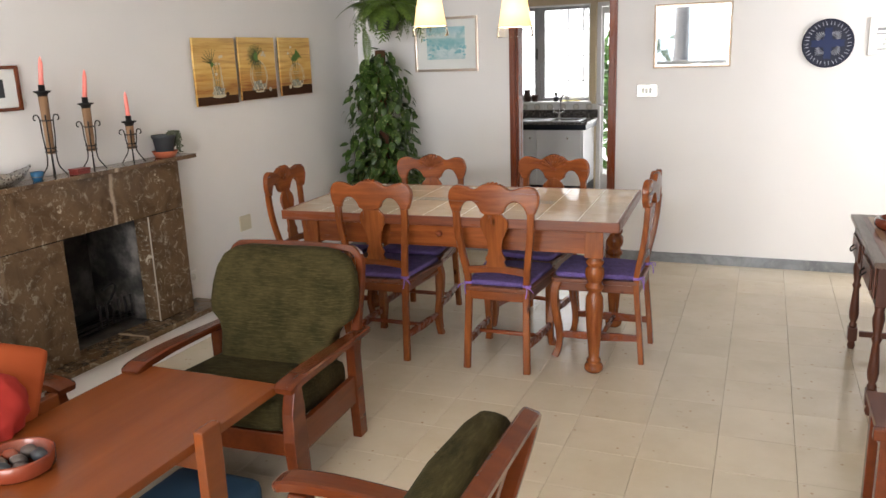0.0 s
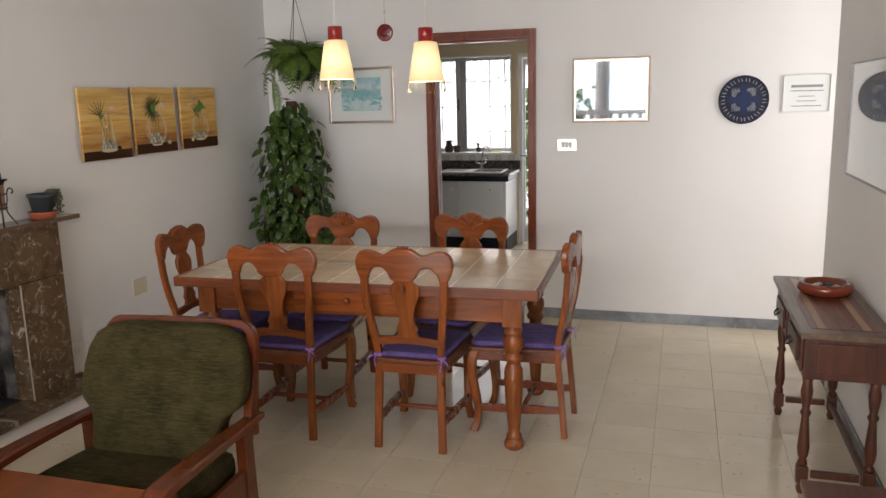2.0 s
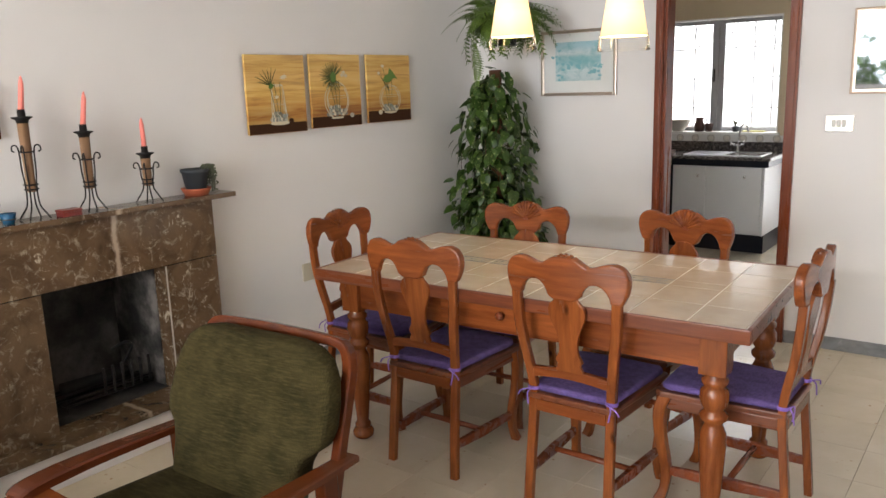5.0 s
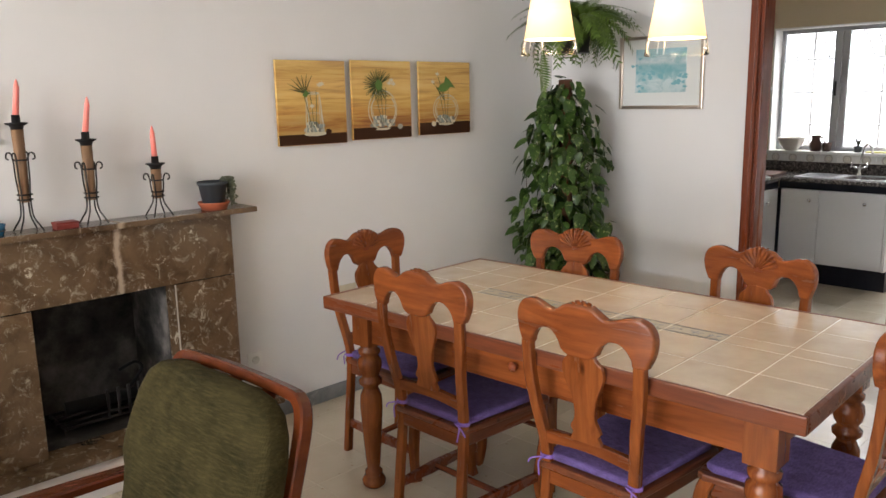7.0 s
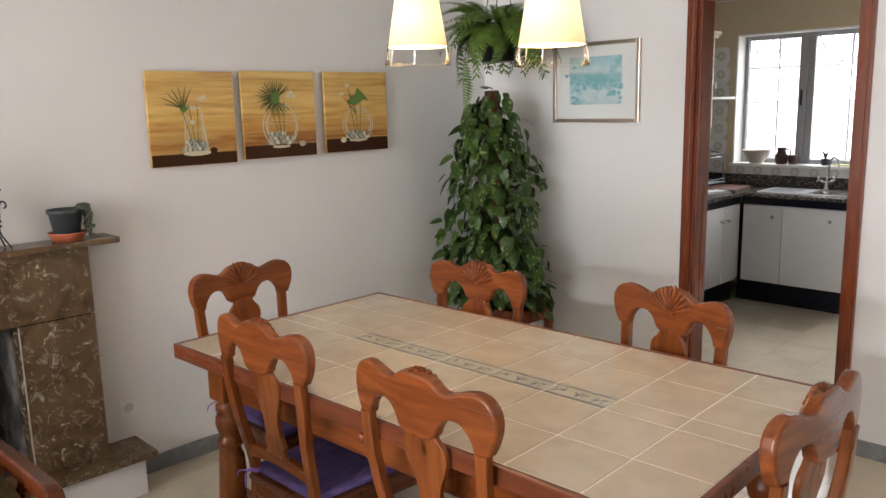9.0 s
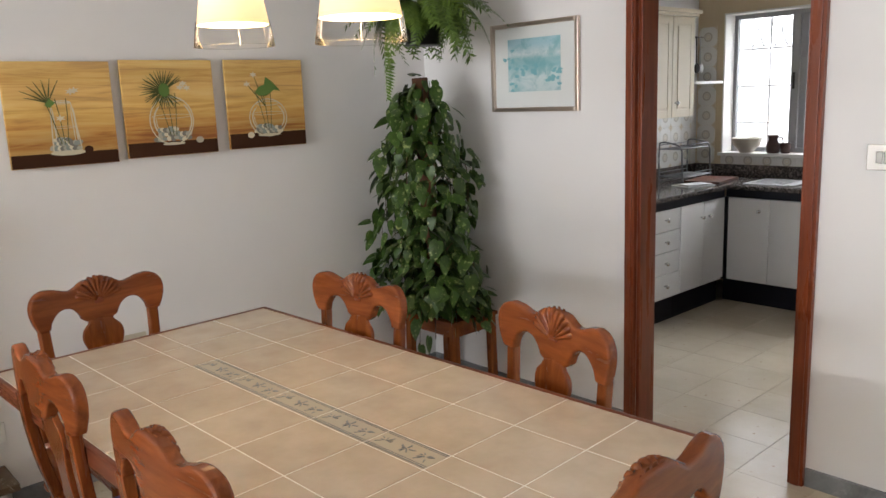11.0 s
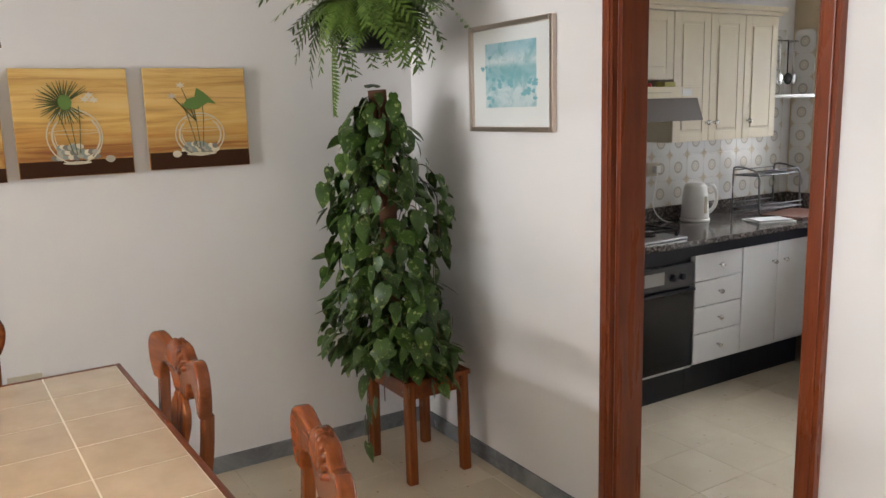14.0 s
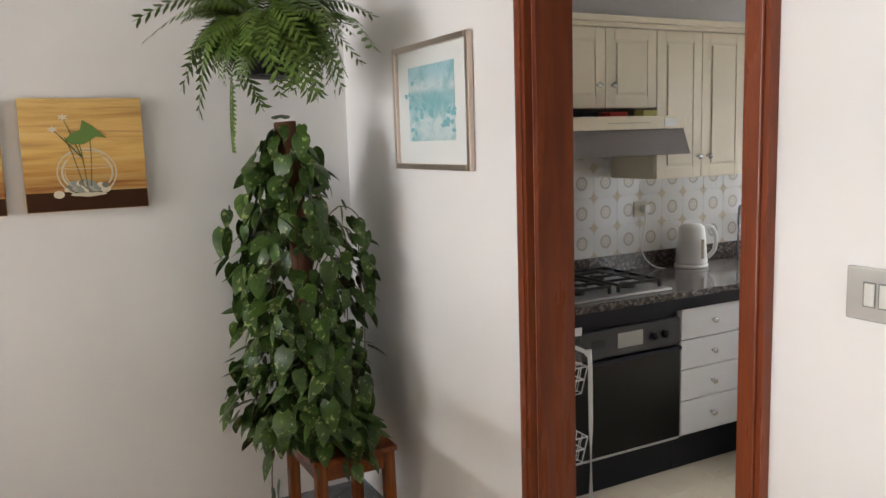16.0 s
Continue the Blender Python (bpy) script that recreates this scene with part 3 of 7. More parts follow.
def candle_holder(at, h, tip, tube_z, tilt, label):
    g = thing("candle_holder", label, "candle holder", at, 0, "candle holders on the mantel")
    zc = h
    bm = bmesh.new()
    top = tube_z[1] if tube_z[1] < h else h
    ry = 0.030
    for k in range(4):
        a = math.pi / 4 + k * math.pi / 2
        c, s = math.cos(a), math.sin(a)
        pts = [(0.058, 0.0), (0.045, 0.02), (0.024, 0.055), (0.02, tube_z[0]), (0.026, tube_z[0] + (tube_z[2] - tube_z[0]) * 0.5), (0.028, tube_z[2]),
               (0.036, tube_z[2] + 0.022), (0.05, tube_z[2] + 0.02), (0.053, tube_z[2] + 0.004), (0.044, tube_z[2] - 0.002)]
        tube(bm, smooth_pts([(r * c, r * s, z + 0.003) for r, z in pts], 3), 0.0032, 5)
    for z in (tube_z[0], tube_z[0] + 0.018, tube_z[2]):
        pts = [(0.025 * math.cos(t), 0.025 * math.sin(t), z) for t in (i * math.pi / 8 for i in range(17))]
        tube(bm, pts, 0.003, 5, cap=False)
    part("stand", bm, M_iron, g, "black wrought iron scrolled stand")
    bm = bmesh.new()
    lathe(bm, [(0, tube_z[0] - 0.01), (0.017, tube_z[0] - 0.01), (0.021, zc - 0.02), (0, zc - 0.02)], n=14)
    part("stem", bm, M_stemwood, g, "turned wooden stem")
    bm = bmesh.new()
    lathe(bm, [(0, zc - 0.022), (0.02, zc - 0.022), (0.024, zc - 0.008), (0.038, zc), (0.038, zc + 0.004), (0.015, zc + 0.006), (0.014, zc + 0.032), (0.0125, zc + 0.032), (0.0125, zc + 0.02), (0, zc + 0.02)], n=16)
    part("cup", bm, M_iron, g, "black iron drip cup")
    bm = bmesh.new()
    x0, x1 = 0.0, tilt
    tube(bm, [(0, x0, zc + 0.02), (0, x1 * 0.9, tip - 0.03), (0, x1 * 0.97, tip - 0.008), (0, x1, tip)], [0.0115, 0.0095, 0.005, 0.0015], 10)
    part("candle", bm, M_candle, g, "pink taper candle")


M_stemwood = wood("candle_stem_wood", (0.17, 0.09, 0.045), (0.38, 0.23, 0.13), 0.5, 2, knots=False)
candle_holder((-2.80, 2.472, MZ), 0.395, 0.553, (0.12, 0.39, 0.265), 0.016, "tallest iron candle holder with pink candle on the marble mantel")
candle_holder((-2.795, 2.708, MZ), 0.325, 0.488, (0.105, 0.31, 0.215), 0.02, "middle-sized iron candle holder with pink candle on the marble mantel")
candle_holder((-2.79, 2.972, MZ), 0.215, 0.370, (0.085, 0.21, 0.15), -0.002, "shortest iron candle holder with pink candle on the marble mantel")


def mantel_things():
    g = thing("potted_succulent", "trailing succulent in a dark grey pot on a terracotta saucer", "potted plant", (-2.80, 3.225, MZ))
    bm = bmesh.new()
    lathe(bm, [(0, 0), (0.052, 0), (0.068, 0.03), (0.07, 0.034), (0.064, 0.034), (0.052, 0.008), (0, 0.008)], n=24)
    part("saucer", bm, M_terra, g, "terracotta saucer")
    bm = bmesh.new()
    lathe(bm, [(0, 0.01), (0.044, 0.012), (0.06, 0.105), (0.066, 0.108), (0.066, 0.122), (0.06, 0.122), (0.057, 0.11), (0, 0.104)], n=24)
    part("pot", bm, M_pot, g, "dark grey pot")
    rnd = random.Random(4)
    for k in range(9):
        bm = bmesh.new()
        a = rnd.uniform(0.9, 2.0)
        r = 0.056 + rnd.uniform(0, 0.014)
        drop = rnd.uniform(0.03, 0.1) if k < 8 else 0.01
        c, s = math.cos(a), math.sin(a)
        P = smooth_pts([(0.04 * c, 0.04 * s, 0.108), (r * c, r * s, 0.13), ((r + 0.012) * c, (r + 0.014) * s, 0.115), ((r + 0.014) * c, (r + 0.018) * s, 0.1 - drop)], 4)
        tube(bm, P, 0.0022, 4)
        for p in P[2:]:
            for _ in range(4):
                q = p + Vector((rnd.uniform(-0.009, 0.009), rnd.uniform(-0.011, 0.011), rnd.uniform(-0.008, 0.008)))
                bmesh.ops.create_icosphere(bm, subdivisions=1, radius=rnd.uniform(0.0035, 0.0062), matrix=Matrix.Translation(q))
        part("shoot", bm, M_succ, g)
    bm = B((-0.028, 0.028, -0.04, 0.04, 0, 0.018), bev=0.003)
    t = thing("red_box", "small flat dark red box on the mantel", "box", (-2.77, 2.592, MZ))
    part("base", bm, M_redbox, t)
    part("lid", B((-0.03, 0.03, -0.042, 0.042, 0.0185, 0.027), bev=0.002), M_redbox, t)
    t = thing("blue_cup", "small blue glazed cup with dark bands on the mantel", "cup", (-2.785, 2.362, MZ))
    bm = bmesh.new()
    lathe(bm, [(0, 0), (0.02, 0), (0.03, 0.042), (0.026, 0.042), (0.018, 0.004), (0, 0.004)], n=20)
    part("body", bm, M_bluecup, t)
    bm = bmesh.new()
    lathe(bm, [(0.0262, 0.017), (0.0272, 0.017), (0.0282, 0.022), (0.0268, 0.022)], n=20)
    part("band", bm, M_pot, t)
    t = thing("leaf_dish", "leaf-shaped pewter dish with an embossed pattern on the mantel", "dish", (-2.80, 2.2, MZ))
    bm = bmesh.new()
    n, rings = 28, []
    for r, z in ((0.3, 0.0), (0.75, 0.012), (1.0, 0.045), (0.96, 0.048), (0.7, 0.016), (0.0, 0.006)):
        ring = []
        for i in range(n):
            a = 2 * math.pi * i / n
            e = 1 + 0.25 * max(0, math.sin(a)) ** 6
            ring.append(bm.verts.new((0.05 * r * math.cos(a), 0.12 * r * e * math.sin(a), z + (0.03 * r * max(0, math.sin(a)) ** 5) + 0.003 * math.sin(9 * a) * r)))
        rings.append(ring)
    for a, b in zip(rings, rings[1:]):
        for i in range(n):
            bm.faces.new((a[i], a[(i + 1) % n], b[(i + 1) % n], b[i]))
    bm.faces.new(rings[0][::-1])
    part("bowl", bm, M_pewter, t, smooth=True)


M_redbox = mat("dark_red_lacquer", (0.16, 0.02, 0.015), 0.4)
M_pewter = mat("pewter", (0.3, 0.28, 0.27), 0.35, 0.8)
_vo = node(M_pewter, "ShaderNodeTexVoronoi", Scale=90.0)
link(M_pewter, coords(M_pewter), _vo.inputs["Vector"])
link(M_pewter, ramp(M_pewter, _vo.outputs["Distance"], [(0.2, (0.08, 0.06, 0.06)), (0.5, (0.5, 0.48, 0.45))]), bsdf(M_pewter).inputs["Base Color"])
mantel_things()


# ---- dining table ----
TX0, TX1, TY0, TY1, TZ = -2.132, -0.327, 3.322, 4.258, 0.794


def dining_table():
    t = thing("dining_table", "honey pine dining table with cream tiled top and turned legs", "table", ((TX0 + TX1) / 2, (TY0 + TY1) / 2, 0), 2.1)
    cx, cy = (TX0 + TX1) / 2, (TY0 + TY1) / 2
    hx, hy = (TX1 - TX0) / 2, (TY1 - TY0) / 2
    w = 0.016
    bm = bmesh.new()
    for s in (-1, 1):
        box(bm, (0, s * (hy - w / 2), TZ - 0.024), (2 * hx, w, 0.05), 0.005)
        box(bm, (s * (hx - w / 2), 0, TZ - 0.024), (w, 2 * hy - 2 * w, 0.05), 0.005)
    part("top_frame", bm, M_chairtop, t, "red-brown moulded edge")
    part("top_board", B((-hx + w, hx - w, -hy + w, hy - w, TZ - 0.045, TZ - 0.0012)), M_tgrout, t, "white grout bed")
    for s in (-1, 1):
        part("apron", B((-hx + 0.14, hx - 0.14, s * (hy - 0.105) - 0.012, s * (hy - 0.105) + 0.012, 0.615, TZ - 0.046), bev=0.003), M_pineh, t)
        part("apron", B((s * (hx - 0.13) - 0.012, s * (hx - 0.13) + 0.012, -hy + 0.15, hy - 0.15, 0.615, TZ - 0.046), bev=0.003), M_pineh, t)
    for x in (-0.44, 0.0, 0.44):
        if x == 0.0:
            d = part("drawer", B((-0.3, 0.3, -hy + 0.083, -hy + 0.094, 0.632, 0.728), bev=0.002), M_pineh, t, "drawer front with a round wooden knob")
            bm = bmesh.new()
            lathe(bm, [(0, 0), (0.008, 0), (0.006, 0.008), (0.016, 0.014), (0.017, 0.02), (0.01, 0.027), (0, 0.028)], n=14, m=Matrix.Translation((-0.02, -hy + 0.083, 0.69)) @ Euler((math.pi / 2, 0, 0)).to_matrix().to_4x4())
            part("knob", bm, M_chairdk, d)
    prof = [(0, 0), (0.034, 0), (0.046, 0.012), (0.048, 0.03), (0.04, 0.045), (0.03, 0.05), (0.036, 0.06), (0.036, 0.068), (0.026, 0.078), (0.03, 0.12), (0.04, 0.25), (0.045, 0.34), (0.043, 0.39), (0.032, 0.415),
            (0.03, 0.425), (0.046, 0.44), (0.047, 0.455), (0.034, 0.468), (0.034, 0.475), (0.044, 0.49), (0.049, 0.515), (0.046, 0.54), (0.034, 0.555), (0.044, 0.565), (0.044, 0.58), (0.032, 0.588), (0.04, 0.6), (0, 0.6)]
    for sx in (-1, 1):
        for sy in (-1, 1):
            x, y = sx * (hx - 0.13), sy * (hy - 0.115)
            bm = bmesh.new()
            lathe(bm, prof, (x, y, 0), 20)
            box(bm, (x, y, 0.6 + (TZ - 0.046 - 0.6) / 2), (0.09, 0.09, TZ - 0.046 - 0.6), 0.004)
            part("leg", bm, M_pine, t, "turned pine leg")
    xs = [TX0 + w] + [-1.9105 + 0.1975 * i for i in range(8)] + [TX1 - w]
    rows = [(TY0 + w, 3.543), (3.543, 3.748), (3.748, 3.832), (3.832, 4.036), (4.036, TY1 - w)]
    cache = {}
    for j, (y0, y1) in enumerate(rows):
        for i in range(len(xs) - 1):
            deco = j == 2 and 2 <= i <= 6
            x0, x1 = xs[i], xs[i + 1]
            g = 0.0021
            key = (round(x1 - x0, 3), round(y1 - y0, 3), deco)
            if key not in cache:
                bm = bmesh.new()
                box(bm, (0, 0, -0.004), (x1 - x0 - 2 * g, y1 - y0 - 2 * g, 0.008), 0.0012)
                cache[key] = finish("tile", bm, M_deco if deco else M_ttile)
            o = new("tile", cache[key])
            o.parent = t
            o.location = ((x0 + x1) / 2 - cx, (y0 + y1) / 2 - cy, TZ)
            if deco:
                o["label"] = "narrow border tile with blue sprigs"
                decorate(o, x1 - x0, y1 - y0)


def decorate(o, w, d):
    rnd = random.Random(7)
    bm = bmesh.new()
    for s in (-1, 1):
        box(bm, (0, s * (d / 2 - 0.006), 0.0006), (w - 0.006, 0.0025, 0.0006))
        box(bm, (0, s * (d / 2 - 0.012), 0.0006), (w - 0.006, 0.0015, 0.0006))
    for k in range(3):
        cx = (-1 + k) * w / 3.1
        for _ in range(8):
            a, r = rnd.uniform(0, 6.28), rnd.uniform(0.004, 0.018)
            m = Matrix.Translation((cx + r * math.cos(a) * 1.3, r * math.sin(a), 0.0006)) @ Matrix.Rotation(a, 4, "Z")
            box(bm, (0, 0, 0), (rnd.uniform(0.008, 0.02), rnd.uniform(0.0015, 0.005), 0.0006), m=m)
    part("sprig", bm, M_sprig, o)


M_sprig = mat("grey_blue_glaze", (0.13, 0.15, 0.17), 0.3)
M_deco = mat("pale_border_tile", (0.5, 0.46, 0.38), 0.25)
M_chairtop = wood("red_brown_edge", (0.09, 0.022, 0.01), (0.27, 0.08, 0.03), 0.28, 0)
dining_table()


# ---- dining chairs ----
def dining_chair():
    c = thing("dining_chair", "carved honey pine dining chair with a scalloped crest rail", "chair", (0, 0, 0), 0, "chairs round the dining table")
    tilt = Matrix.Identity(4)
    for s in (-1, 1):
        bm = bmesh.new()
        pts = [(s * 0.16, -0.005, 0), (s * 0.155, 0.012, 0.2), (s * 0.152, 0.03, 0.4), (s * 0.156, 0.025, 0.5), (s * 0.172, 0.0, 0.62), (s * 0.186, -0.015, 0.73), (s * 0.19, -0.022, 0.83)]
        tube(bm, smooth_pts(pts, 3), 1.0, flat=(0.017, 0.014))
        part("back_post", bm, M_pine, c)
        bm = bmesh.new()
        pts = [(s * 0.178, 0.425, 0.42), (s * 0.19, 0.445, 0.36), (s * 0.188, 0.44, 0.26), (s * 0.176, 0.42, 0.13), (s * 0.178, 0.425, 0.05), (s * 0.186, 0.442, 0.0)]
        tube(bm, smooth_pts(pts, 3), [1.3 - 0.035 * i for i in range(13)] + [0.95, 1.0, 1.05], flat=(0.018, 0.018))
        part("front_leg", bm, M_pine, c)
    rail = mirror([(0, 0.972), (0.045, 0.968), (0.07, 0.953), (0.09, 0.944), (0.115, 0.948), (0.145, 0.958), (0.178, 0.962), (0.207, 0.952), (0.225, 0.93), (0.231, 0.9), (0.226, 0.865), (0.214, 0.835),
                   (0.205, 0.825), (0.172, 0.825), (0.165, 0.845), (0.15, 0.868), (0.128, 0.883), (0.1, 0.883), (0.078, 0.868), (0.064, 0.845), (0.06, 0.835), (0.035, 0.82), (0.0, 0.82)])
    bm = bmesh.new()
    half = [(p.x, p.z) for p in smooth_pts([(x, 0, z) for x, z in rail[:23]], 3)]
    plate(bm, mirror(half), -0.045, -0.012, 0.008, 3)
    for k in range(-5, 6):
        bmesh.ops.bisect_plane(bm, geom=bm.verts[:] + bm.edges[:] + bm.faces[:], plane_co=(0.036 * k, 0, 0), plane_no=(1, 0, 0))
    for v in bm.verts:
        v.co.y += 0.35 * v.co.x ** 2
    part("crest_rail", bm, M_pineh, c, "scalloped crest rail", smooth=False)
    shell = part("shell_carving", B((-0.016, 0.016, -0.0145, -0.0075, 0.885, 0.905), bev=0.003), M_chairdk, c, "carved fan shell")
    for k in range(11):
        bm = bmesh.new()
        a = radians(20 + 14 * k)
        P = [(q * math.cos(a), y, 0.893 + q * math.sin(a)) for q, y in ((0.012, -0.008), (0.045, -0.0085), (0.073, -0.0105), (0.08, -0.018), (0.08, -0.034))]
        tube(bm, smooth_pts(P, 2), [0.0025, 0.004, 0.0055, 0.0075, 0.0085, 0.009, 0.009, 0.0085, 0.0075], 6)
        part("shell_rib", bm, M_pineh, shell)
    splat = mirror([(0, 0.835), (0.036, 0.83), (0.046, 0.815), (0.062, 0.80), (0.07, 0.78), (0.069, 0.755), (0.055, 0.72), (0.042, 0.69), (0.036, 0.655), (0.037, 0.62), (0.048, 0.6), (0.052, 0.585), (0.044, 0.575), (0.05, 0.56), (0.05, 0.545), (0, 0.545)])
    bm = bmesh.new()
    splat = mirror([(p.x, p.z) for p in smooth_pts([(x, 0, z) for x, z in splat[:16]], 2)])
    plate(bm, splat, -0.027, -0.011, 0.003, 2)
    for v in bm.verts:
        v.co.y += (0.97 - v.co.z) * 0.11 - 0.012
    part("splat", bm, M_pine, c, "vase-shaped splat")
    low = mirror([(0, 0.552), (0.06, 0.55), (0.12, 0.545), (0.165, 0.54), (0.165, 0.5), (0.11, 0.508), (0.05, 0.514), (0, 0.516)])
    bm = bmesh.new()
    plate(bm, low, 0.01, 0.033, 0.003, 2)
    part("lower_rail", bm, M_pineh, c)
    out = [(-0.168, 0.012), (-0.205, 0.44), (-0.19, 0.462), (-0.1, 0.474), (0, 0.478), (0.1, 0.474), (0.19, 0.462), (0.205, 0.44), (0.168, 0.012)]
    rot = Matrix.Rotation(radians(90), 4, "X")
    bm = bmesh.new()
    plate(bm, list(out), -0.438, -0.415, 0.006, 2, m=Matrix.Rotation(radians(-90), 4, "X"))
    part("seat", bm, M_seat, c, "solid wooden seat")
    part("seat_rail", B((-0.15, 0.15, 0.415, 0.435, 0.36, 0.414), bev=0.003), M_pineh, c)
    part("seat_rail", B((-0.135, 0.135, 0.015, 0.035, 0.37, 0.414), bev=0.003), M_pineh, c)
    for s in (-1, 1):
        bm = bmesh.new()
        tube(bm, [(s * 0.153, 0.03, 0.392), (s * 0.178, 0.42, 0.392)], 1.0, flat=(0.009, 0.022))
        part("side_rail", bm, M_seat, c)
    for s in (-1, 1):
        bm = bmesh.new()
        tube(bm, [(s * 0.155, 0.015, 0.135), (s * 0.168, 0.2, 0.13), (s * 0.177, 0.415, 0.125)], [1, 1.35, 1], flat=(0.009, 0.016))
        part("side_stretcher", bm, M_chairdk, c)
    bm = bmesh.new()
    tube(bm, [(-0.165, 0.2, 0.135), (0, 0.2, 0.135), (0.165, 0.2, 0.135)], [0.011, 0.013, 0.011], 8)
    part("cross_stretcher", bm, M_chairdk, c)
    bm = bmesh.new()
    cu = [(-0.158, 0.03), (-0.188, 0.42), (-0.17, 0.445), (0, 0.455), (0.17, 0.445), (0.188, 0.42), (0.158, 0.03)]
    plate(bm, list(cu), -0.468, -0.439, 0.011, 3, m=Matrix.Rotation(radians(-90), 4, "X"))
    return c, bm


def ties(s):
    bm = bmesh.new()
    if True:
        x = s * 0.153
        ring = [(x + 0.022 * math.cos(a), 0.03 + 0.019 * math.sin(a), 0.455) for a in (i * math.pi / 6 for i in range(13))]
        tube(bm, ring, 1.0, flat=(0.002, 0.006), cap=False)
        tube(bm, smooth_pts([(x, 0.009, 0.455), (x - s * 0.01, -0.002, 0.462), (x + s * 0.03, -0.012, 0.45), (x + s * 0.045, -0.01, 0.43)]), 0.0028, 5)
        tube(bm, smooth_pts([(x, 0.009, 0.455), (x + s * 0.01, -0.003, 0.44), (x + s * 0.004, -0.008, 0.40)]), 0.0028, 5)
    return bm


M_seat = wood("dark_seat_wood", (0.1, 0.028, 0.012), (0.24, 0.075, 0.03), 0.28, 1)
CH0, _cb = dining_chair()
KU0 = thing("seat_cushion", "flat purple cotton seat cushion tied to the chair posts", "cushion", (0, 0, 0), 0, "seat cushions on the dining chairs")
part("pad", _cb, M_purple, KU0, smooth=True)
M_ribbon = mat("lilac_ribbon", (0.25, 0.14, 0.5), 0.7)
for _s in (-1, 1):
    part("tie_ribbon", ties(_s), M_ribbon, KU0, "lilac tie ribbon")
CHAIRS = [(-0.914, 3.33, 0, 0.5), (-1.573, 3.318, 0, 0.9), (-0.234, 3.79, 0, 89), (-2.335, 3.70, 0, -86), (-1.648, 4.282, 0, 183), (-0.882, 4.36, 0, 169)]
for i, (x, y, z, r) in enumerate(CHAIRS):
    for o in (CH0, KU0):
        if i == 0:
            o.matrix_basis = pose(x, y, z, 0, 0, r)
        else:
            copy_thing(o, pose(x, y, z, 0, 0, r))


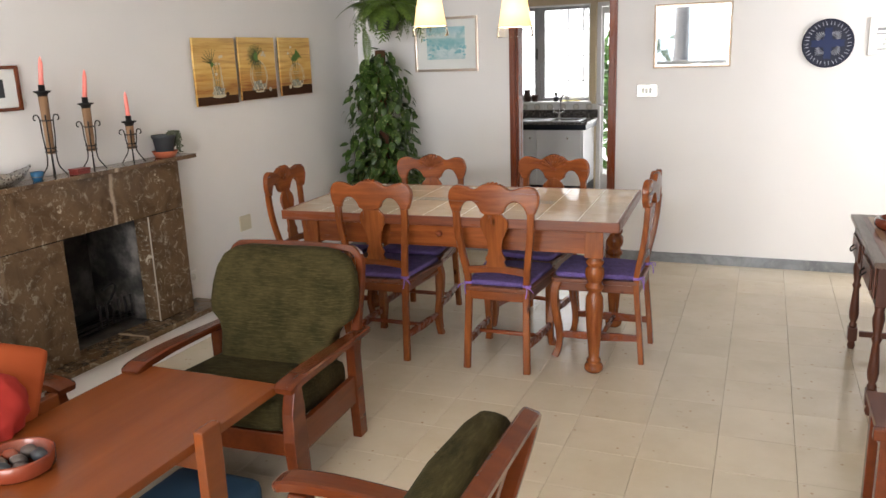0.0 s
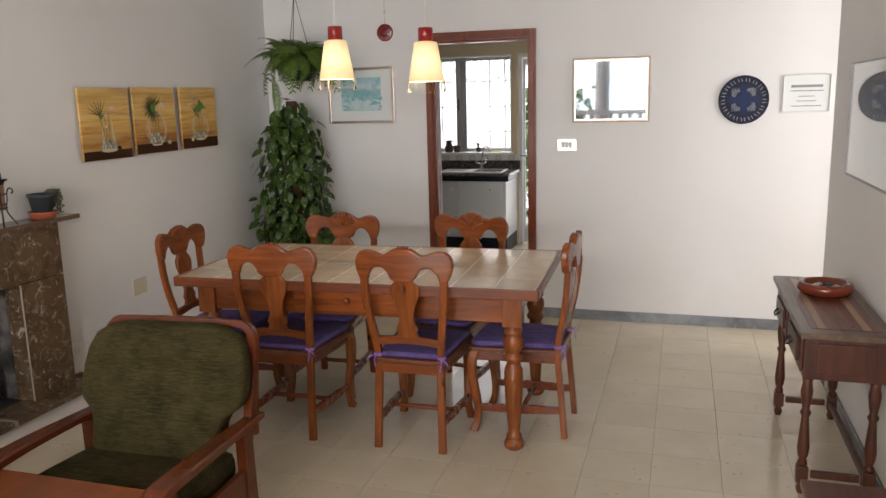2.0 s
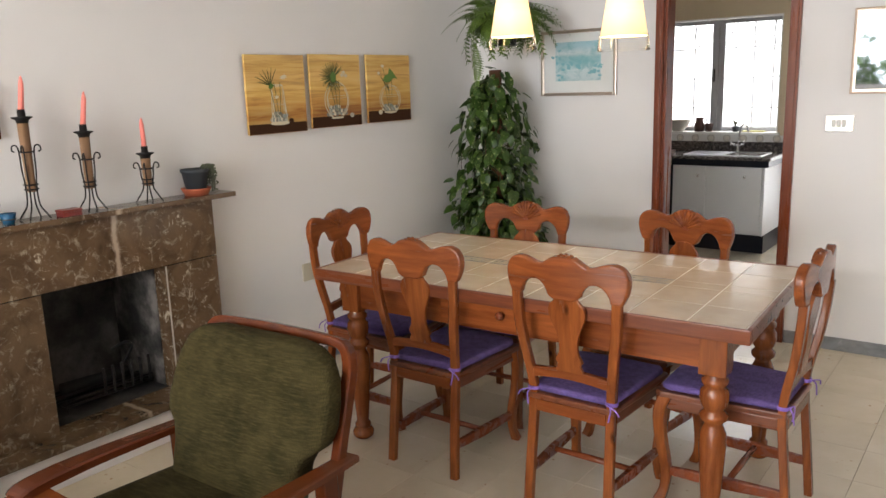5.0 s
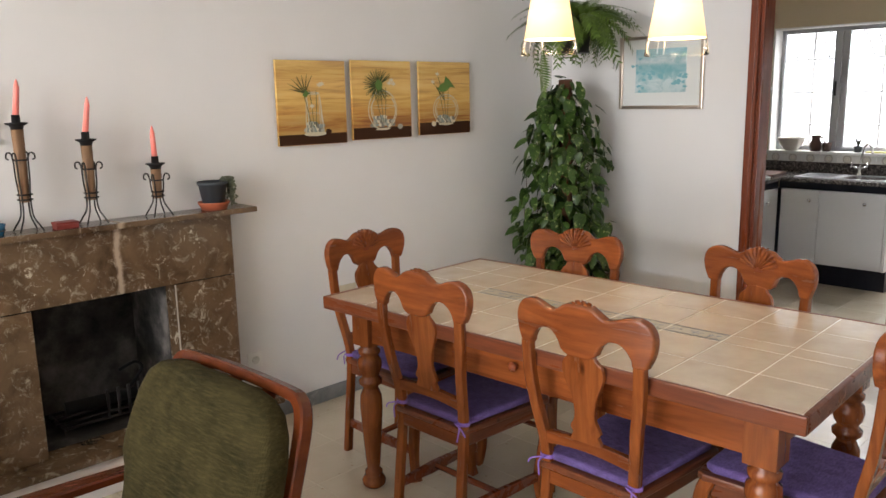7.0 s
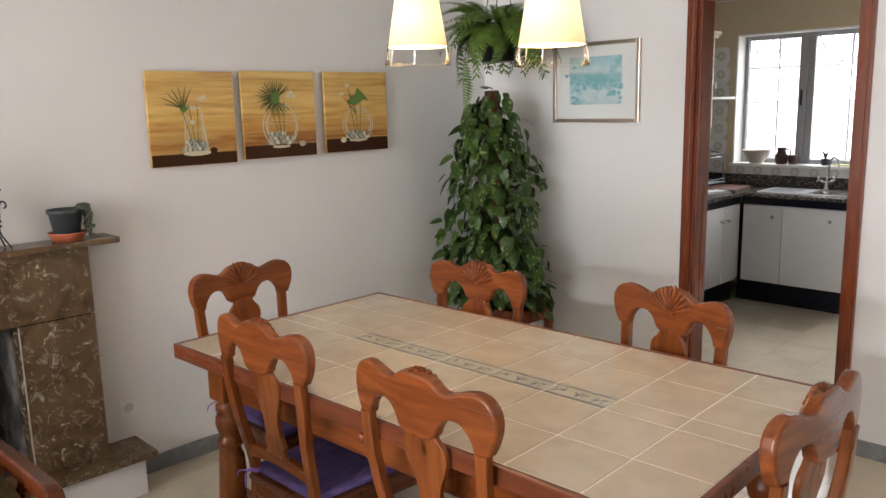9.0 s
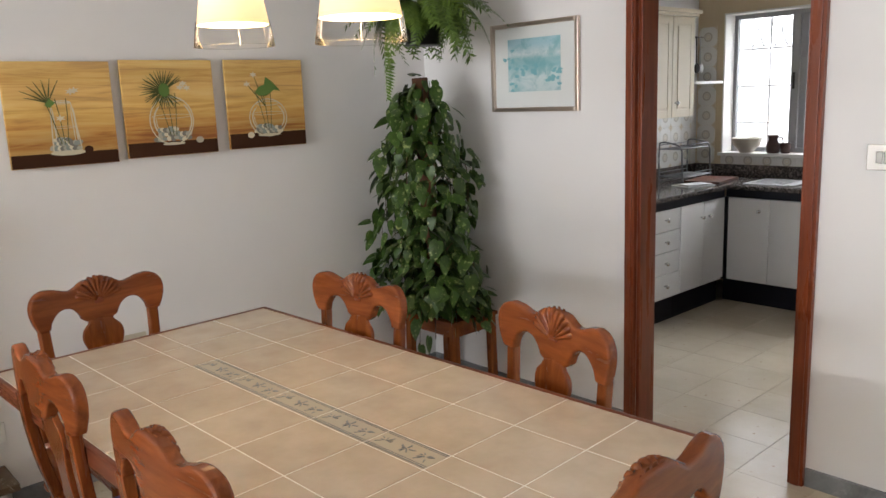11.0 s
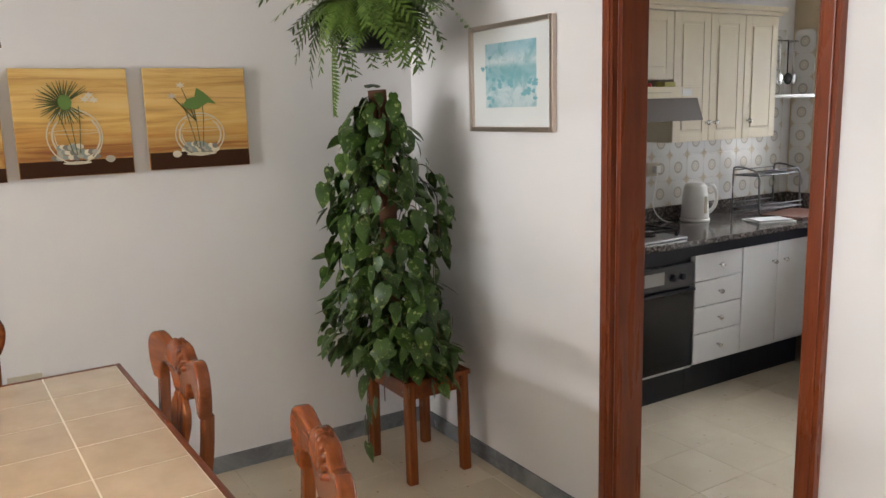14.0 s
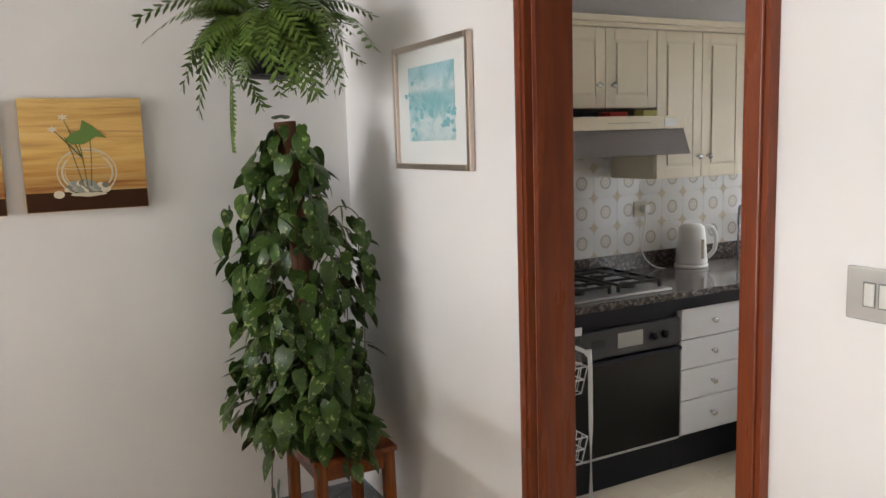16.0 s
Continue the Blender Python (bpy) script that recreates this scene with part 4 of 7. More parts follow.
# ---- armchairs ----
def armchair():
    c = thing("armchair", "low wooden armchair with olive green chenille cushions", "armchair", (0, 0, 0), 0, "olive armchairs")
    for s in (-1, 1):
        bm = bmesh.new()
        o = [(0.545, 0.0), (0.615, 0.0), (0.64, 0.1), (0.655, 0.25), (0.65, 0.36), (0.625, 0.44), (0.57, 0.44), (0.56, 0.36), (0.555, 0.2)]
        plate(bm, o, -0.022, 0.022, 0.004, 2, m=Matrix.Translation((s * 0.312, 0, 0)) @ Matrix.Rotation(radians(90), 4, "Z") )
        part("front_leg", bm, M_arm, c)
        bm = bmesh.new()
        o = [(0.05, 0.0), (0.11, 0.0), (0.125, 0.2), (0.13, 0.44), (0.07, 0.44), (0.06, 0.2)]
        plate(bm, o, -0.02, 0.02, 0.004, 2, m=Matrix.Translation((s * 0.312, 0, 0)) @ Matrix.Rotation(radians(90), 4, "Z"))
        part("back_leg", bm, M_arm, c)
        bm = bmesh.new()
        P = smooth_pts([(s * 0.312, -0.02, 0.452), (s * 0.318, 0.2, 0.462), (s * 0.32, 0.45, 0.472), (s * 0.315, 0.61, 0.47), (s * 0.312, 0.665, 0.456)], 3)
        tube(bm, P, [0.8, 0.85, 0.9, 0.95, 1, 1.05, 1.1, 1.15, 1.15, 1.15, 1.15, 1.1, 0.95], flat=(0.034, 0.014))
        part("armrest", bm, M_arm, c, "flat curved armrest")
        part("side_rail", B((s * 0.312 - 0.012, s * 0.312 + 0.012, 0.1, 0.57, 0.17, 0.29), bev=0.003), M_arm, c)
    part("front_rail", B((-0.29, 0.29, 0.575, 0.6, 0.16, 0.25), bev=0.004), M_arm, c)
    part("back_rail", B((-0.29, 0.29, 0.09, 0.11, 0.17, 0.24), bev=0.004), M_arm, c)
    bm = bmesh.new()
    P = [(-0.295, 0.09, 0.2), (-0.3, 0.03, 0.45), (-0.302, -0.035, 0.68), (-0.295, -0.055, 0.755), (-0.27, -0.066, 0.79), (-0.22, -0.068, 0.8), (0, -0.07, 0.805), (0.22, -0.068, 0.8), (0.27, -0.066, 0.79), (0.295, -0.055, 0.755), (0.302, -0.035, 0.68), (0.3, 0.03, 0.45), (0.295, 0.09, 0.2)]
    P = smooth_pts(P, 3)
    rings = []
    for i, p in enumerate(P):
        d = (P[min(i + 1, len(P) - 1)] - P[max(i - 1, 0)]).normalized()
        nrm = Vector((0, 1, 0.28)).normalized()
        s_ = d.cross(nrm).normalized()
        rings.append([bm.verts.new(p + s_ * a + nrm * b) for a, b in ((0.012, 0.021), (0.016, 0.015), (0.016, -0.015), (0.012, -0.021), (-0.012, -0.021), (-0.016, -0.015), (-0.016, 0.015), (-0.012, 0.021))])
    for a, b in zip(rings, rings[1:]):
        for i in range(8):
            bm.faces.new((a[i], a[(i + 1) % 8], b[(i + 1) % 8], b[i]))
    bm.faces.new(rings[0][::-1])
    bm.faces.new(rings[-1])
    part("back_frame", bm, M_arm, c, "rounded wooden back frame")
    bm = bmesh.new()
    for x in (-0.15, 0, 0.15):
        tube(bm, [(x, 0.1, 0.22), (x, -0.06, 0.79)], 1.0, flat=(0.025, 0.007))
    part("back_slats", bm, M_arm, c)
    # cushions
    half = [(0, 0.818), (0.17, 0.818), (0.235, 0.806), (0.285, 0.775), (0.315, 0.72), (0.327, 0.65), (0.328, 0.575), (0.312, 0.53), (0.27, 0.498), (0.252, 0.46), (0.245, 0.33), (0.2, 0.31), (0, 0.31)]
    bm = bmesh.new()
    plate(bm, mirror(half), -0.05, 0.085, 0.045, 4)
    for v in bm.verts:
        e = 1 - (v.co.x / 0.3) ** 2
        if v.co.y > 0:
            v.co.y *= 1 - 0.55 * max(0, (v.co.z - 0.42) / 0.4)
            v.co.y += 0.016 * e + 0.004 * math.sin(14 * v.co.x + 9 * v.co.z)
        v.co.y += (0.8 - v.co.z) * 0.26 + 0.012
    part("back_cushion", bm, M_green, c, "olive chenille back cushion", smooth=True)
    bm = bmesh.new()
    box(bm, (0, 0.37, 0.31), (0.56, 0.56, 0.13), 0.045)
    for v in bm.verts:
        v.co.z += 0.012 * (1 - (v.co.x / 0.28) ** 2) + (v.co.y - 0.37) * 0.08
    part("seat_cushion_pad", bm, M_green, c, "olive chenille seat cushion", smooth=True)
    for o in c.children_recursive:
        for v in o.data.vertices:
            v.co.x *= 1.055
            v.co.z *= 0.987
    return c


AC = armchair()
AC.matrix_basis = pose(-1.592, 2.55, 0, 0, 0, 183)
AC2 = copy_thing(AC, pose(-0.235, 1.055, 0, 0, 0, 90))
AC3 = copy_thing(AC, pose(-2.66, 1.35, 0, 0, 0, -90))


def lounge_things():
    # coffee table
    t = thing("coffee_table", "long low teak coffee table with plank legs", "coffee table", (-1.6, 1.4, 0))
    part("tabletop", B((-0.32, 0.32, -0.56, 0.56, 0.42, 0.45), bev=0.003), M_table2, t, "worn teak top")
    for y in (-0.42, 0.13):
        for s in (-1, 1):
            part("leg", B((s * 0.34 - 0.018, s * 0.34 + 0.018, y - 0.04, y + 0.05, 0, 0.49), bev=0.006), M_table2, t, "plank leg")
    for y in (0.12, -0.43):
        part("rail", B((-0.3, 0.3, y, y + 0.02, 0.34, 0.415), bev=0.002), M_table2, t)
    b = thing("stone_bowl", "glazed terracotta bowl of pebbles on the coffee table", "bowl", (-1.665, 1.2, 0.45))
    bm = bmesh.new()
    lathe(bm, [(0, 0), (0.088, 0), (0.098, 0.01), (0.1, 0.05), (0.096, 0.055), (0.091, 0.05), (0.09, 0.012), (0, 0.009)], n=36)
    part("bowl", bm, M_terrag, b)
    rnd = random.Random(2)
    for k in range(7):
        a = k * 0.95
        r = 0.055 if k else 0
        bm = bmesh.new()
        bmesh.ops.create_icosphere(bm, subdivisions=2, radius=0.024, matrix=Matrix.Translation((r * math.cos(a), r * math.sin(a), 0.03)) @ Matrix.Diagonal((1.2, 0.9, 0.8, 1)))
        for v in bm.verts:
            v.co += Vector((rnd.uniform(-1, 1), rnd.uniform(-1, 1), rnd.uniform(-1, 1))) * 0.0025
        part("pebble", bm, (M_stone, M_pot, M_stone, M_terrag, M_stone, M_pot, M_stone)[k], b, smooth=True)
    # blue cushion under the coffee table
    b = thing("floor_cushion", "dark blue cushion lying under the coffee table", "cushion", (-1.5, 1.72, 0))
    bm = bmesh.new()
    box(bm, (0, 0, 0.06), (0.36, 0.3, 0.12), 0.04)
    part("pad", bm, M_bluefab, b, smooth=True)
    # orange cushion with a red one before it on the third armchair
    b = thing("scatter_cushion", "square orange cotton cushion leaning in the olive armchair", "cushion", (-1.985, 1.345, 0.56))
    bm = bmesh.new()
    box(bm, (0, 0, 0), (0.085, 0.37, 0.37), 0.028, m=Matrix.Rotation(radians(-6), 4, "Z") @ Matrix.Rotation(radians(-9), 4, "Y") @ Matrix.Rotation(radians(-26), 4, "X"))
    part("cover", bm, M_orange, b, smooth=True)
    b = thing("scatter_cushion", "bright red crinkled cushion in front of the orange one", "cushion", (-1.90, 1.33, 0.43), 0)
    bm = bmesh.new()
    bmesh.ops.create_uvsphere(bm, u_segments=28, v_segments=14, radius=1, matrix=Matrix.Translation((0, 0, 0.12)) @ Matrix.Rotation(radians(-10), 4, "Y") @ Matrix.Diagonal((0.05, 0.11, 0.11, 1)))
    for v in bm.verts:
        a = math.atan2(v.co.z - 0.12, v.co.y)
        v.co.x += 0.008 * math.sin(11 * a)
    part("cover", bm, M_redfab, b, smooth=True)
    # low bench by the east wall
    t = thing("low_side_table", "low dark red mahogany side table against the wall", "side table", (0.86, 2.41, 0))
    part("tabletop", B((-0.205, 0.205, -0.125, 0.155, 0.405, 0.43), bev=0.004), M_mahog, t)
    part("front_edge", B((-0.215, 0.205, -0.155, -0.126, 0.395, 0.434), bev=0.005), M_arm, t, "lighter rounded front edge")
    for sx in (-1, 1):
        for sy in (-1, 1):
            part("leg", B((sx * 0.17 - 0.022, sx * 0.17 + 0.022, sy * 0.115 - 0.022, sy * 0.115 + 0.022, 0, 0.394), bev=0.004), M_arm, t)
    part("apron", B((-0.145, 0.145, 0.1, 0.12, 0.32, 0.394), (-0.145, 0.145, -0.12, -0.1, 0.32, 0.394), (-0.18, -0.16, -0.09, 0.09, 0.32, 0.394)), M_mahog, t)


M_mahog = wood("red_mahogany", (0.06, 0.014, 0.008), (0.14, 0.035, 0.016), 0.3, 1, knots=False)
M_shell = mat("pale_stone", (0.42, 0.37, 0.32), 0.8)
lounge_things()


# ---- console ----
def console():
    t = thing("console_table", "dark walnut console table with inlaid top and turned legs", "console table", (0.9, 3.755, 0))
    part("tabletop", B((-0.17, 0.165, -0.51, 0.51, 0.68, 0.705), bev=0.005), M_consoletop, t, "grey-brown worn top")
    part("inlay", B((-0.125, 0.125, -0.44, 0.44, 0.7052, 0.7065)), M_inlay, t, "tooled reddish inlay")
    for x in (-0.085, 0.075):
        part("inlay_stripe", B((x - 0.014, x + 0.014, -0.435, 0.435, 0.7067, 0.7078)), M_stripe, t, "pale wood stripe")
    part("carcass", B((-0.145, 0.15, -0.45, 0.45, 0.50, 0.679), bev=0.003), M_console, t)
    for y in (-0.225, 0.225):
        d = part("drawer", B((-0.155, -0.1455, y - 0.19, y + 0.19, 0.52, 0.665), bev=0.003), M_console, t, "panelled drawer front")
        part("raised_panel", B((-0.165, -0.155, y - 0.14, y + 0.14, 0.545, 0.64), bev=0.006), M_console, d)
        bm = bmesh.new()
        tube(bm, smooth_pts([(-0.166, y - 0.035, 0.6), (-0.182, y - 0.03, 0.585), (-0.184, y, 0.575), (-0.182, y + 0.03, 0.585), (-0.166, y + 0.035, 0.6)]), 0.004, 6)
        part("handle", bm, M_iron, d)
    part("end_panel", B((-0.1, 0.11, -0.46, -0.4505, 0.53, 0.65), bev=0.004), M_console, t, "raised end panel")
    prof = [(0, 0), (0.014, 0), (0.02, 0.02), (0.015, 0.04), (0.02, 0.05), (0.0, 0.05)]
    up = [(0, 0.12), (0.018, 0.12), (0.02, 0.135), (0.013, 0.15), (0.02, 0.165), (0.024, 0.2), (0.018, 0.28), (0.014, 0.33), (0.022, 0.35), (0.014, 0.365), (0.02, 0.4), (0.024, 0.44), (0.018, 0.475), (0.022, 0.5), (0, 0.5)]
    for sx in (-1, 1):
        for sy in (-1, 1):
            x, y = sx * 0.122, sy * 0.415
            bm = bmesh.new()
            lathe(bm, prof, (x, y, 0), 14)
            box(bm, (x, y, 0.085), (0.045, 0.045, 0.07), 0.004)
            lathe(bm, up, (x, y, 0), 14)
            part("leg", bm, M_console, t, "turned walnut leg")
    part("stretcher", B((-0.09, 0.09, 0.405, 0.425, 0.07, 0.1), (-0.09, 0.09, -0.425, -0.405, 0.07, 0.1), (0.105, 0.125, -0.39, 0.39, 0.07, 0.1), bev=0.003), M_console, t)
    b = thing("ashtray_bowl", "round reddish leather-covered bowl of trinkets on the console", "bowl", (0.915, 3.915, 0.7078))
    bm = bmesh.new()
    lathe(bm, [(0, 0), (0.1, 0), (0.118, 0.02), (0.12, 0.035), (0.112, 0.05), (0.1, 0.054), (0.09, 0.05), (0.082, 0.02), (0, 0.015)], n=36)
    part("bowl", bm, M_terrag, b)
    rnd = random.Random(5)
    for k in range(6):
        a = k * 1.05
        bm = bmesh.new()
        bmesh.ops.create_icosphere(bm, subdivisions=1, radius=0.016, matrix=Matrix.Translation((0.045 * math.cos(a), 0.045 * math.sin(a), 0.032)) @ Matrix.Diagonal((rnd.uniform(0.8, 1.4), 1, 0.7, 1)))
        part("trinket", bm, (M_shell, M_pot, M_pewter)[k % 3], b)


console()


# ---- pictures and things on the walls ----
def paintings():
    vs = [(-2.85, 3.608, 4.01, 1.33, 1.73, 0), (-2.85, 4.05, 4.45, 1.338, 1.736, 1), (-2.85, 4.51, 4.911, 1.342, 1.738, 2)]
    for x, y0, y1, z0, z1, k in vs:
        names = ("tall vase with spiky leaves", "round vase with a fan palm leaf", "low round vase with a green leaf")
        t = thing("canvas_painting", "golden canvas with a " + names[k], "painting", (XL, (y0 + y1) / 2, z0), 0, "canvas paintings on the wall")
        w, h = (y1 - y0), (z1 - z0)
        part("canvas", B((0.016, 0.03, -w / 2, w / 2, 0, h), bev=0.002), M_canvas, t, "golden streaked ground")
        part("stretcher", B((0, 0.016, -w / 2 + 0.02, w / 2 - 0.02, 0.02, h - 0.02)), M_umber, t, "dark wooden stretcher")
        part("painted_table", B((0.0301, 0.0306, -w / 2 + 0.002, w / 2 - 0.002, 0.002, 0.052 + 0.008 * k)), M_umber, t)
        rnd = random.Random(20 + k)
        L = 0.0316
        def oval(cy, cz, ry, rz, n=28):
            return [(cy + ry * math.cos(a), cz + rz * math.sin(a)) for a in (i * 2 * math.pi / n for i in range(n))]
        if k == 0:
            glass = [(-0.046, 0.058), (0.06, 0.058), (0.056, 0.1), (0.042, 0.21), (0.036, 0.245), (-0.036, 0.245), (-0.04, 0.2)]
            rim, base, water = oval(0, 0.245, 0.037, 0.006), oval(0.008, 0.052, 0.066, 0.011), oval(0.003, 0.15, 0.042, 0.004)
        elif k == 1:
            glass = oval(-0.002, 0.148, 0.096, 0.1)
            rim, base, water = oval(-0.002, 0.234, 0.05, 0.008), oval(-0.002, 0.05, 0.05, 0.006), oval(-0.002, 0.165, 0.088, 0.008)
        else:
            glass = oval(0.002, 0.135, 0.097, 0.085)
            rim, base, water = oval(0.002, 0.2, 0.058, 0.009), oval(0.002, 0.057, 0.06, 0.007), oval(0.002, 0.155, 0.088, 0.007)
        for q, (o, w_, name) in enumerate(((glass + [glass[0]], 0.0024, "glass_outline"), (rim + [rim[0]], 0.0015, "glass_rim"), (water + [water[0]], 0.0009, "water_line"))):
            bm = bmesh.new()
            flat_strip(bm, o, w_, 0.0316 + 0.0004 * q)
            part(name, bm, M_glaze, t)
        bm = bmesh.new()
        flat_poly(bm, base, 0.0308)
        part("glass_base", bm, M_glaze, t)
        for q, (a0, a1, f_) in enumerate(((2.3, 4.0, 0.86), (-0.7, 0.9, 0.88), (3.0, 4.2, 0.76))):
            bm = bmesh.new()
            c_, e_ = (0.002, 0.135 + 0.012 * (k == 1)), (0.095, 0.08 + 0.016 * (k == 1))
            pts = [(c_[0] + f_ * e_[0] * math.cos(a), c_[1] + f_ * e_[1] * math.sin(a)) for a in (a0 + (a1 - a0) * i / 8 for i in range(9))]
            if k == 0:
                x_ = (-0.034, 0.044, 0.034)[q]
                pts = [(x_ + 0.006 * i / 4, 0.225 - 0.035 * i) for i in range(5)]
            flat_strip(bm, pts, tuple([0.0006] + [0.0034 if q != 2 else 0.0018] * (len(pts) - 2) + [0.0006]), 0.0312)
            part("glass_highlight", bm, M_glaze, t)
        for q in range(24):
            bm = bmesh.new()
            lay = q // 9
            hw = (0.05, 0.074, 0.066)[k] - 0.008 * lay
            px, pz = -hw + 2 * hw * ((q % 9) + 0.5 * (lay % 2)) / 8 * 0.95 + (0.006 if k == 0 else 0), (0.07, 0.072, 0.074)[k] + lay * (0.017, 0.019, 0.011)[k] + rnd.uniform(-0.003, 0.003)
            ra, rb, tl = rnd.uniform(0.011, 0.019), rnd.uniform(0.008, 0.012), rnd.uniform(-0.5, 0.5)
            flat_poly(bm, [(px + ra * math.cos(a) * math.cos(tl) - rb * math.sin(a) * math.sin(tl), pz + ra * math.cos(a) * math.sin(tl) + rb * math.sin(a) * math.cos(tl)) for a in (i * math.pi / 6 for i in range(12))], 0.0311 + 0.00002 * q)
            part("painted_pebble", bm, (M_peb1, M_peb2, M_pale, M_peb3)[(q * 7 + k) % 4], t)
        if k == 0:
            ends = [(-0.14, 0.29), (-0.115, 0.31), (-0.09, 0.325), (-0.06, 0.33), (-0.03, 0.335), (0.0, 0.33), (-0.13, 0.265)]
            org = (-0.045, 0.245)
        elif k == 1:
            ends = [(-0.025 + (0.088 + 0.01 * (i % 3)) * math.cos(radians(30 + 8.2 * i)), 0.275 + 0.082 * math.sin(radians(30 + 8.2 * i))) for i in range(36)]
            org = (-0.03, 0.27)
        else:
            ends = [(-0.095, 0.285), (-0.06, 0.325)]
            org = (-0.012, 0.19)
        for e in ends:
            bm = bmesh.new()
            flat_strip(bm, [org, ((org[0] + e[0]) / 2, (org[1] + e[1]) / 2 + 0.002), e], (0.002, 0.0026, 0.0008), 0.0326)
            part("painted_leaf", bm, M_leafp, t)
        for dx in (-0.02, 0.0, 0.02):
            bm = bmesh.new()
            flat_strip(bm, [(dx * 0.6, 0.085), (dx * 1.5 + (-0.01), 0.2), (dx * 2 - 0.02, 0.26)], 0.0016, 0.0324)
            part("painted_stem", bm, M_leafp, t)
        bm = bmesh.new()
        if k == 1:
            flat_poly(bm, [(-0.025 + 0.024 * math.cos(a), 0.275 + 0.028 * math.sin(a)) for a in (i * math.pi / 8 for i in range(16))], 0.0329)
        elif k == 2:
            flat_poly(bm, [(-0.06, 0.25), (-0.04, 0.275), (-0.01, 0.285), (0.0, 0.32), (0.03, 0.3), (0.075, 0.255), (0.04, 0.26), (0.0, 0.235), (-0.04, 0.235)], 0.0329)
        else:
            flat_poly(bm, [(-0.06, 0.235), (-0.04, 0.26), (-0.02, 0.245), (-0.04, 0.225)], 0.0329)
        part("painted_leaf", bm, M_leafp2, t)
        for fx, fz in (((0.04, 0.285), (0.055, 0.29), (-0.008, 0.185)), ((0.06, 0.3), (0.045, 0.285), (0.075, 0.282)), ((-0.098, 0.288), (-0.062, 0.33)))[k]:
            bm = bmesh.new()
            flat_poly(bm, [(fx + (0.021 if i % 2 else 0.009) * math.cos(i * math.pi / 6), fz + (0.014 if i % 2 else 0.006) * math.sin(i * math.pi / 6)) for i in range(12)], 0.0333)
            part("painted_flower", bm, M_pale, t)
        bm = bmesh.new()
        sx = {0: 0.085, 1: 0.115, 2: -0.095}[k]
        flat_poly(bm, [(sx + 0.018 * math.cos(a), 0.06 + 0.014 * math.sin(a)) for a in (i * math.pi / 5 for i in range(10))], 0.0333)
        part("painted_shell", bm, (M_umber, M_peb1, M_pale)[k], t)


def flat_poly(bm, pts, x):
    vs = [bm.verts.new((x, y, z)) for y, z in pts]
    f = bm.faces.new(vs)
    r = bmesh.ops.extrude_face_region(bm, geom=[f])
    bmesh.ops.translate(bm, verts=[g for g in r["geom"] if isinstance(g, bmesh.types.BMVert)], vec=(0.0003, 0, 0))


def flat_strip(bm, pts, w, x):
    P = [Vector((0, a, b)) for a, b in pts]
    ws = w if isinstance(w, tuple) else (w,) * len(P)
    L, R = [], []
    for i, p in enumerate(P):
        d = (P[min(i + 1, len(P) - 1)] - P[max(i - 1, 0)]).normalized()
        n = Vector((0, -d.z, d.y))
        L.append(bm.verts.new(p + n * ws[i] + Vector((x, 0, 0))))
        R.append(bm.verts.new(p - n * ws[i] + Vector((x, 0, 0))))
    for i in range(len(P) - 1):
        bm.faces.new((L[i], L[i + 1], R[i + 1], R[i]))
    r = bmesh.ops.extrude_face_region(bm, geom=list(bm.faces))
    bmesh.ops.translate(bm, verts=[g for g in r["geom"] if isinstance(g, bmesh.types.BMVert)], vec=(0.0003, 0, 0))


M_canvas = mat("golden_canvas", (0.5, 0.27, 0.06), 0.6)
_tc = M_canvas.node_tree.nodes.new("ShaderNodeTexCoord")
_sp = M_canvas.node_tree.nodes.new("ShaderNodeSeparateXYZ")
link(M_canvas, _tc.outputs["Object"], _sp.inputs[0])
_st = noise_fac(M_canvas, coords(M_canvas, (1.5, 1.5, 24)), 1.3, 4, 0.6, 0.6)
_g = M_canvas.node_tree.nodes.new("ShaderNodeMath")
_g.operation = "MULTIPLY_ADD"
_g.inputs[1].default_value, _g.inputs[2].default_value = 2.5, -0.12
link(M_canvas, _sp.outputs[2], _g.inputs[0])
_base = ramp(M_canvas, _g.outputs[0], [(0.0, (0.2, 0.07, 0.02)), (0.14, (0.26, 0.1, 0.025)), (0.24, (0.5, 0.24, 0.06)), (0.4, (0.74, 0.48, 0.15)), (0.62, (0.78, 0.53, 0.21)), (0.72, (0.6, 0.37, 0.12)), (0.85, (0.74, 0.54, 0.22))])
link(M_canvas, mix(M_canvas, 0.5, _base, ramp(M_canvas, _st, [(0.36, (0.3, 0.09, 0.01)), (0.45, (0.58, 0.29, 0.05)), (0.55, (0.72, 0.46, 0.12)), (0.68, (0.78, 0.58, 0.22))])), bsdf(M_canvas).inputs["Base Color"])
bump(M_canvas, noise_fac(M_canvas, coords(M_canvas), 500, 2), 0.15, 0.001)
M_umber = mat("painted_umber", (0.05, 0.02, 0.01), 0.7)
bsdf(M_umber).inputs["Specular IOR Level"].default_value = 0.1
M_glaze = mat("painted_glass_highlight", (0.62, 0.56, 0.4), 0.6)
M_pale = mat("painted_ivory", (0.68, 0.62, 0.46), 0.6)
M_peb3 = mat("painted_pebble_blue_grey", (0.27, 0.3, 0.27), 0.6)
M_peb1 = mat("painted_pebble_grey", (0.42, 0.4, 0.32), 0.6)
M_peb2 = mat("painted_pebble_dark", (0.2, 0.19, 0.16), 0.6)
M_leafp = mat("painted_olive", (0.09, 0.1, 0.022), 0.6)
M_leafp2 = mat("painted_green", (0.12, 0.22, 0.04), 0.6)
paintings()


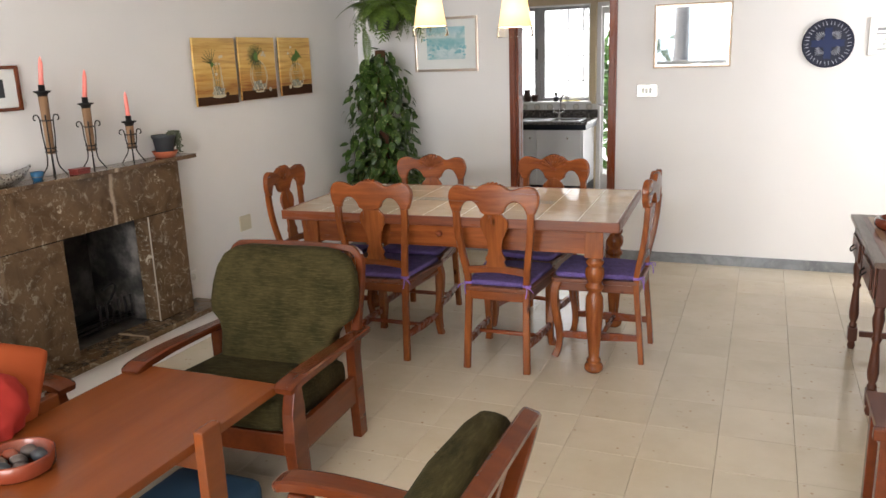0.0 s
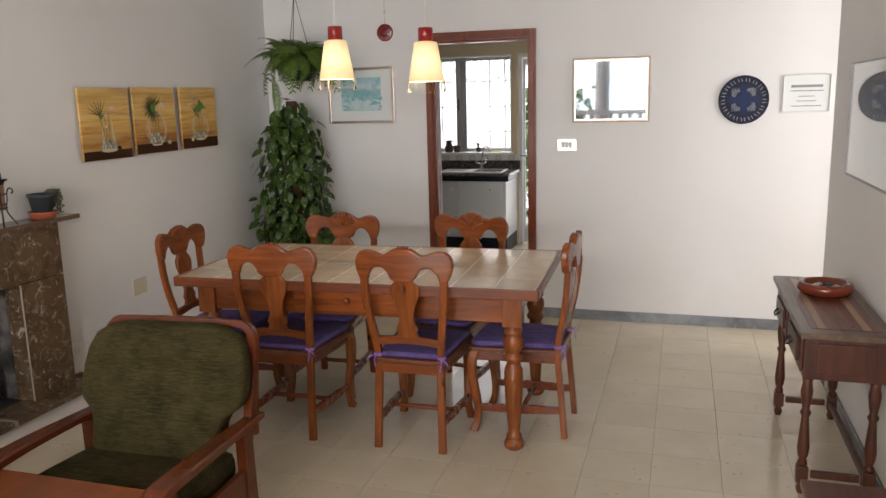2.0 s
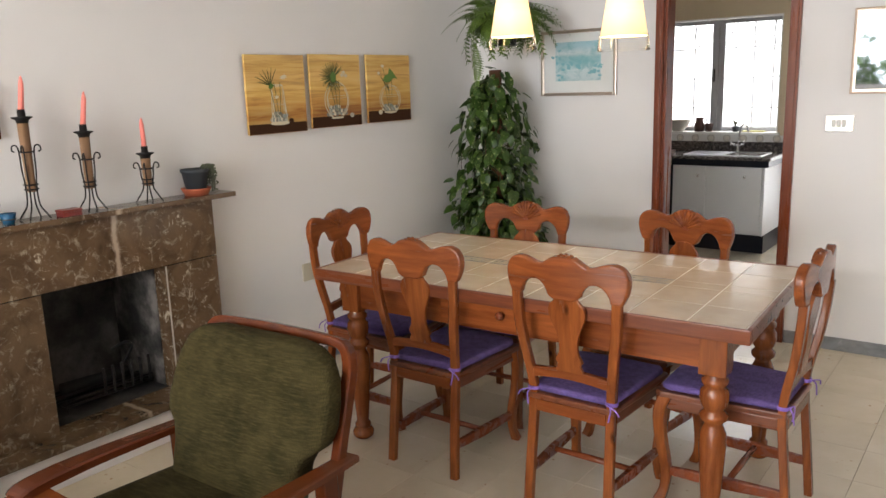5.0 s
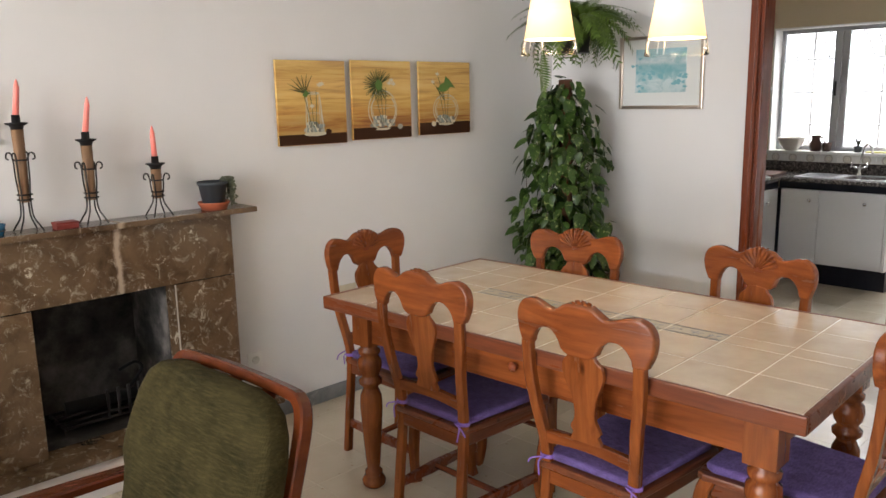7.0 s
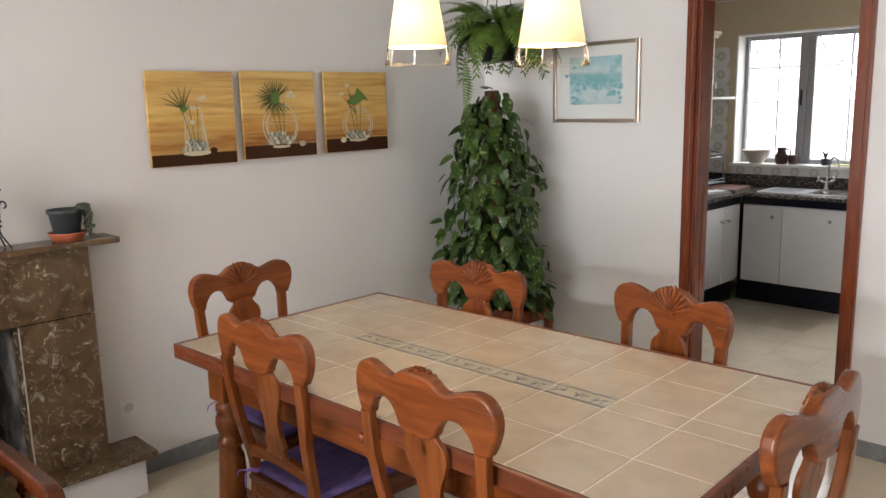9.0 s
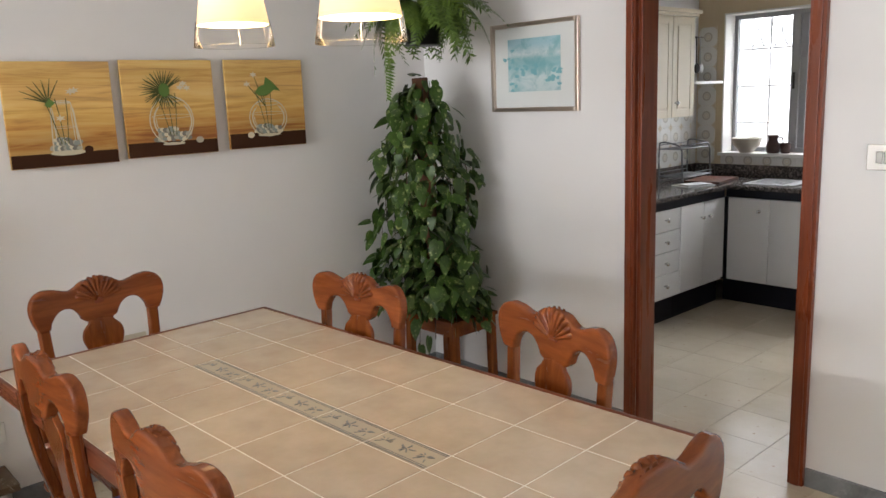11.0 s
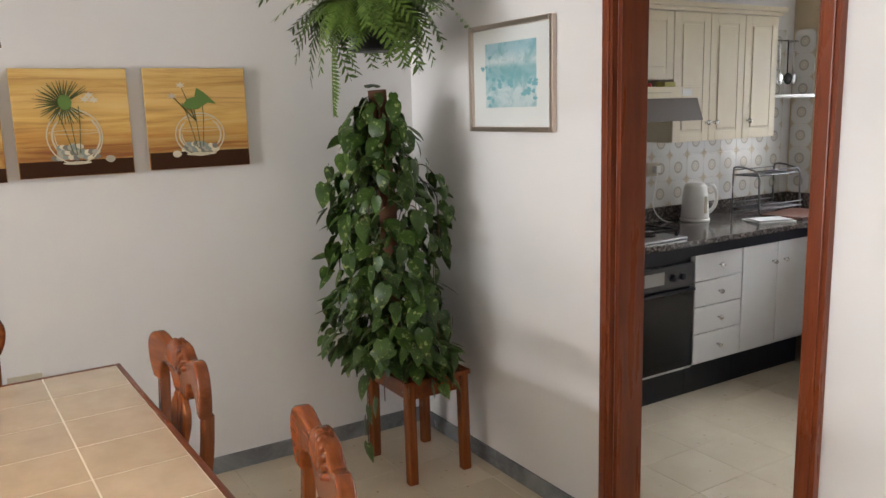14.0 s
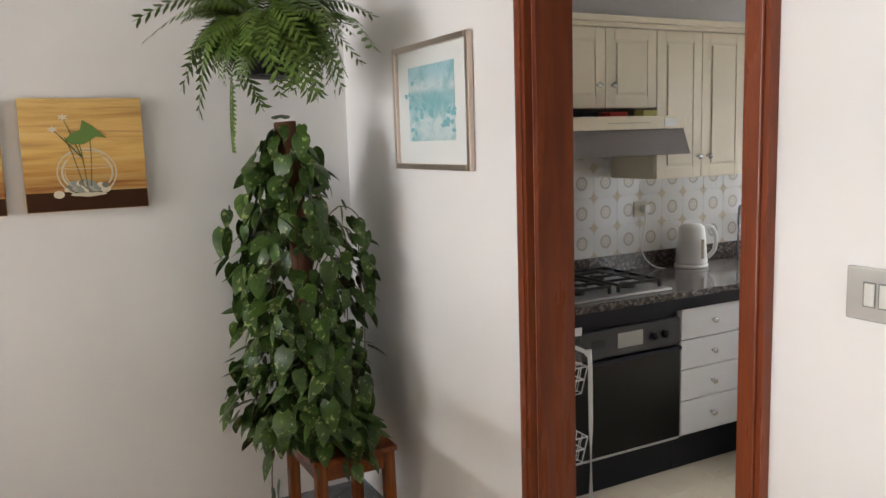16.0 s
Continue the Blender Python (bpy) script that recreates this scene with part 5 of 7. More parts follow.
def framed(name, label, x0, x1, z0, z1, fm, fw, bevel=0.006):
    t = thing(name, label, "picture", ((x0 + x1) / 2, YF, z0))
    w, h = x1 - x0, z1 - z0
    bm = bmesh.new()
    for s in (-1, 1):
        box(bm, (s * (w / 2 - fw / 2), -0.012, h / 2), (fw, 0.02, h), 0.004)
    for z in (fw / 2, h - fw / 2):
        box(bm, (0, -0.012, z), (w - 2 * fw, 0.02, fw), 0.004)
    part("frame", bm, fm, t)
    return t, w, h


def teal_mat():
    m = mat("teal_watercolour", (0.4, 0.6, 0.62), 0.5)
    tc = coords(m, (1, 1, 1))
    tx = m.node_tree.nodes.new("ShaderNodeTexCoord")
    sp = m.node_tree.nodes.new("ShaderNodeSeparateXYZ")
    link(m, tx.outputs["Object"], sp.inputs[0])
    g = m.node_tree.nodes.new("ShaderNodeMath")
    g.operation = "MULTIPLY_ADD"
    g.inputs[1].default_value, g.inputs[2].default_value = 4.0, -0.36
    link(m, sp.outputs[2], g.inputs[0])
    base = ramp(m, g.outputs[0], [(0, (0.5, 0.62, 0.63)), (0.3, (0.58, 0.68, 0.68)), (0.5, (0.28, 0.5, 0.54)), (0.62, (0.3, 0.5, 0.53)), (0.72, (0.6, 0.68, 0.68)), (0.9, (0.36, 0.56, 0.62))])
    f = noise_fac(m, tc, 14, 6, 0.7, 0.6)
    link(m, mix(m, ramp(m, f, [(0.45, (0, 0, 0)), (0.6, (0.55,) * 3)]), base, (0.12, 0.38, 0.42)), bsdf(m).inputs["Base Color"])
    return m


M_teal = teal_mat()
M_tealdk = mat("teal_wash_dark", (0.19, 0.44, 0.49), 0.6)


def pictures():
    t, w, h = framed("framed_watercolour", "teal seaside watercolour in a gilt frame with pale mount", -2.357, -1.817, 1.455, 1.873, M_gold, 0.02)
    part("mount", B((-w / 2 + 0.02, w / 2 - 0.02, -0.007, -0.001, 0.02, h - 0.02)), M_paper, t, "pale mount board")
    part("print", B((-0.165, 0.16, -0.0085, -0.0072, 0.095, h - 0.075)), M_teal, t, "teal watercolour of a shore with trees")
    rnd = random.Random(9)
    for cx, cz, n, s in ((-0.14, 0.25, 7, 0.02), (-0.06, 0.2, 7, 0.02), (0.11, 0.15, 10, 0.022), (0.02, 0.2, 6, 0.018), (-0.14, 0.13, 5, 0.02), (0.14, 0.19, 5, 0.016)):
        for _ in range(n):
            bm = bmesh.new()
            a, b = cx + rnd.gauss(0, s), cz + rnd.gauss(0, s * 0.8)
            o = [(a + rnd.uniform(0.4, 1) * 0.019 * math.cos(q), b + rnd.uniform(0.3, 1) * 0.012 * math.sin(q)) for q in (i * math.pi / 4 for i in range(8))]
            plate(bm, o, -0.0089 - 0.00003 * _, -0.0086)
            part("brush_mark", bm, M_tealdk, t)
    t, w, h = framed("framed_photograph", "glazed picture in a narrow light wooden frame", -0.483, 0.042, 1.437, 1.878, M_goldw, 0.012)
    part("mount", B((-w / 2 + 0.012, w / 2 - 0.012, -0.008, -0.001, 0.012, h - 0.012)), M_paper, t)
    part("slip", B((-w / 2 + 0.012, -w / 2 + 0.024, -0.014, -0.0082, 0.012, h - 0.012), (w / 2 - 0.024, w / 2 - 0.012, -0.014, -0.0082, 0.012, h - 0.012), (-w / 2 + 0.024, w / 2 - 0.024, -0.014, -0.0082, 0.012, 0.024), (-w / 2 + 0.024, w / 2 - 0.024, -0.014, -0.0082, h - 0.024, h - 0.012)), M_gold, t)
    part("glass", B((-w / 2 + 0.024, w / 2 - 0.024, -0.0125, -0.0084, 0.024, h - 0.024)), M_mirrorpic, t, "mirror-like glazing")
    # certificate
    t, w, h = framed("framed_certificate", "small framed certificate with lines of grey print", 0.885, 1.17, 1.485, 1.725, M_plastic, 0.006)
    part("sheet", B((-w / 2 + 0.006, w / 2 - 0.006, -0.008, -0.001, 0.006, h - 0.006)), M_paper, t)
    for z, l, th in ((0.165, 0.19, 0.016), (0.135, 0.2, 0.006), (0.1, 0.1, 0.005), (0.07, 0.12, 0.005), (0.038, 0.18, 0.006)):
        part("printed_line", B((-l / 2, l / 2, -0.0095, -0.0082, z - th / 2, z + th / 2)), M_print, t)
    # blue plate
    t = thing("wall_plate", "dark blue and white ceramic plate with a cross pattern", "plate", (0.645, YF - 0.002, 1.571))
    rx = Matrix.Rotation(radians(90), 4, "X")
    bm = bmesh.new()
    lathe(bm, [(0, 0), (0.08, 0.0), (0.15, 0.014), (0.158, 0.02), (0.15, 0.022), (0.085, 0.009), (0, 0.009)], n=40, m=rx)
    part("dish", bm, M_platebase, t, "near-black blue glaze")
    bm = bmesh.new()
    cross = []
    for q in range(4):
        a0 = q * math.pi / 2
        for r, d in ((0.035, -0.78), (0.075, -0.32), (0.105, -0.2), (0.098, 0.0), (0.105, 0.2), (0.075, 0.32)):
            cross.append((r * math.cos(a0 + d), r * math.sin(a0 + d)))
    plate(bm, cross, -0.0145, -0.0105)
    part("cross_motif", bm, M_plateblue, t, "blue cross motif")
    for q in range(4):
        for j in range(7):
            a = math.pi / 4 + q * math.pi / 2 + (j - 3) * 0.13
            bm = bmesh.new()
            r0, r1 = 0.055, 0.105 - 0.008 * abs(j - 3)
            P = [(r0 * math.cos(a), -0.0135, r0 * math.sin(a)), ((r0 + r1) / 2 * math.cos(a + 0.05), -0.0145, (r0 + r1) / 2 * math.sin(a + 0.05)), (r1 * math.cos(a), -0.0165, r1 * math.sin(a))]
            tube(bm, P, [0.0014, 0.0034, 0.0022], 5)
            part("petal_line", bm, M_platewhite, t)
    for j in range(34):
        a = j * 2 * math.pi / 34
        bm = bmesh.new()
        tube(bm, [(0.118 * math.cos(a), -0.0175, 0.118 * math.sin(a)), (0.142 * math.cos(a + 0.05 * (j % 2)), -0.0215, 0.142 * math.sin(a + 0.05 * (j % 2)))], [0.0036, 0.0018], 5)
        part("rim_stroke", bm, M_platewhite, t)
    # switches
    for x, z, n in ((-0.517, 1.281, 3),):
        t = thing("light_switch", "white wall plate with three grey rockers", "switch", (x, YF, z))
        part("plate", B((-0.074, 0.066, -0.011, 0, -0.044, 0.044), bev=0.003), M_swplate, t)
        for k in range(3):
            # Dark plate paints in the shadow gap round each rocker.
            part("rocker_gap_shade", B((-0.033 + k * 0.026 - 0.011, -0.033 + k * 0.026 + 0.011, -0.0115, -0.0105, -0.021, 0.021)), M_swgap, t)
            part("rocker", B((-0.033 + k * 0.026 - 0.009, -0.033 + k * 0.026 + 0.009, -0.013, -0.009, -0.019, 0.019), bev=0.002), M_swrock, t)
    # plates on the west wall
    t = thing("blank_cover", "square ivory blank electrical cover plate low on the wall", "cover plate", (XL, 3.985, 0.545))
    part("plate", B((0, 0.008, -0.06, 0.06, -0.05, 0.05), bev=0.003), M_ivory, t)
    t = thing("wall_socket", "white wall socket beside the fireplace", "socket", (XL, 3.42, 0.325))
    part("plate", B((0, 0.008, -0.04, 0.04, -0.04, 0.04), bev=0.003), M_plastic, t)
    bm = bmesh.new()
    lathe(bm, [(0.019, 0.008), (0.019, 0.012), (0.016, 0.012), (0.015, 0.009), (0, 0.009)], n=20, m=Matrix.Rotation(radians(90), 4, "Y"))
    part("socket_ring", bm, M_swrock, t)
    # framed picture left of the fireplace candles
    t = thing("framed_print", "small print in a reddish wooden frame with a wide pale mount", "picture", (XL, 2.25, 1.40))
    w, h = 0.33, 0.2
    part("frame", B((0, 0.02, -w / 2, -w / 2 + 0.016, 0, h), (0, 0.02, w / 2 - 0.016, w / 2, 0, h), (0, 0.02, -w / 2 + 0.016, w / 2 - 0.016, 0, 0.016), (0, 0.02, -w / 2 + 0.016, w / 2 - 0.016, h - 0.016, h), bev=0.003), M_arm, t)
    part("mount", B((0.002, 0.008, -w / 2 + 0.016, w / 2 - 0.016, 0.016, h - 0.016)), M_paper, t)
    part("print", B((0.0082, 0.009, -0.09, 0.085, 0.06, 0.14)), M_pot, t)
    # large glazed picture on the east wall
    t = thing("framed_poster", "large pale glazed picture in a thin silver frame", "picture", (XR, 4.0, 1.2))
    w, h = 0.95, 0.55
    part("frame", B((-0.015, 0, -w / 2, -w / 2 + 0.008, 0, h), (-0.015, 0, w / 2 - 0.008, w / 2, 0, h), (-0.015, 0, -w / 2 + 0.008, w / 2 - 0.008, 0, 0.008), (-0.015, 0, -w / 2 + 0.008, w / 2 - 0.008, h - 0.008, h)), M_alu, t)
    part("sheet", B((-0.006, -0.001, -w / 2 + 0.008, w / 2 - 0.008, 0.008, h - 0.008)), M_poster, t)
    part("glass", B((-0.01, -0.0065, -w / 2 + 0.008, w / 2 - 0.008, 0.008, h - 0.008)), M_glass2, t)
    bm = bmesh.new()
    plate(bm, [(0.1 * math.cos(a), 0.1 * math.sin(a)) for a in (i * math.pi / 14 for i in range(28))], 0, 0.0006, m=Matrix.Translation((-0.0063, 0.36, 0.36)) @ Matrix.Rotation(radians(90), 4, "Z"))


M_mirrorpic = mat("reflecting_picture_glass", (0.6, 0.62, 0.63), 0.03, 0.92)
M_print = mat("grey_print", (0.25, 0.25, 0.26), 0.8)
M_platebase = mat("dark_blue_glaze", (0.011, 0.013, 0.03), 0.35)
bsdf(M_platebase).inputs["Specular IOR Level"].default_value = 0.15
M_plateblue = mat("cobalt_glaze", (0.01, 0.02, 0.075), 0.35)
bsdf(M_plateblue).inputs["Specular IOR Level"].default_value = 0.15
M_platewhite = mat("white_slip", (0.3, 0.31, 0.36), 0.4)
M_swplate = mat("satin_switch_plate", (0.62, 0.61, 0.58), 0.25, 0.5)
M_swrock = mat("grey_rocker", (0.6, 0.59, 0.55), 0.35)
M_swgap = mat("switch_shadow_gap", (0.1, 0.1, 0.1), 0.6)
M_poster = mat("pale_poster", (0.5, 0.53, 0.52), 0.6)
link(M_poster, ramp(M_poster, noise_fac(M_poster, coords(M_poster), 4.0, 4), [(0.35, (0.38, 0.42, 0.42)), (0.65, (0.6, 0.62, 0.6))]), bsdf(M_poster).inputs["Base Color"])
M_glass2 = mat("poster_glass", (1, 1, 1), 0.02)
bsdf(M_glass2).inputs["Transmission Weight"].default_value = 1.0
bsdf(M_glass2).inputs["IOR"].default_value = 1.45
pictures()


# ---- pendant lamps ----
def pendants():
    for x, y, z in ((-1.412, 3.797, 1.682), (-0.952, 3.844, 1.658)):
        t = thing("pendant_lamp", "lit conical opal pendant lamp with clear glass skirt and red cap", "pendant lamp", (x, y, z), 0, "pendant lamps over the dining table")
        bm = bmesh.new()
        lathe(bm, [(0.097, 0.0), (0.0985, 0.0), (0.09, 0.06), (0.0885, 0.06)], n=40)
        p = part("glass_skirt", bm, M_skirt_glass, t, "clear glass outer shade", smooth=False)
        p.visible_shadow = False
        bm = bmesh.new()
        lathe(bm, [(0.086, 0.052), (0.088, 0.052), (0.056, 0.238), (0.03, 0.245), (0.03, 0.242), (0.055, 0.235)], n=40)
        part("shade", bm, M_shade, t, "glowing cream opal shade")
        bm = bmesh.new()
        lathe(bm, [(0, 0.105), (0.02, 0.11), (0.028, 0.13), (0.027, 0.15), (0.015, 0.175), (0.014, 0.21), (0, 0.21)], n=18)
        part("bulb", bm, M_bulb, t)
        bm = bmesh.new()
        lathe(bm, [(0, 0.31), (0.033, 0.31), (0.036, 0.306), (0.036, 0.247), (0.03, 0.244), (0, 0.244)], n=24)
        part("cap", bm, M_red, t, "red enamelled cap")
        bm = bmesh.new()
        tube(bm, [(0, 0, 0.31), (0, 0, CEIL - z)], 0.003, 6)
        part("cord", bm, M_plastic, t)
        bm = bmesh.new()
        tube(bm, [(0.0978 * math.cos(q), 0.0978 * math.sin(q), 0.0008) for q in (i * math.pi / 20 for i in range(41))], 0.0009, 5, cap=False)
        part("glass_rim", bm, M_skirt_glass, t)
        for a in (0.4, 2.5, 4.6):
            bm = bmesh.new()
            tube(bm, [(0.0965 * math.cos(a), 0.0965 * math.sin(a), 0.008), (0.0905 * math.cos(a), 0.0905 * math.sin(a), 0.05)], 0.0009, 6)
            part("clip", bm, M_plastic, t)
        d = bpy.data.lights.new("pendant_bulb", "POINT")
        d.energy, d.color, d.shadow_soft_size = 2.2, (1, 0.78, 0.52), 0.03
        new("pendant_bulb", d).location = (x, y, z + 0.09)
    t = thing("hanging_ornament", "round dark red ceramic medallion hanging on a string", "ornament", (-1.192, 3.92, 1.96))
    bm = bmesh.new()
    lathe(bm, [(0, -0.006), (0.036, -0.007), (0.043, -0.002), (0.043, 0.003), (0.036, 0.006), (0, 0.005)], n=28, m=Matrix.Rotation(radians(90), 4, "X"))
    part("medallion", bm, M_red2, t)
    bm = bmesh.new()
    for a in range(8):
        q = a * math.pi / 4
        tube(bm, [(0.012 * math.cos(q), -0.008, 0.012 * math.sin(q)), (0.03 * math.cos(q), -0.009, 0.03 * math.sin(q))], [0.004, 0.002], 6)
    part("relief", bm, M_red2, t)
    bm = bmesh.new()
    tube(bm, [(0, 0, 0.042), (0.003, 0, 0.08), (0, 0, 0.12), (0, 0, CEIL - 1.95)], 0.0015, 5)
    bmesh.ops.create_icosphere(bm, subdivisions=1, radius=0.006, matrix=Matrix.Translation((0, 0, 0.1)))
    part("string", bm, M_goldw, t)


M_red2 = mat("oxblood_glaze", (0.12, 0.01, 0.012), 0.2)
M_skirt_glass = mat("thin_clear_glass", (1, 1, 1), 0.02)
_nt = M_skirt_glass.node_tree
_tr = _nt.nodes.new("ShaderNodeBsdfTransparent")
_tr.inputs[0].default_value = (0.95, 0.955, 0.95, 1)
_gl = _nt.nodes.new("ShaderNodeBsdfGlossy")
_gl.inputs["Roughness"].default_value = 0.12
_gl.inputs["Color"].default_value = (0.9, 0.9, 0.9, 1)
_lw = _nt.nodes.new("ShaderNodeLayerWeight")
_lw.inputs[0].default_value = 0.1
_mx = _nt.nodes.new("ShaderNodeMixShader")
for _a, _b in ((_lw.outputs["Fresnel"], _mx.inputs[0]), (_tr.outputs[0], _mx.inputs[1]), (_gl.outputs[0], _mx.inputs[2])):
    _nt.links.new(_a, _b)
_out = [n for n in _nt.nodes if n.type == "OUTPUT_MATERIAL"][0]
_nt.links.new(_mx.outputs[0], _out.inputs[0])
pendants()


# ---- plants ----
def leaf_mesh(name, L, W, droop, m, fold=0.25):
    """A heart-shaped leaf, its stalk end at the origin, pointing along +y."""
    bm = bmesh.new()
    prof = [(0.0, 0.0), (-0.1, 0.5), (0.06, 0.9), (0.26, 1.0), (0.52, 0.84), (0.8, 0.42), (1.0, 0.0)]
    mid, left, right = [], [], []
    for i in range(6):
        y = i / 5
        mid.append(bm.verts.new((0, y * L, -droop * L * y * y)))
    def side(s):
        vs = []
        for y, w in prof[1:-1]:
            vs.append(bm.verts.new((s * w * W / 2, y * L, -droop * L * y * abs(y) - fold * W * w * 0.35 + 0.0)))
        return vs
    for s in (-1, 1):
        e = side(s)
        ring = [mid[0]] + e + [mid[5]]
        bm.faces.new((mid[0], e[0], e[1]))
        bm.faces.new((mid[0], e[1], mid[1]))
        bm.faces.new((mid[1], e[1], e[2]))
        bm.faces.new((mid[1], e[2], mid[2]))
        bm.faces.new((mid[2], e[2], e[3], mid[3]))
        bm.faces.new((mid[3], e[3], e[4], mid[4]))
        bm.faces.new((mid[4], e[4], mid[5]))
    for f in bm.faces:
        f.smooth = True
    me = bpy.data.meshes.new(name)
    bmesh.ops.recalc_face_normals(bm, faces=bm.faces)
    bm.to_mesh(me)
    bm.free()
    me.materials.append(m)
    return me


def pothos():
    cx, cy = -2.515, 5.395
    t = thing("pothos_plant", "tall variegated pothos climbing a coir pole on a wooden stool", "potted plant", (cx, cy, 0.452))
    bm = bmesh.new()
    lathe(bm, [(0, 0), (0.085, 0), (0.1, 0.02), (0.115, 0.15), (0.12, 0.155), (0.12, 0.175), (0.11, 0.175), (0.105, 0.15), (0, 0.15)], n=24)
    part("pot", bm, M_blackpot, t, "black plastic pot")
    bm = bmesh.new()
    tube(bm, [(0, 0, 0.14), (0.01, -0.02, 0.7), (0.03, -0.06, 1.18)], [0.038, 0.036, 0.04], 14)
    for v in bm.verts:
        v.co += Vector((random.uniform(-1, 1), random.uniform(-1, 1), 0)) * 0.003
    part("coir_pole", bm, M_coir, t, "brown coir pole")
    rnd = random.Random(11)
    meshes = [leaf_mesh("leaf", 0.086, 0.062, 0.35, M_leaf), leaf_mesh("leaf", 0.072, 0.052, 0.2, M_leaf), leaf_mesh("leaf", 0.1, 0.07, 0.5, M_leaf), leaf_mesh("leaf", 0.06, 0.04, 0.3, M_leaf)]
    def radius(z):
        if z > 1.08:
            return 0.07
        return [0.34, 0.35, 0.33, 0.32, 0.33, 0.33, 0.32, 0.29, 0.23, 0.16][min(9, int((z / 1.1) * 10))]
    stuffv, stufff = [], []
    n = 0
    for k in range(1120):
        z = 1.1 * (1 - (rnd.random() ** 0.82)) if k % 7 else rnd.uniform(-0.08, 0.3)
        z = max(-0.08, z)
        a = rnd.uniform(0, 2 * math.pi)
        r = radius(z) * (rnd.uniform(0.35, 1.0) + 0.14 * math.sin(3 * a + 7 * z) + 0.1 * math.sin(5 * a - 13 * z))
        r = min(r, radius(z) * 1.06)
        x, y = r * math.cos(a) * 1.0, r * math.sin(a) * 0.85 - 0.02 - 0.03 * z
        if cx + x < XL + 0.05 or cy + y > YF - 0.05:
            continue
        out = Vector((math.cos(a), math.sin(a), 0))
        yaw = a - math.pi / 2 + rnd.uniform(-1.2, 1.2)
        pitch = radians(rnd.uniform(-85, -5))
        m = Matrix.Translation((x - 0.03 * math.cos(a), y - 0.03 * math.sin(a), z + 0.05)) @ Matrix.Rotation(yaw, 4, "Z") @ Matrix.Rotation(pitch, 4, "X") @ Matrix.Rotation(rnd.uniform(-0.5, 0.5), 4, "Y") @ Matrix.Scale(rnd.uniform(0.6, 1.22), 4)
        me = meshes[rnd.choice((0, 0, 1, 2, 3, 1))]
        front = math.cos(a - radians(-70)) > -0.1 and r > 0.6 * radius(z)
        if front and n < 290:
            o = new("leaf", me)
            o.parent = t
            o.matrix_basis = m
            n += 1
        else:
            b = len(stuffv)
            stuffv += [tuple(m @ v.co) for v in me.vertices]
            stufff += [tuple(b + i for i in p.vertices) for p in me.polygons]
    me = bpy.data.meshes.new("foliage")
    me.from_pydata(stuffv, [], stufff)
    me.materials.append(M_leaf)
    for p in me.polygons:
        p.use_smooth = True
    o = new("foliage", me)
    o.parent = t
    tagged(o, kind="stuff")
    for k in range(26):
        a = rnd.uniform(0, 2 * math.pi)
        bm = bmesh.new()
        z0 = rnd.uniform(0.1, 0.9)
        R = radius(z0) * rnd.uniform(0.4, 0.75)
        c, s = math.cos(a), math.sin(a)
        y1 = min(R * s, YF - cy - 0.03)
        tube(bm, smooth_pts([(0.03 * c, 0.03 * s, z0), (0.6 * R * c, 0.6 * y1, z0 + 0.12), (R * c, y1, z0 + 0.05), (R * c, y1, z0 - 0.18)]), 0.0022, 4)
        part("vine", bm, M_stem, t)
    for k in range(46):
        a, z = rnd.uniform(0, 6.28), rnd.uniform(0.86, 1.17)
        q = rnd.uniform(0.045, 0.07 + 0.3 * (1.2 - z))
        o = new("leaf", meshes[k % 4])
        o.parent = t
        o.matrix_basis = Matrix.Translation((0.025 + q * math.cos(a), min(-0.05 + q * math.sin(a), 0.2), z)) @ Matrix.Rotation(a - math.pi / 2 + rnd.uniform(-0.9, 0.9), 4, "Z") @ Matrix.Rotation(radians(rnd.uniform(-80, -15)), 4, "X") @ Matrix.Scale(rnd.uniform(0.7, 1.1), 4)
    # top leaves and the lone hanging vine
    for (x, y, z, yaw, pit, sc) in ((0.02, -0.07, 1.195, 70, 25, 1.1), (-0.05, -0.08, 1.15, 120, -60, 1.0), (0.05, -0.06, 1.14, -40, -75, 1.0), (-0.1, -0.02, 1.12, 100, -60, 1.0), (0.13, -0.21, -0.1, 180, -80, 1.0), (0.09, -0.21, -0.16, 150, -80, 1.1), (0.13, -0.22, -0.26, 190, -85, 1.1), (0.18, -0.2, -0.05, 170, -70, 1.0)):
        o = new("leaf", meshes[0])
        o.parent = t
        o.matrix_basis = Matrix.Translation((x, y, z)) @ Matrix.Rotation(radians(yaw), 4, "Z") @ Matrix.Rotation(radians(pit), 4, "X") @ Matrix.Scale(sc, 4)
    bm = bmesh.new()
    tube(bm, smooth_pts([(0.06, -0.1, 0.15), (0.12, -0.18, 0.1), (0.12, -0.205, -0.05), (0.12, -0.21, -0.28)]), 0.0022, 4)
    part("vine", bm, M_stem, t)


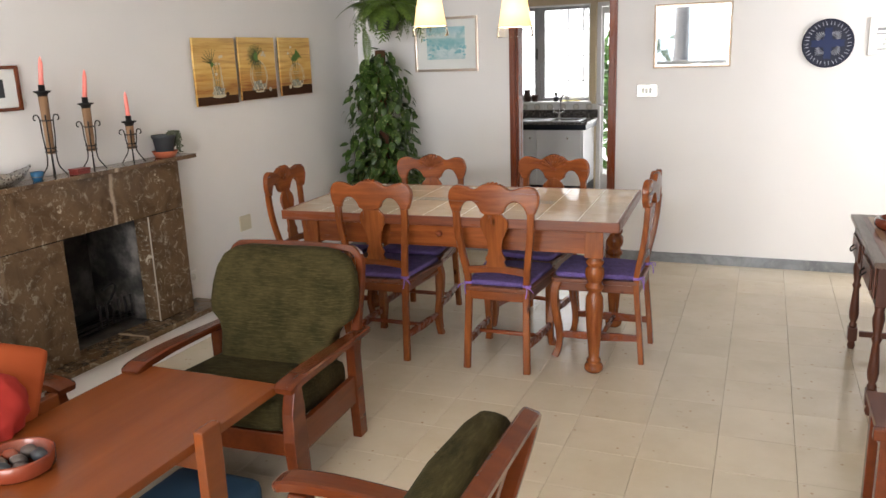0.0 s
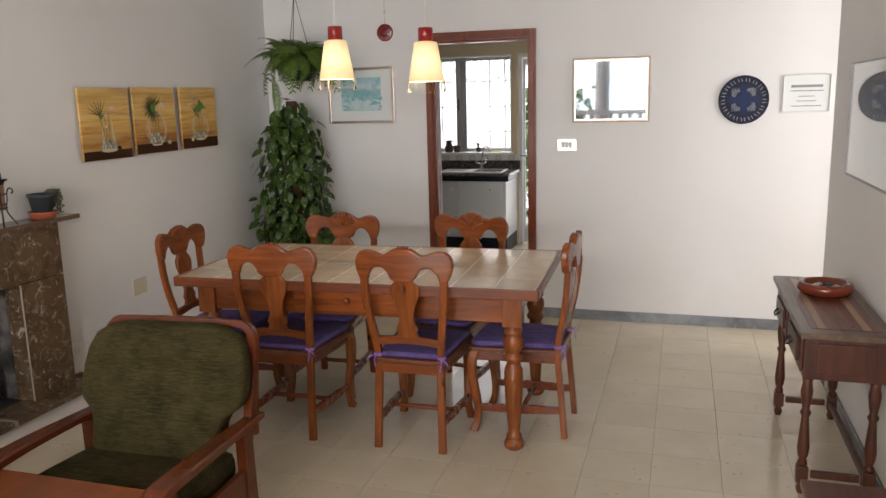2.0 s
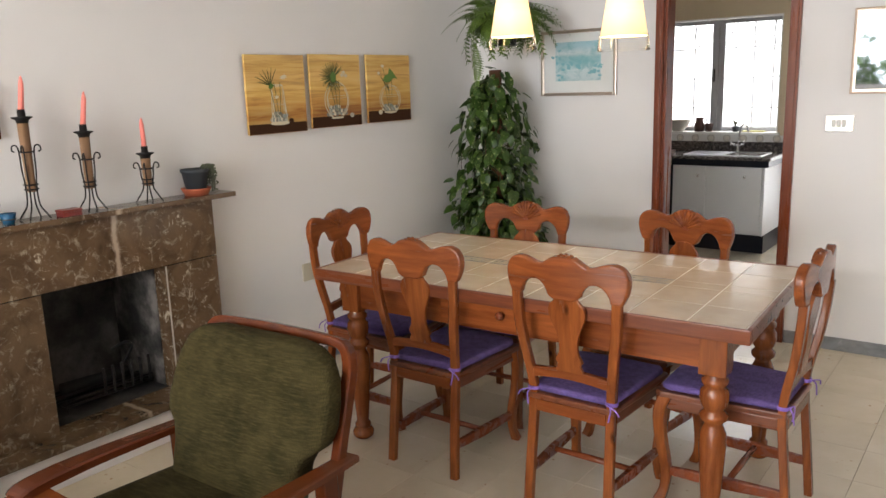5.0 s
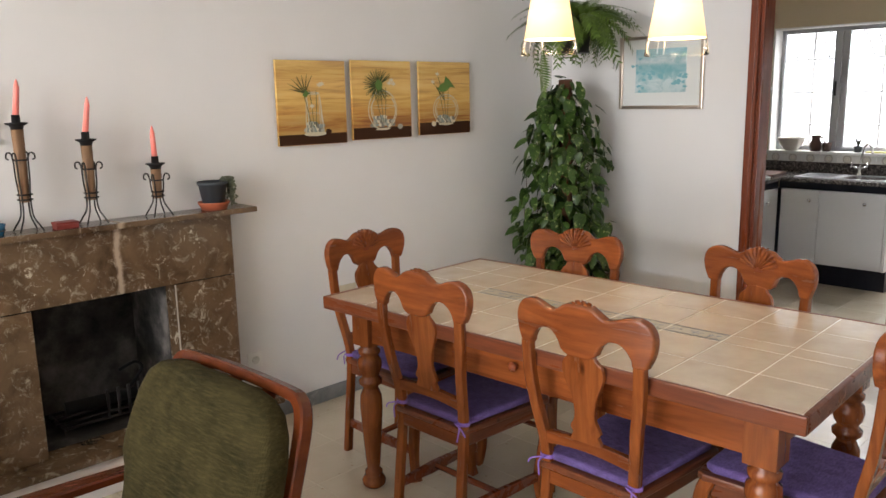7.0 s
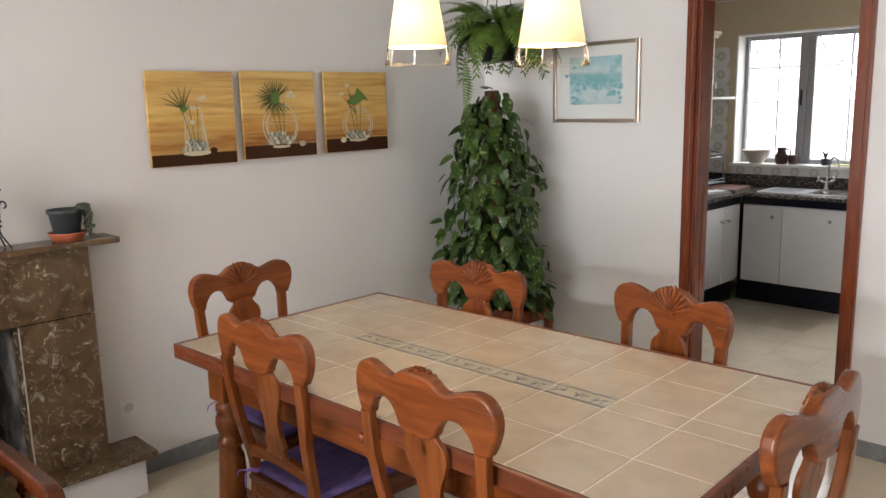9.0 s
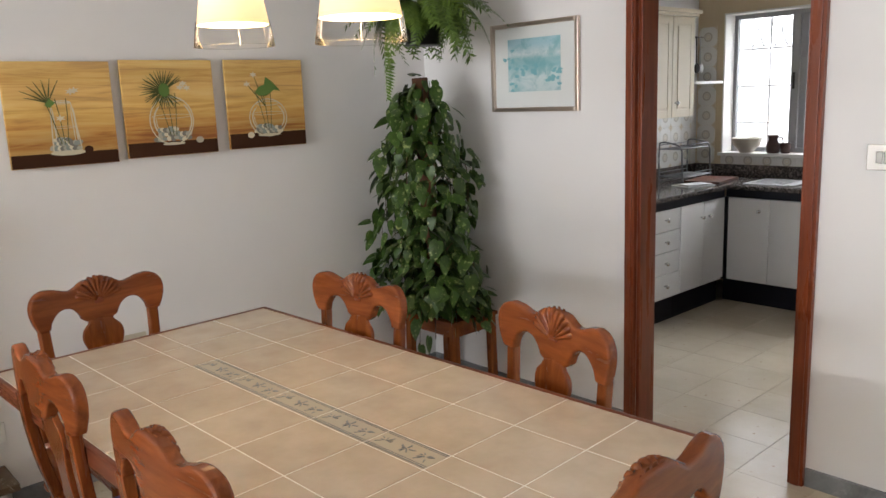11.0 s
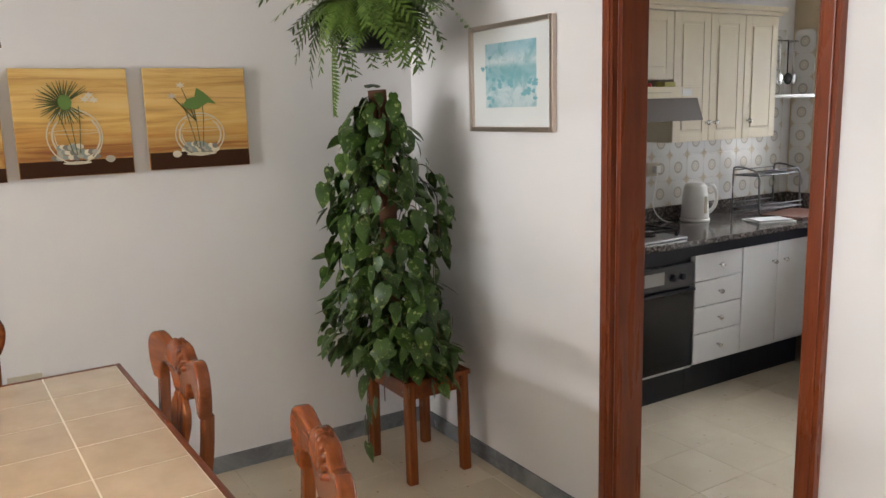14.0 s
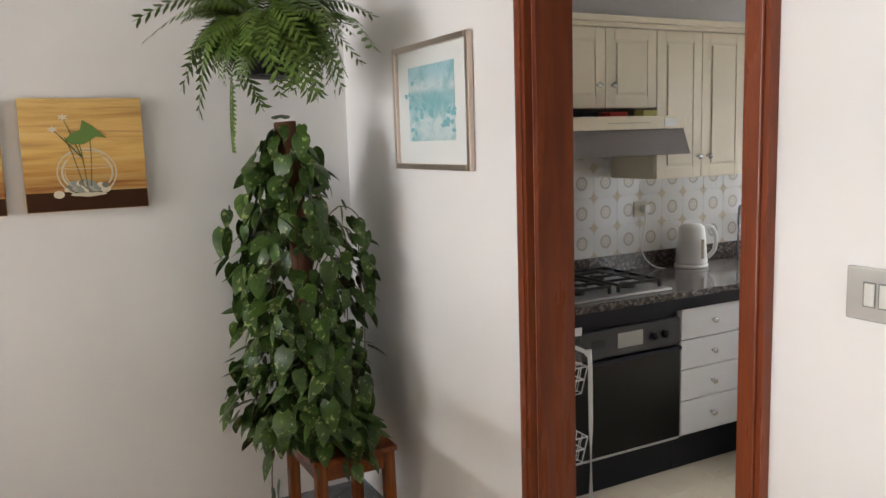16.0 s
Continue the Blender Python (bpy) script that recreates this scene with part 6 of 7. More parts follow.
def stool():
    t = thing("wooden_stool", "honey pine stool with square legs carrying the climbing plant", "stool", (-2.476, 5.47, 0))
    part("seat", B((-0.19, 0.19, -0.16, 0.16, 0.43, 0.45), bev=0.004), M_pineh, t)
    for sx in (-1, 1):
        for sy in (-1, 1):
            bm = bmesh.new()
            tube(bm, [(sx * 0.173, sy * 0.133, 0), (sx * 0.165, sy * 0.13, 0.43)], 1.0, flat=(0.021, 0.021))
            part("leg", bm, M_pine, t)
    part("apron", B((-0.145, 0.145, -0.145, -0.127, 0.37, 0.43), (-0.145, 0.145, 0.127, 0.145, 0.37, 0.43), (-0.18, -0.16, -0.108, 0.108, 0.37, 0.43), (0.16, 0.18, -0.108, 0.108, 0.37, 0.43)), M_pineh, t)


def frond_mesh(L, arch, seed, lw=0.072):
    rnd = random.Random(seed)
    vs, fs = [], []
    n = 19
    P = []
    for i in range(n + 1):
        u = i / n
        P.append(Vector((0.02 * math.sin(3 * u + seed), L * (u * (1 - 0.25 * arch * u)), arch * L * (0.5 * u - 1.05 * u * u))))
    for i in range(n):
        d = (P[i + 1] - P[i]).normalized()
        s = d.cross(Vector((0, 0, 1))).normalized()
        for side in (-1, 1):
            u = (i + 1) / n
            l = 1.15 * lw * (0.35 + 1.3 * math.sin(min(1, u * 1.15) * math.pi * 0.86)) * 0.62
            w = L / n * 0.48
            o = P[i] + d * (0.5 * L / n if side > 0 else 0)
            tip = o + s * side * l + d * l * 0.35 - Vector((0, 0, l * 0.35 + rnd.uniform(0, 0.006)))
            midp = (o + tip) / 2
            b = len(vs)
            vs += [tuple(o - d * w * 0.5), tuple(o + d * w * 0.7), tuple(midp + d * w), tuple(tip), tuple(midp - d * w)]
            fs += [(b, b + 1, b + 2, b + 3, b + 4)]
        b = len(vs)
        vs += [tuple(P[i] - s * 0.0015), tuple(P[i] + s * 0.0015), tuple(P[i + 1] + s * 0.0012), tuple(P[i + 1] - s * 0.0012)]
        fs.append((b, b + 1, b + 2, b + 3))
    me = bpy.data.meshes.new("frond")
    me.from_pydata(vs, [], fs)
    me.materials.append(M_fern)
    return me


def fern():
    cx, cy, cz = -2.385, 5.28, 1.775
    t = thing("hanging_fern", "lush Boston fern in a black hanging pot", "hanging plant", (cx, cy, cz))
    bm = bmesh.new()
    lathe(bm, [(0, 0.0), (0.075, 0.0), (0.085, 0.0), (0.088, 0.006), (0.08, 0.01), (0.095, 0.15), (0.1, 0.155), (0.1, 0.17), (0.09, 0.17), (0.086, 0.15), (0, 0.145)], n=28)
    part("pot", bm, M_blackpot, t, "black plastic hanging pot")
    for a in (0.3, 2.4, 4.5):
        bm = bmesh.new()
        tube(bm, [(0.095 * math.cos(a), 0.095 * math.sin(a), 0.165), (0, 0, 0.6)], 0.0025, 5)
        part("hanger", bm, M_blackpot, t)
    bm = bmesh.new()
    tube(bm, [(0, 0, 0.595), (0.015, 0, 0.62), (0, 0, 0.64), (0, 0, CEIL - cz)], 0.005, 6)
    part("hook", bm, M_red, t, "red hook")
    rnd = random.Random(3)
    ms = [frond_mesh(0.42, 1.0, 1), frond_mesh(0.36, 0.9, 2), frond_mesh(0.46, 1.25, 3), frond_mesh(0.3, 0.6, 4), frond_mesh(0.4, 1.5, 5)]
    for k in range(108):
        a = k * 2.399 + rnd.uniform(-0.2, 0.2)
        pit = (rnd.uniform(-40, 5), rnd.uniform(-12, 30), rnd.uniform(20, 68))[k % 3]
        d = Vector((-math.sin(a), math.cos(a)))
        sc = rnd.uniform(0.5, 0.84) if k % 3 else rnd.uniform(0.42, 0.62)
        reach = 0.37 * sc
        if cx + d.x * reach < XL + 0.05:
            sc *= max(0.45, (cx - XL - 0.05) / (abs(d.x) * 0.4))
        if cy + d.y * reach > YF - 0.03:
            sc *= max(0.45, (YF - cy - 0.03) / (abs(d.y) * 0.4))
        sc = min(sc, 0.95)
        o = new("frond", ms[rnd.randrange(5)])
        o.parent = t
        o.matrix_basis = Matrix.Translation((0.07 * d.x, 0.07 * d.y, 0.158)) @ Matrix.Rotation(a, 4, "Z") @ Matrix.Rotation(radians(pit), 4, "X") @ Matrix.Rotation(rnd.uniform(-0.5, 0.5), 4, "Y") @ Matrix.Scale(sc, 4)
    o = new("frond", frond_mesh(0.27, 0.1, 9, 0.045))
    o.parent = t
    o.matrix_basis = Matrix.Translation((-0.14, -0.11, 0.02)) @ Matrix.Rotation(radians(170), 4, "Z") @ Matrix.Rotation(radians(-84), 4, "X")


stool()
pothos()
fern()


# ---- kitchen ----
def knob(p, parent, axis="x", label="chrome knob"):
    bm = bmesh.new()
    m = Matrix.Translation(p) @ (Matrix.Rotation(radians(90), 4, "Y") if axis == "x" else Matrix.Rotation(radians(90), 4, "X"))
    lathe(bm, [(0, 0), (0.006, 0), (0.005, 0.012), (0.013, 0.016), (0.015, 0.023), (0.01, 0.03), (0, 0.031)], n=14, m=m)
    return part("knob", bm, M_chrome, parent, label)


CF, CT = -2.31, 0.853


def kitchen_units():
    # run along the west wall
    def unit(y0, y1, label):
        t = thing("base_cabinet", label, "cabinet", (XL, (y0 + y1) / 2, 0), 0, "white kitchen base cabinets")
        w = (y1 - y0) / 2 - 0.001
        part("body", B((0.005, CF - XL - 0.02, -w, w, 0.165, 0.765)), M_white, t)
        part("plinth", B((0.005, CF - XL - 0.05, -w, w, 0, 0.163)), M_black, t, "black plinth")
        return t, (y0 + y1) / 2
    X = CF - XL
    t, c = unit(7.05, 7.43, "white base cabinet with four drawers and chrome knobs")
    zs = [(0.626, 0.77), (0.487, 0.621), (0.34, 0.482), (0.183, 0.335)]
    for a, b in zs:
        d = part("drawer_front", B((X - 0.018, X, 7.054 - c, 7.426 - c, a, b), bev=0.003), M_white, t)
        knob((X, 7.245 - c, (a + b) / 2), d)
    t, c = unit(7.432, 8.02, "white base cabinet with two doors and chrome knobs")
    for a, b, k in ((7.435, 7.73, 7.69), (7.734, 8.015, 7.79)):
        d = part("door", B((X - 0.018, X, a - c, b - c, 0.183, 0.77), bev=0.003), M_white, t)
        knob((X, k - c, 0.66), d)
    t, c = unit(6.0, 6.50, "white base cabinet beside the oven")
    part("door", B((X - 0.018, X, 6.004 - c, 6.496 - c, 0.183, 0.77), bev=0.003), M_white, t)
    # oven
    t = thing("oven", "black built-in oven with a dark glass door and control knobs", "oven", (XL, 6.735, 0))
    part("body", B((0.005, X - 0.025, -0.31, 0.31, 0.165, 0.765)), M_black, t)
    part("plinth", B((0.005, X - 0.05, -0.31, 0.31, 0, 0.163)), M_black, t)
    part("control_panel", B((X - 0.024, X, -0.305, 0.308, 0.612, 0.735), bev=0.004), M_ovenpanel, t, "dark control panel")
    part("trim_strip", B((X - 0.022, X - 0.004, -0.305, 0.308, 0.166, 0.176)), M_steel, t)
    d = part("door", B((X - 0.024, X + 0.004, -0.305, 0.308, 0.18, 0.595), bev=0.004), M_ovenglass, t, "dark glass oven door")
    part("handle", B((X + 0.004, X + 0.02, -0.3, 0.303, 0.59, 0.606), bev=0.003), M_black, d)
    part("display", B((X, X + 0.002, -0.05, 0.09, 0.645, 0.71)), M_label, t, "pale paper label")
    part("display", B((X, X + 0.002, -0.19, -0.12, 0.66, 0.695)), M_dark, t)
    for y in (0.15, 0.215):
        bm = bmesh.new()
        lathe(bm, [(0, 0), (0.019, 0), (0.016, 0.018), (0, 0.019)], n=16, m=Matrix.Translation((X, y, 0.672)) @ Matrix.Rotation(radians(90), 4, "Y"))
        part("knob", bm, M_black, t)
    # sink run along the north wall
    FY = 8.03
    t = thing("sink_cabinet", "white double-door sink cabinet with a black plinth", "cabinet", (-1.91, YK, 0), 0, "white kitchen base cabinets")
    y = FY - YK
    part("body", B((-0.43, 0.41, y + 0.02, -0.004, 0.165, 0.765)), M_white, t)
    part("side_panel", B((0.411, 0.43, y, -0.004, 0.165, 0.82)), M_white, t)
    part("plinth", B((-0.43, 0.43, y + 0.05, -0.004, 0, 0.163)), M_black, t, "black plinth")
    for a, b, k in ((-0.38, -0.082, -0.147), (-0.078, 0.405, 0.266)):
        d = part("door", B((a, b, y, y + 0.018, 0.172, 0.762), bev=0.003), M_white, t)
        knob((k, y, 0.68), d, "y")
    part("corner_post", B((-0.43, -0.384, y - 0.002, y + 0.018, 0.165, 0.765)), M_black, t)
    # worktop in one piece round the corner
    w = thing("worktop", "polished grey granite worktop on a black rail", "worktop")
    part("slab", B((XL + 0.003, CF + 0.02, 6.0, YK - 0.003, 0.823, CT), (CF + 0.02, -1.435, FY - 0.02, YK - 0.003, 0.823, CT), bev=0.003), M_granite, w)
    part("rail", B((XL + 0.003, CF + 0.006, 6.0, 8.0, 0.767, 0.822), (CF + 0.006, -1.452, FY - 0.006, YK - 0.003, 0.767, 0.822)), M_black, w, "black rail under the worktop")
    part("upstand", B((XL + 0.002, XL + 0.02, 6.0, YK - 0.003, CT + 0.001, 0.94), (XL + 0.02, -1.44, YK - 0.02, YK - 0.002, CT + 0.001, 0.94), bev=0.002), M_granite, w, "granite upstand")
    # sink and tap
    s = thing("sink", "inset stainless steel sink with a drainer", "sink", (-1.90, 8.29, CT))
    part("drainer", B((-0.33, -0.02, -0.18, 0.18, 0.001, 0.006), bev=0.002), M_steel, s)
    bm = B((0.0, 0.36, -0.18, -0.16, 0.001, 0.006), (0.0, 0.36, 0.16, 0.18, 0.001, 0.006), (0.34, 0.36, -0.16, 0.16, 0.001, 0.006), (-0.02, 0.02, -0.16, 0.16, 0.001, 0.006))
    part("bowl_rim", bm, M_steel, s)
    for k in range(7):
        part("rib", B((-0.3, -0.05, -0.14 + k * 0.045, -0.135 + k * 0.045, 0.006, 0.009)), M_steel, s)
    p = thing("mixer_tap", "chrome mixer tap with cross handles and a high swan neck", "tap", (-1.85, 8.49, CT))
    bm = bmesh.new()
    lathe(bm, [(0, 0), (0.026, 0), (0.022, 0.012), (0.014, 0.03), (0.014, 0.07), (0, 0.07)], n=16)
    part("base", bm, M_chrome, p)
    bm = bmesh.new()
    tube(bm, smooth_pts([(0, 0, 0.06), (0.01, 0, 0.16), (0.03, -0.02, 0.235), (0.07, -0.06, 0.26), (0.11, -0.1, 0.235), (0.12, -0.11, 0.19)]), 0.009, 8)
    part("spout", bm, M_chrome, p)
    for sx in (-1, 1):
        bm = bmesh.new()
        tube(bm, [(0, 0, 0.05), (sx * 0.05, -0.01, 0.075)], 0.01, 8)
        c = Vector((sx * 0.058, -0.012, 0.08))
        tube(bm, [c + Vector((0, -0.025, -0.012)), c + Vector((0, 0.025, 0.012))], 0.006, 6)
        tube(bm, [c + Vector((0, -0.012, 0.025)), c + Vector((0, 0.012, -0.025))], 0.006, 6)
        part("handle", bm, M_chrome, p)
    # hob
    h = thing("gas_hob", "stainless gas hob with black iron pan supports", "hob", (-2.6, 6.735, CT))
    part("tray", B((-0.23, 0.25, -0.29, 0.3, 0.001, 0.012), bev=0.003), M_steel, h)
    for bx in (-0.11, 0.11):
        for by in (-0.14, 0.15):
            bm = bmesh.new()
            lathe(bm, [(0, 0.012), (0.045, 0.012), (0.045, 0.02), (0.03, 0.022), (0.03, 0.03), (0, 0.03)], (bx, by, 0), 18)
            part("burner", bm, M_iron, h)
    for by in (-0.14, 0.15):
        bm = B((-0.206, 0.206, by - 0.126, by - 0.114, 0.039, 0.051), (-0.206, 0.206, by + 0.114, by + 0.126, 0.039, 0.051),
               (-0.206, -0.194, by - 0.114, by + 0.114, 0.039, 0.051), (0.194, 0.206, by - 0.114, by + 0.114, 0.039, 0.051))
        g = part("pan_support", bm, M_iron, h, "black iron pan support")
        for bx in (-0.11, 0.0, 0.11):
            part("bar", B((bx - 0.006, bx + 0.006, by - 0.113, by + 0.113, 0.041, 0.053), bev=0.002), M_iron, g)
        part("bar", B((-0.193, 0.193, by - 0.006, by + 0.006, 0.0535, 0.0585), bev=0.002), M_iron, g)
        for sx in (-0.2, 0.2):
            for yy in (-0.12, 0.12):
                part("foot", B((sx - 0.006, sx + 0.006, by + yy - 0.006, by + yy + 0.006, 0.0125, 0.0385)), M_iron, g)
    # wall cupboards
    UF = -2.55

    def wallcab(y0, y1, z0, z1, n, knobs, label):
        t = thing("wall_cabinet", label, "cabinet", (XL, (y0 + y1) / 2, z0), 0, "cream wall cabinets")
        w, hh = (y1 - y0), z1 - z0
        x = UF - XL
        part("body", B((0.003, x - 0.02, -w / 2 + 0.001, w / 2 - 0.001, 0, hh)), M_cream, t)
        for i in range(n):
            a, b = -w / 2 + i * w / n + 0.002, -w / 2 + (i + 1) * w / n - 0.002
            d = part("door", B((x - 0.019, x - 0.004, a, b, 0.002, hh - 0.002), bev=0.002), M_cream, t, "cream door with a raised arched panel")
            m = 0.052
            bm = bmesh.new()
            for s in ((x - 0.004, x, a, a + m, 0.002, hh - 0.002), (x - 0.004, x, b - m, b, 0.002, hh - 0.002), (x - 0.004, x, a + m, b - m, 0.002, m), (x - 0.004, x, a + m, b - m, hh - m, hh - 0.002)):
                span(bm, *s, 0.0015)
            part("rail_and_stile", bm, M_cream, d)
            part("raised_panel", B((x - 0.004, x + 0.003, a + m + 0.012, b - m - 0.012, m + 0.012, hh - m - 0.012), bev=0.0035), M_cream, d)
            knob((x, knobs[i] - (y0 + y1) / 2, 0.1), d)
        return t
    wallcab(7.122, 7.69, 1.337, 2.02, 2, (7.38, 7.445), "tall cream wall cabinet with two raised-panel doors")
    wallcab(7.692, 7.98, 1.337, 2.02, 1, (7.73,), "tall cream wall cabinet with one raised-panel door")
    wallcab(6.52, 7.12, 1.67, 2.02, 2, (6.775, 6.855), "short cream wall cabinet above the cooker hood")
    wallcab(5.96, 6.518, 1.337, 2.02, 2, (6.2, 6.26), "cream wall cabinet beside the cooker hood")
    c = thing("cornice", "cream moulded cornice along the wall cabinets", "cornice")
    part("moulding", B((XL + 0.003, UF + 0.02, 5.96, 8.0, 2.021, 2.04), (XL + 0.003, UF + 0.035, 5.96, 8.015, 2.041, 2.068), bev=0.004), M_cream, c)
    # hood
    h = thing("cooker_hood", "cream cooker hood with a slanting grey smoke visor", "cooker hood", (XL, 6.845, 1.457))
    hx = -2.42 - XL
    part("body", B((0.005, hx, -0.33, 0.33, 0.115, 0.172), bev=0.003), M_cream, h)
    bm = bmesh.new()
    vs = [bm.verts.new(p) for p in ((0.06, -0.31, 0.0), (hx + 0.02, -0.33, 0.0), (hx - 0.01, -0.325, 0.114), (0.01, -0.325, 0.114), (0.06, 0.31, 0.0), (hx + 0.02, 0.34, 0.0), (hx - 0.01, 0.325, 0.114), (0.01, 0.325, 0.114))]
    for f in ((0, 1, 2, 3), (4, 7, 6, 5), (0, 4, 5, 1), (1, 5, 6, 2), (2, 6, 7, 3), (3, 7, 4, 0)):
        bm.faces.new([vs[i] for i in f])
    part("visor", bm, M_hood, h, "grey slanting visor")
    part("button_plate", B((hx, hx + 0.002, 0.2, 0.27, 0.125, 0.16)), M_plastic, h)
    part("slot", B((hx, hx + 0.001, -0.12, 0.12, 0.14, 0.145)), M_ivory, h)
    b = thing("packet", "flat red packet lying on the cooker hood", "packet", (-2.50, 6.82, 1.6295))
    part("body", B((-0.04, 0.04, -0.05, 0.05, 0, 0.02), bev=0.004), M_redfab, b)
    b = thing("packet", "small yellow packet lying on the cooker hood", "packet", (-2.48, 6.99, 1.6295))
    part("body", B((-0.03, 0.03, -0.04, 0.04, 0, 0.025), bev=0.004), M_yellow, b)
    # kettle
    k = thing("kettle", "white electric jug kettle on its base", "kettle", (-2.766, 7.57, CT), 60)
    bm = bmesh.new()
    lathe(bm, [(0, 0), (0.085, 0), (0.088, 0.012), (0, 0.014)], n=28)
    part("base", bm, M_plastic, k)
    bm = bmesh.new()
    lathe(bm, [(0, 0.015), (0.08, 0.015), (0.082, 0.03), (0.073, 0.14), (0.066, 0.205), (0.05, 0.222), (0, 0.226)], n=28)
    part("jug", bm, M_plastic, k, "white plastic jug")
    bm = bmesh.new()
    tube(bm, smooth_pts([(0.06, 0, 0.2), (0.1, 0, 0.205), (0.125, 0, 0.16), (0.12, 0, 0.09), (0.085, 0, 0.045)]), [0.012] * 16 + [0.01], 8)
    part("handle", bm, M_plastic, k)
    part("water_gauge", B((0.03, 0.045, -0.077, -0.07, 0.05, 0.15)), M_ivory, k)
    s = thing("wall_socket", "double socket with a plug in the tiled splashback", "socket", (XL + 0.009, 7.31, 1.168))
    part("plate", B((0, 0.009, -0.045, 0.045, -0.04, 0.04), bev=0.003), M_ivory, s)
    part("plug", B((0.009, 0.04, 0.0, 0.035, -0.02, 0.02), bev=0.004), M_plastic, s)
    bm = bmesh.new()
    tube(bm, smooth_pts([(0.03, 0.018, -0.02), (0.03, 0.0, -0.12), (0.04, -0.02, -0.22), (0.05, 0.05, -0.30), (0.09, 0.15, -0.322), (0.12, 0.2, -0.322)]), 0.0035, 6)
    part("cord", bm, M_plastic, s)
    # dish rack
    d = thing("dish_rack", "two-tier dull grey steel dish rack on the granite worktop", "dish rack", (-2.73, 8.19, CT))
    bm = bmesh.new()
    for y in (-0.2, 0.2):
        tube(bm, smooth_pts([(-0.1, y, 0.004), (-0.1, y, 0.24), (-0.08, y, 0.29), (0.04, y, 0.275), (0.085, y, 0.24), (0.09, y, 0.15), (0.1, y, 0.004)]), 0.006, 6)
    tube(bm, [(-0.1, -0.2, 0.006), (-0.1, 0.2, 0.006)], 0.004, 6)
    part("frame", bm, M_rack, d)
    for z, x1 in ((0.035, 0.11), (0.24, 0.075)):
        bm = bmesh.new()
        for i in range(13):
            y = -0.2 + i * 0.4 / 12
            tube(bm, [(-0.1, y, z), (x1, y, z)], 0.0032, 4)
        for x in (-0.1, x1):
            tube(bm, [(x, -0.2, z), (x, 0.2, z)], 0.004, 6)
            tube(bm, [(x, -0.2, z + 0.03), (x, 0.2, z + 0.03)], 0.004, 6)
        part("tray", bm, M_rack, d)
    b = thing("chopping_board", "dark brown wooden board lying on the worktop", "chopping board", (-2.5, 8.17, CT + 0.001), 8)
    part("board", B((-0.13, 0.13, -0.2, 0.2, 0, 0.018), bev=0.005), M_console, b)
    b = thing("folded_papers", "folded newspaper lying on the worktop", "paper", (-2.47, 7.86, CT + 0.001), -20)
    part("sheet", B((-0.09, 0.09, -0.12, 0.12, 0, 0.006), bev=0.002), M_paper, b)
    part("folded_sheet", B((-0.05, 0.085, -0.115, 0.1, 0.0065, 0.016), bev=0.003), M_newsprint, b)
    # open shelf with utensil rail
    s = thing("corner_shelf", "white corner shelf with hanging utensils above it", "shelf", (XL, 8.29, 1.56))
    part("shelf", B((0.012, 0.24, -0.25, 0.27, 0, 0.02), bev=0.003), M_plastic, s)
    r = thing("utensil_rail", "chrome rail with hanging ladles and skimmers", "utensil rail", (XL + 0.08, 8.29, 1.915))
    bm = bmesh.new()
    tube(bm, [(-0.07, -0.22, 0), (0, -0.22, 0), (0, 0.24, 0), (-0.07, 0.24, 0)], 0.005, 6)
    part("rail", bm, M_chrome, r)
    for i, y in enumerate((-0.17, -0.1, -0.03, 0.05, 0.13, 0.19)):
        bm = bmesh.new()
        tube(bm, [(0.006, y, 0.006), (0.01, y, -0.02), (0.012, y, -0.2)], [0.003, 0.005, 0.004], 6)
        bmesh.ops.create_uvsphere(bm, u_segments=14, v_segments=8, radius=1, matrix=Matrix.Translation((0.018, y, -0.235)) @ Matrix.Diagonal((0.014, 0.032 if i % 2 else 0.04, 0.038, 1)))
        part("utensil", bm, (M_chrome, M_iron, M_steel)[i % 3], r)
    # window sill things
    zs = WZ0
    b = thing("fruit_bowl", "wide cream ceramic bowl on the window sill", "bowl", (-2.48, 8.655, zs))
    bm = bmesh.new()
    lathe(bm, [(0, 0), (0.05, 0), (0.06, 0.015), (0.1, 0.06), (0.112, 0.1), (0.115, 0.112), (0.105, 0.112), (0.095, 0.06), (0.05, 0.02), (0, 0.016)], n=32)
    part("bowl", bm, M_bowl, b)
    b = thing("clay_jug", "dark brown clay jug with a pinched waist on the window sill", "jug", (-2.27, 8.65, zs))
    bm = bmesh.new()
    lathe(bm, [(0, 0), (0.042, 0), (0.05, 0.03), (0.048, 0.07), (0.033, 0.095), (0.035, 0.12), (0.042, 0.135), (0.036, 0.135), (0.028, 0.1), (0, 0.09)], n=24)
    part("body", bm, M_claydk, b)
    bm = bmesh.new()
    tube(bm, smooth_pts([(0.036, 0, 0.12), (0.07, 0, 0.11), (0.07, 0, 0.06), (0.047, 0, 0.04)]), 0.006, 6)
    part("handle", bm, M_claydk, b)
    b = thing("small_plant_pot", "small dark pot with a spiky herb on the window sill", "potted plant", (-2.18, 8.66, zs))
    bm = bmesh.new()
    lathe(bm, [(0, 0), (0.03, 0), (0.042, 0.075), (0.036, 0.075), (0.03, 0.06), (0, 0.06)], n=18)
    part("pot", bm, M_claydk, b)
    b = thing("small_plant_pot", "small green herb in a pot on the window sill", "potted plant", (-1.93, 8.66, zs))
    bm = bmesh.new()
    lathe(bm, [(0, 0), (0.025, 0), (0.033, 0.05), (0.028, 0.05), (0.024, 0.04), (0, 0.04)], n=18)
    part("pot", bm, M_pot, b)
    rnd = random.Random(8)
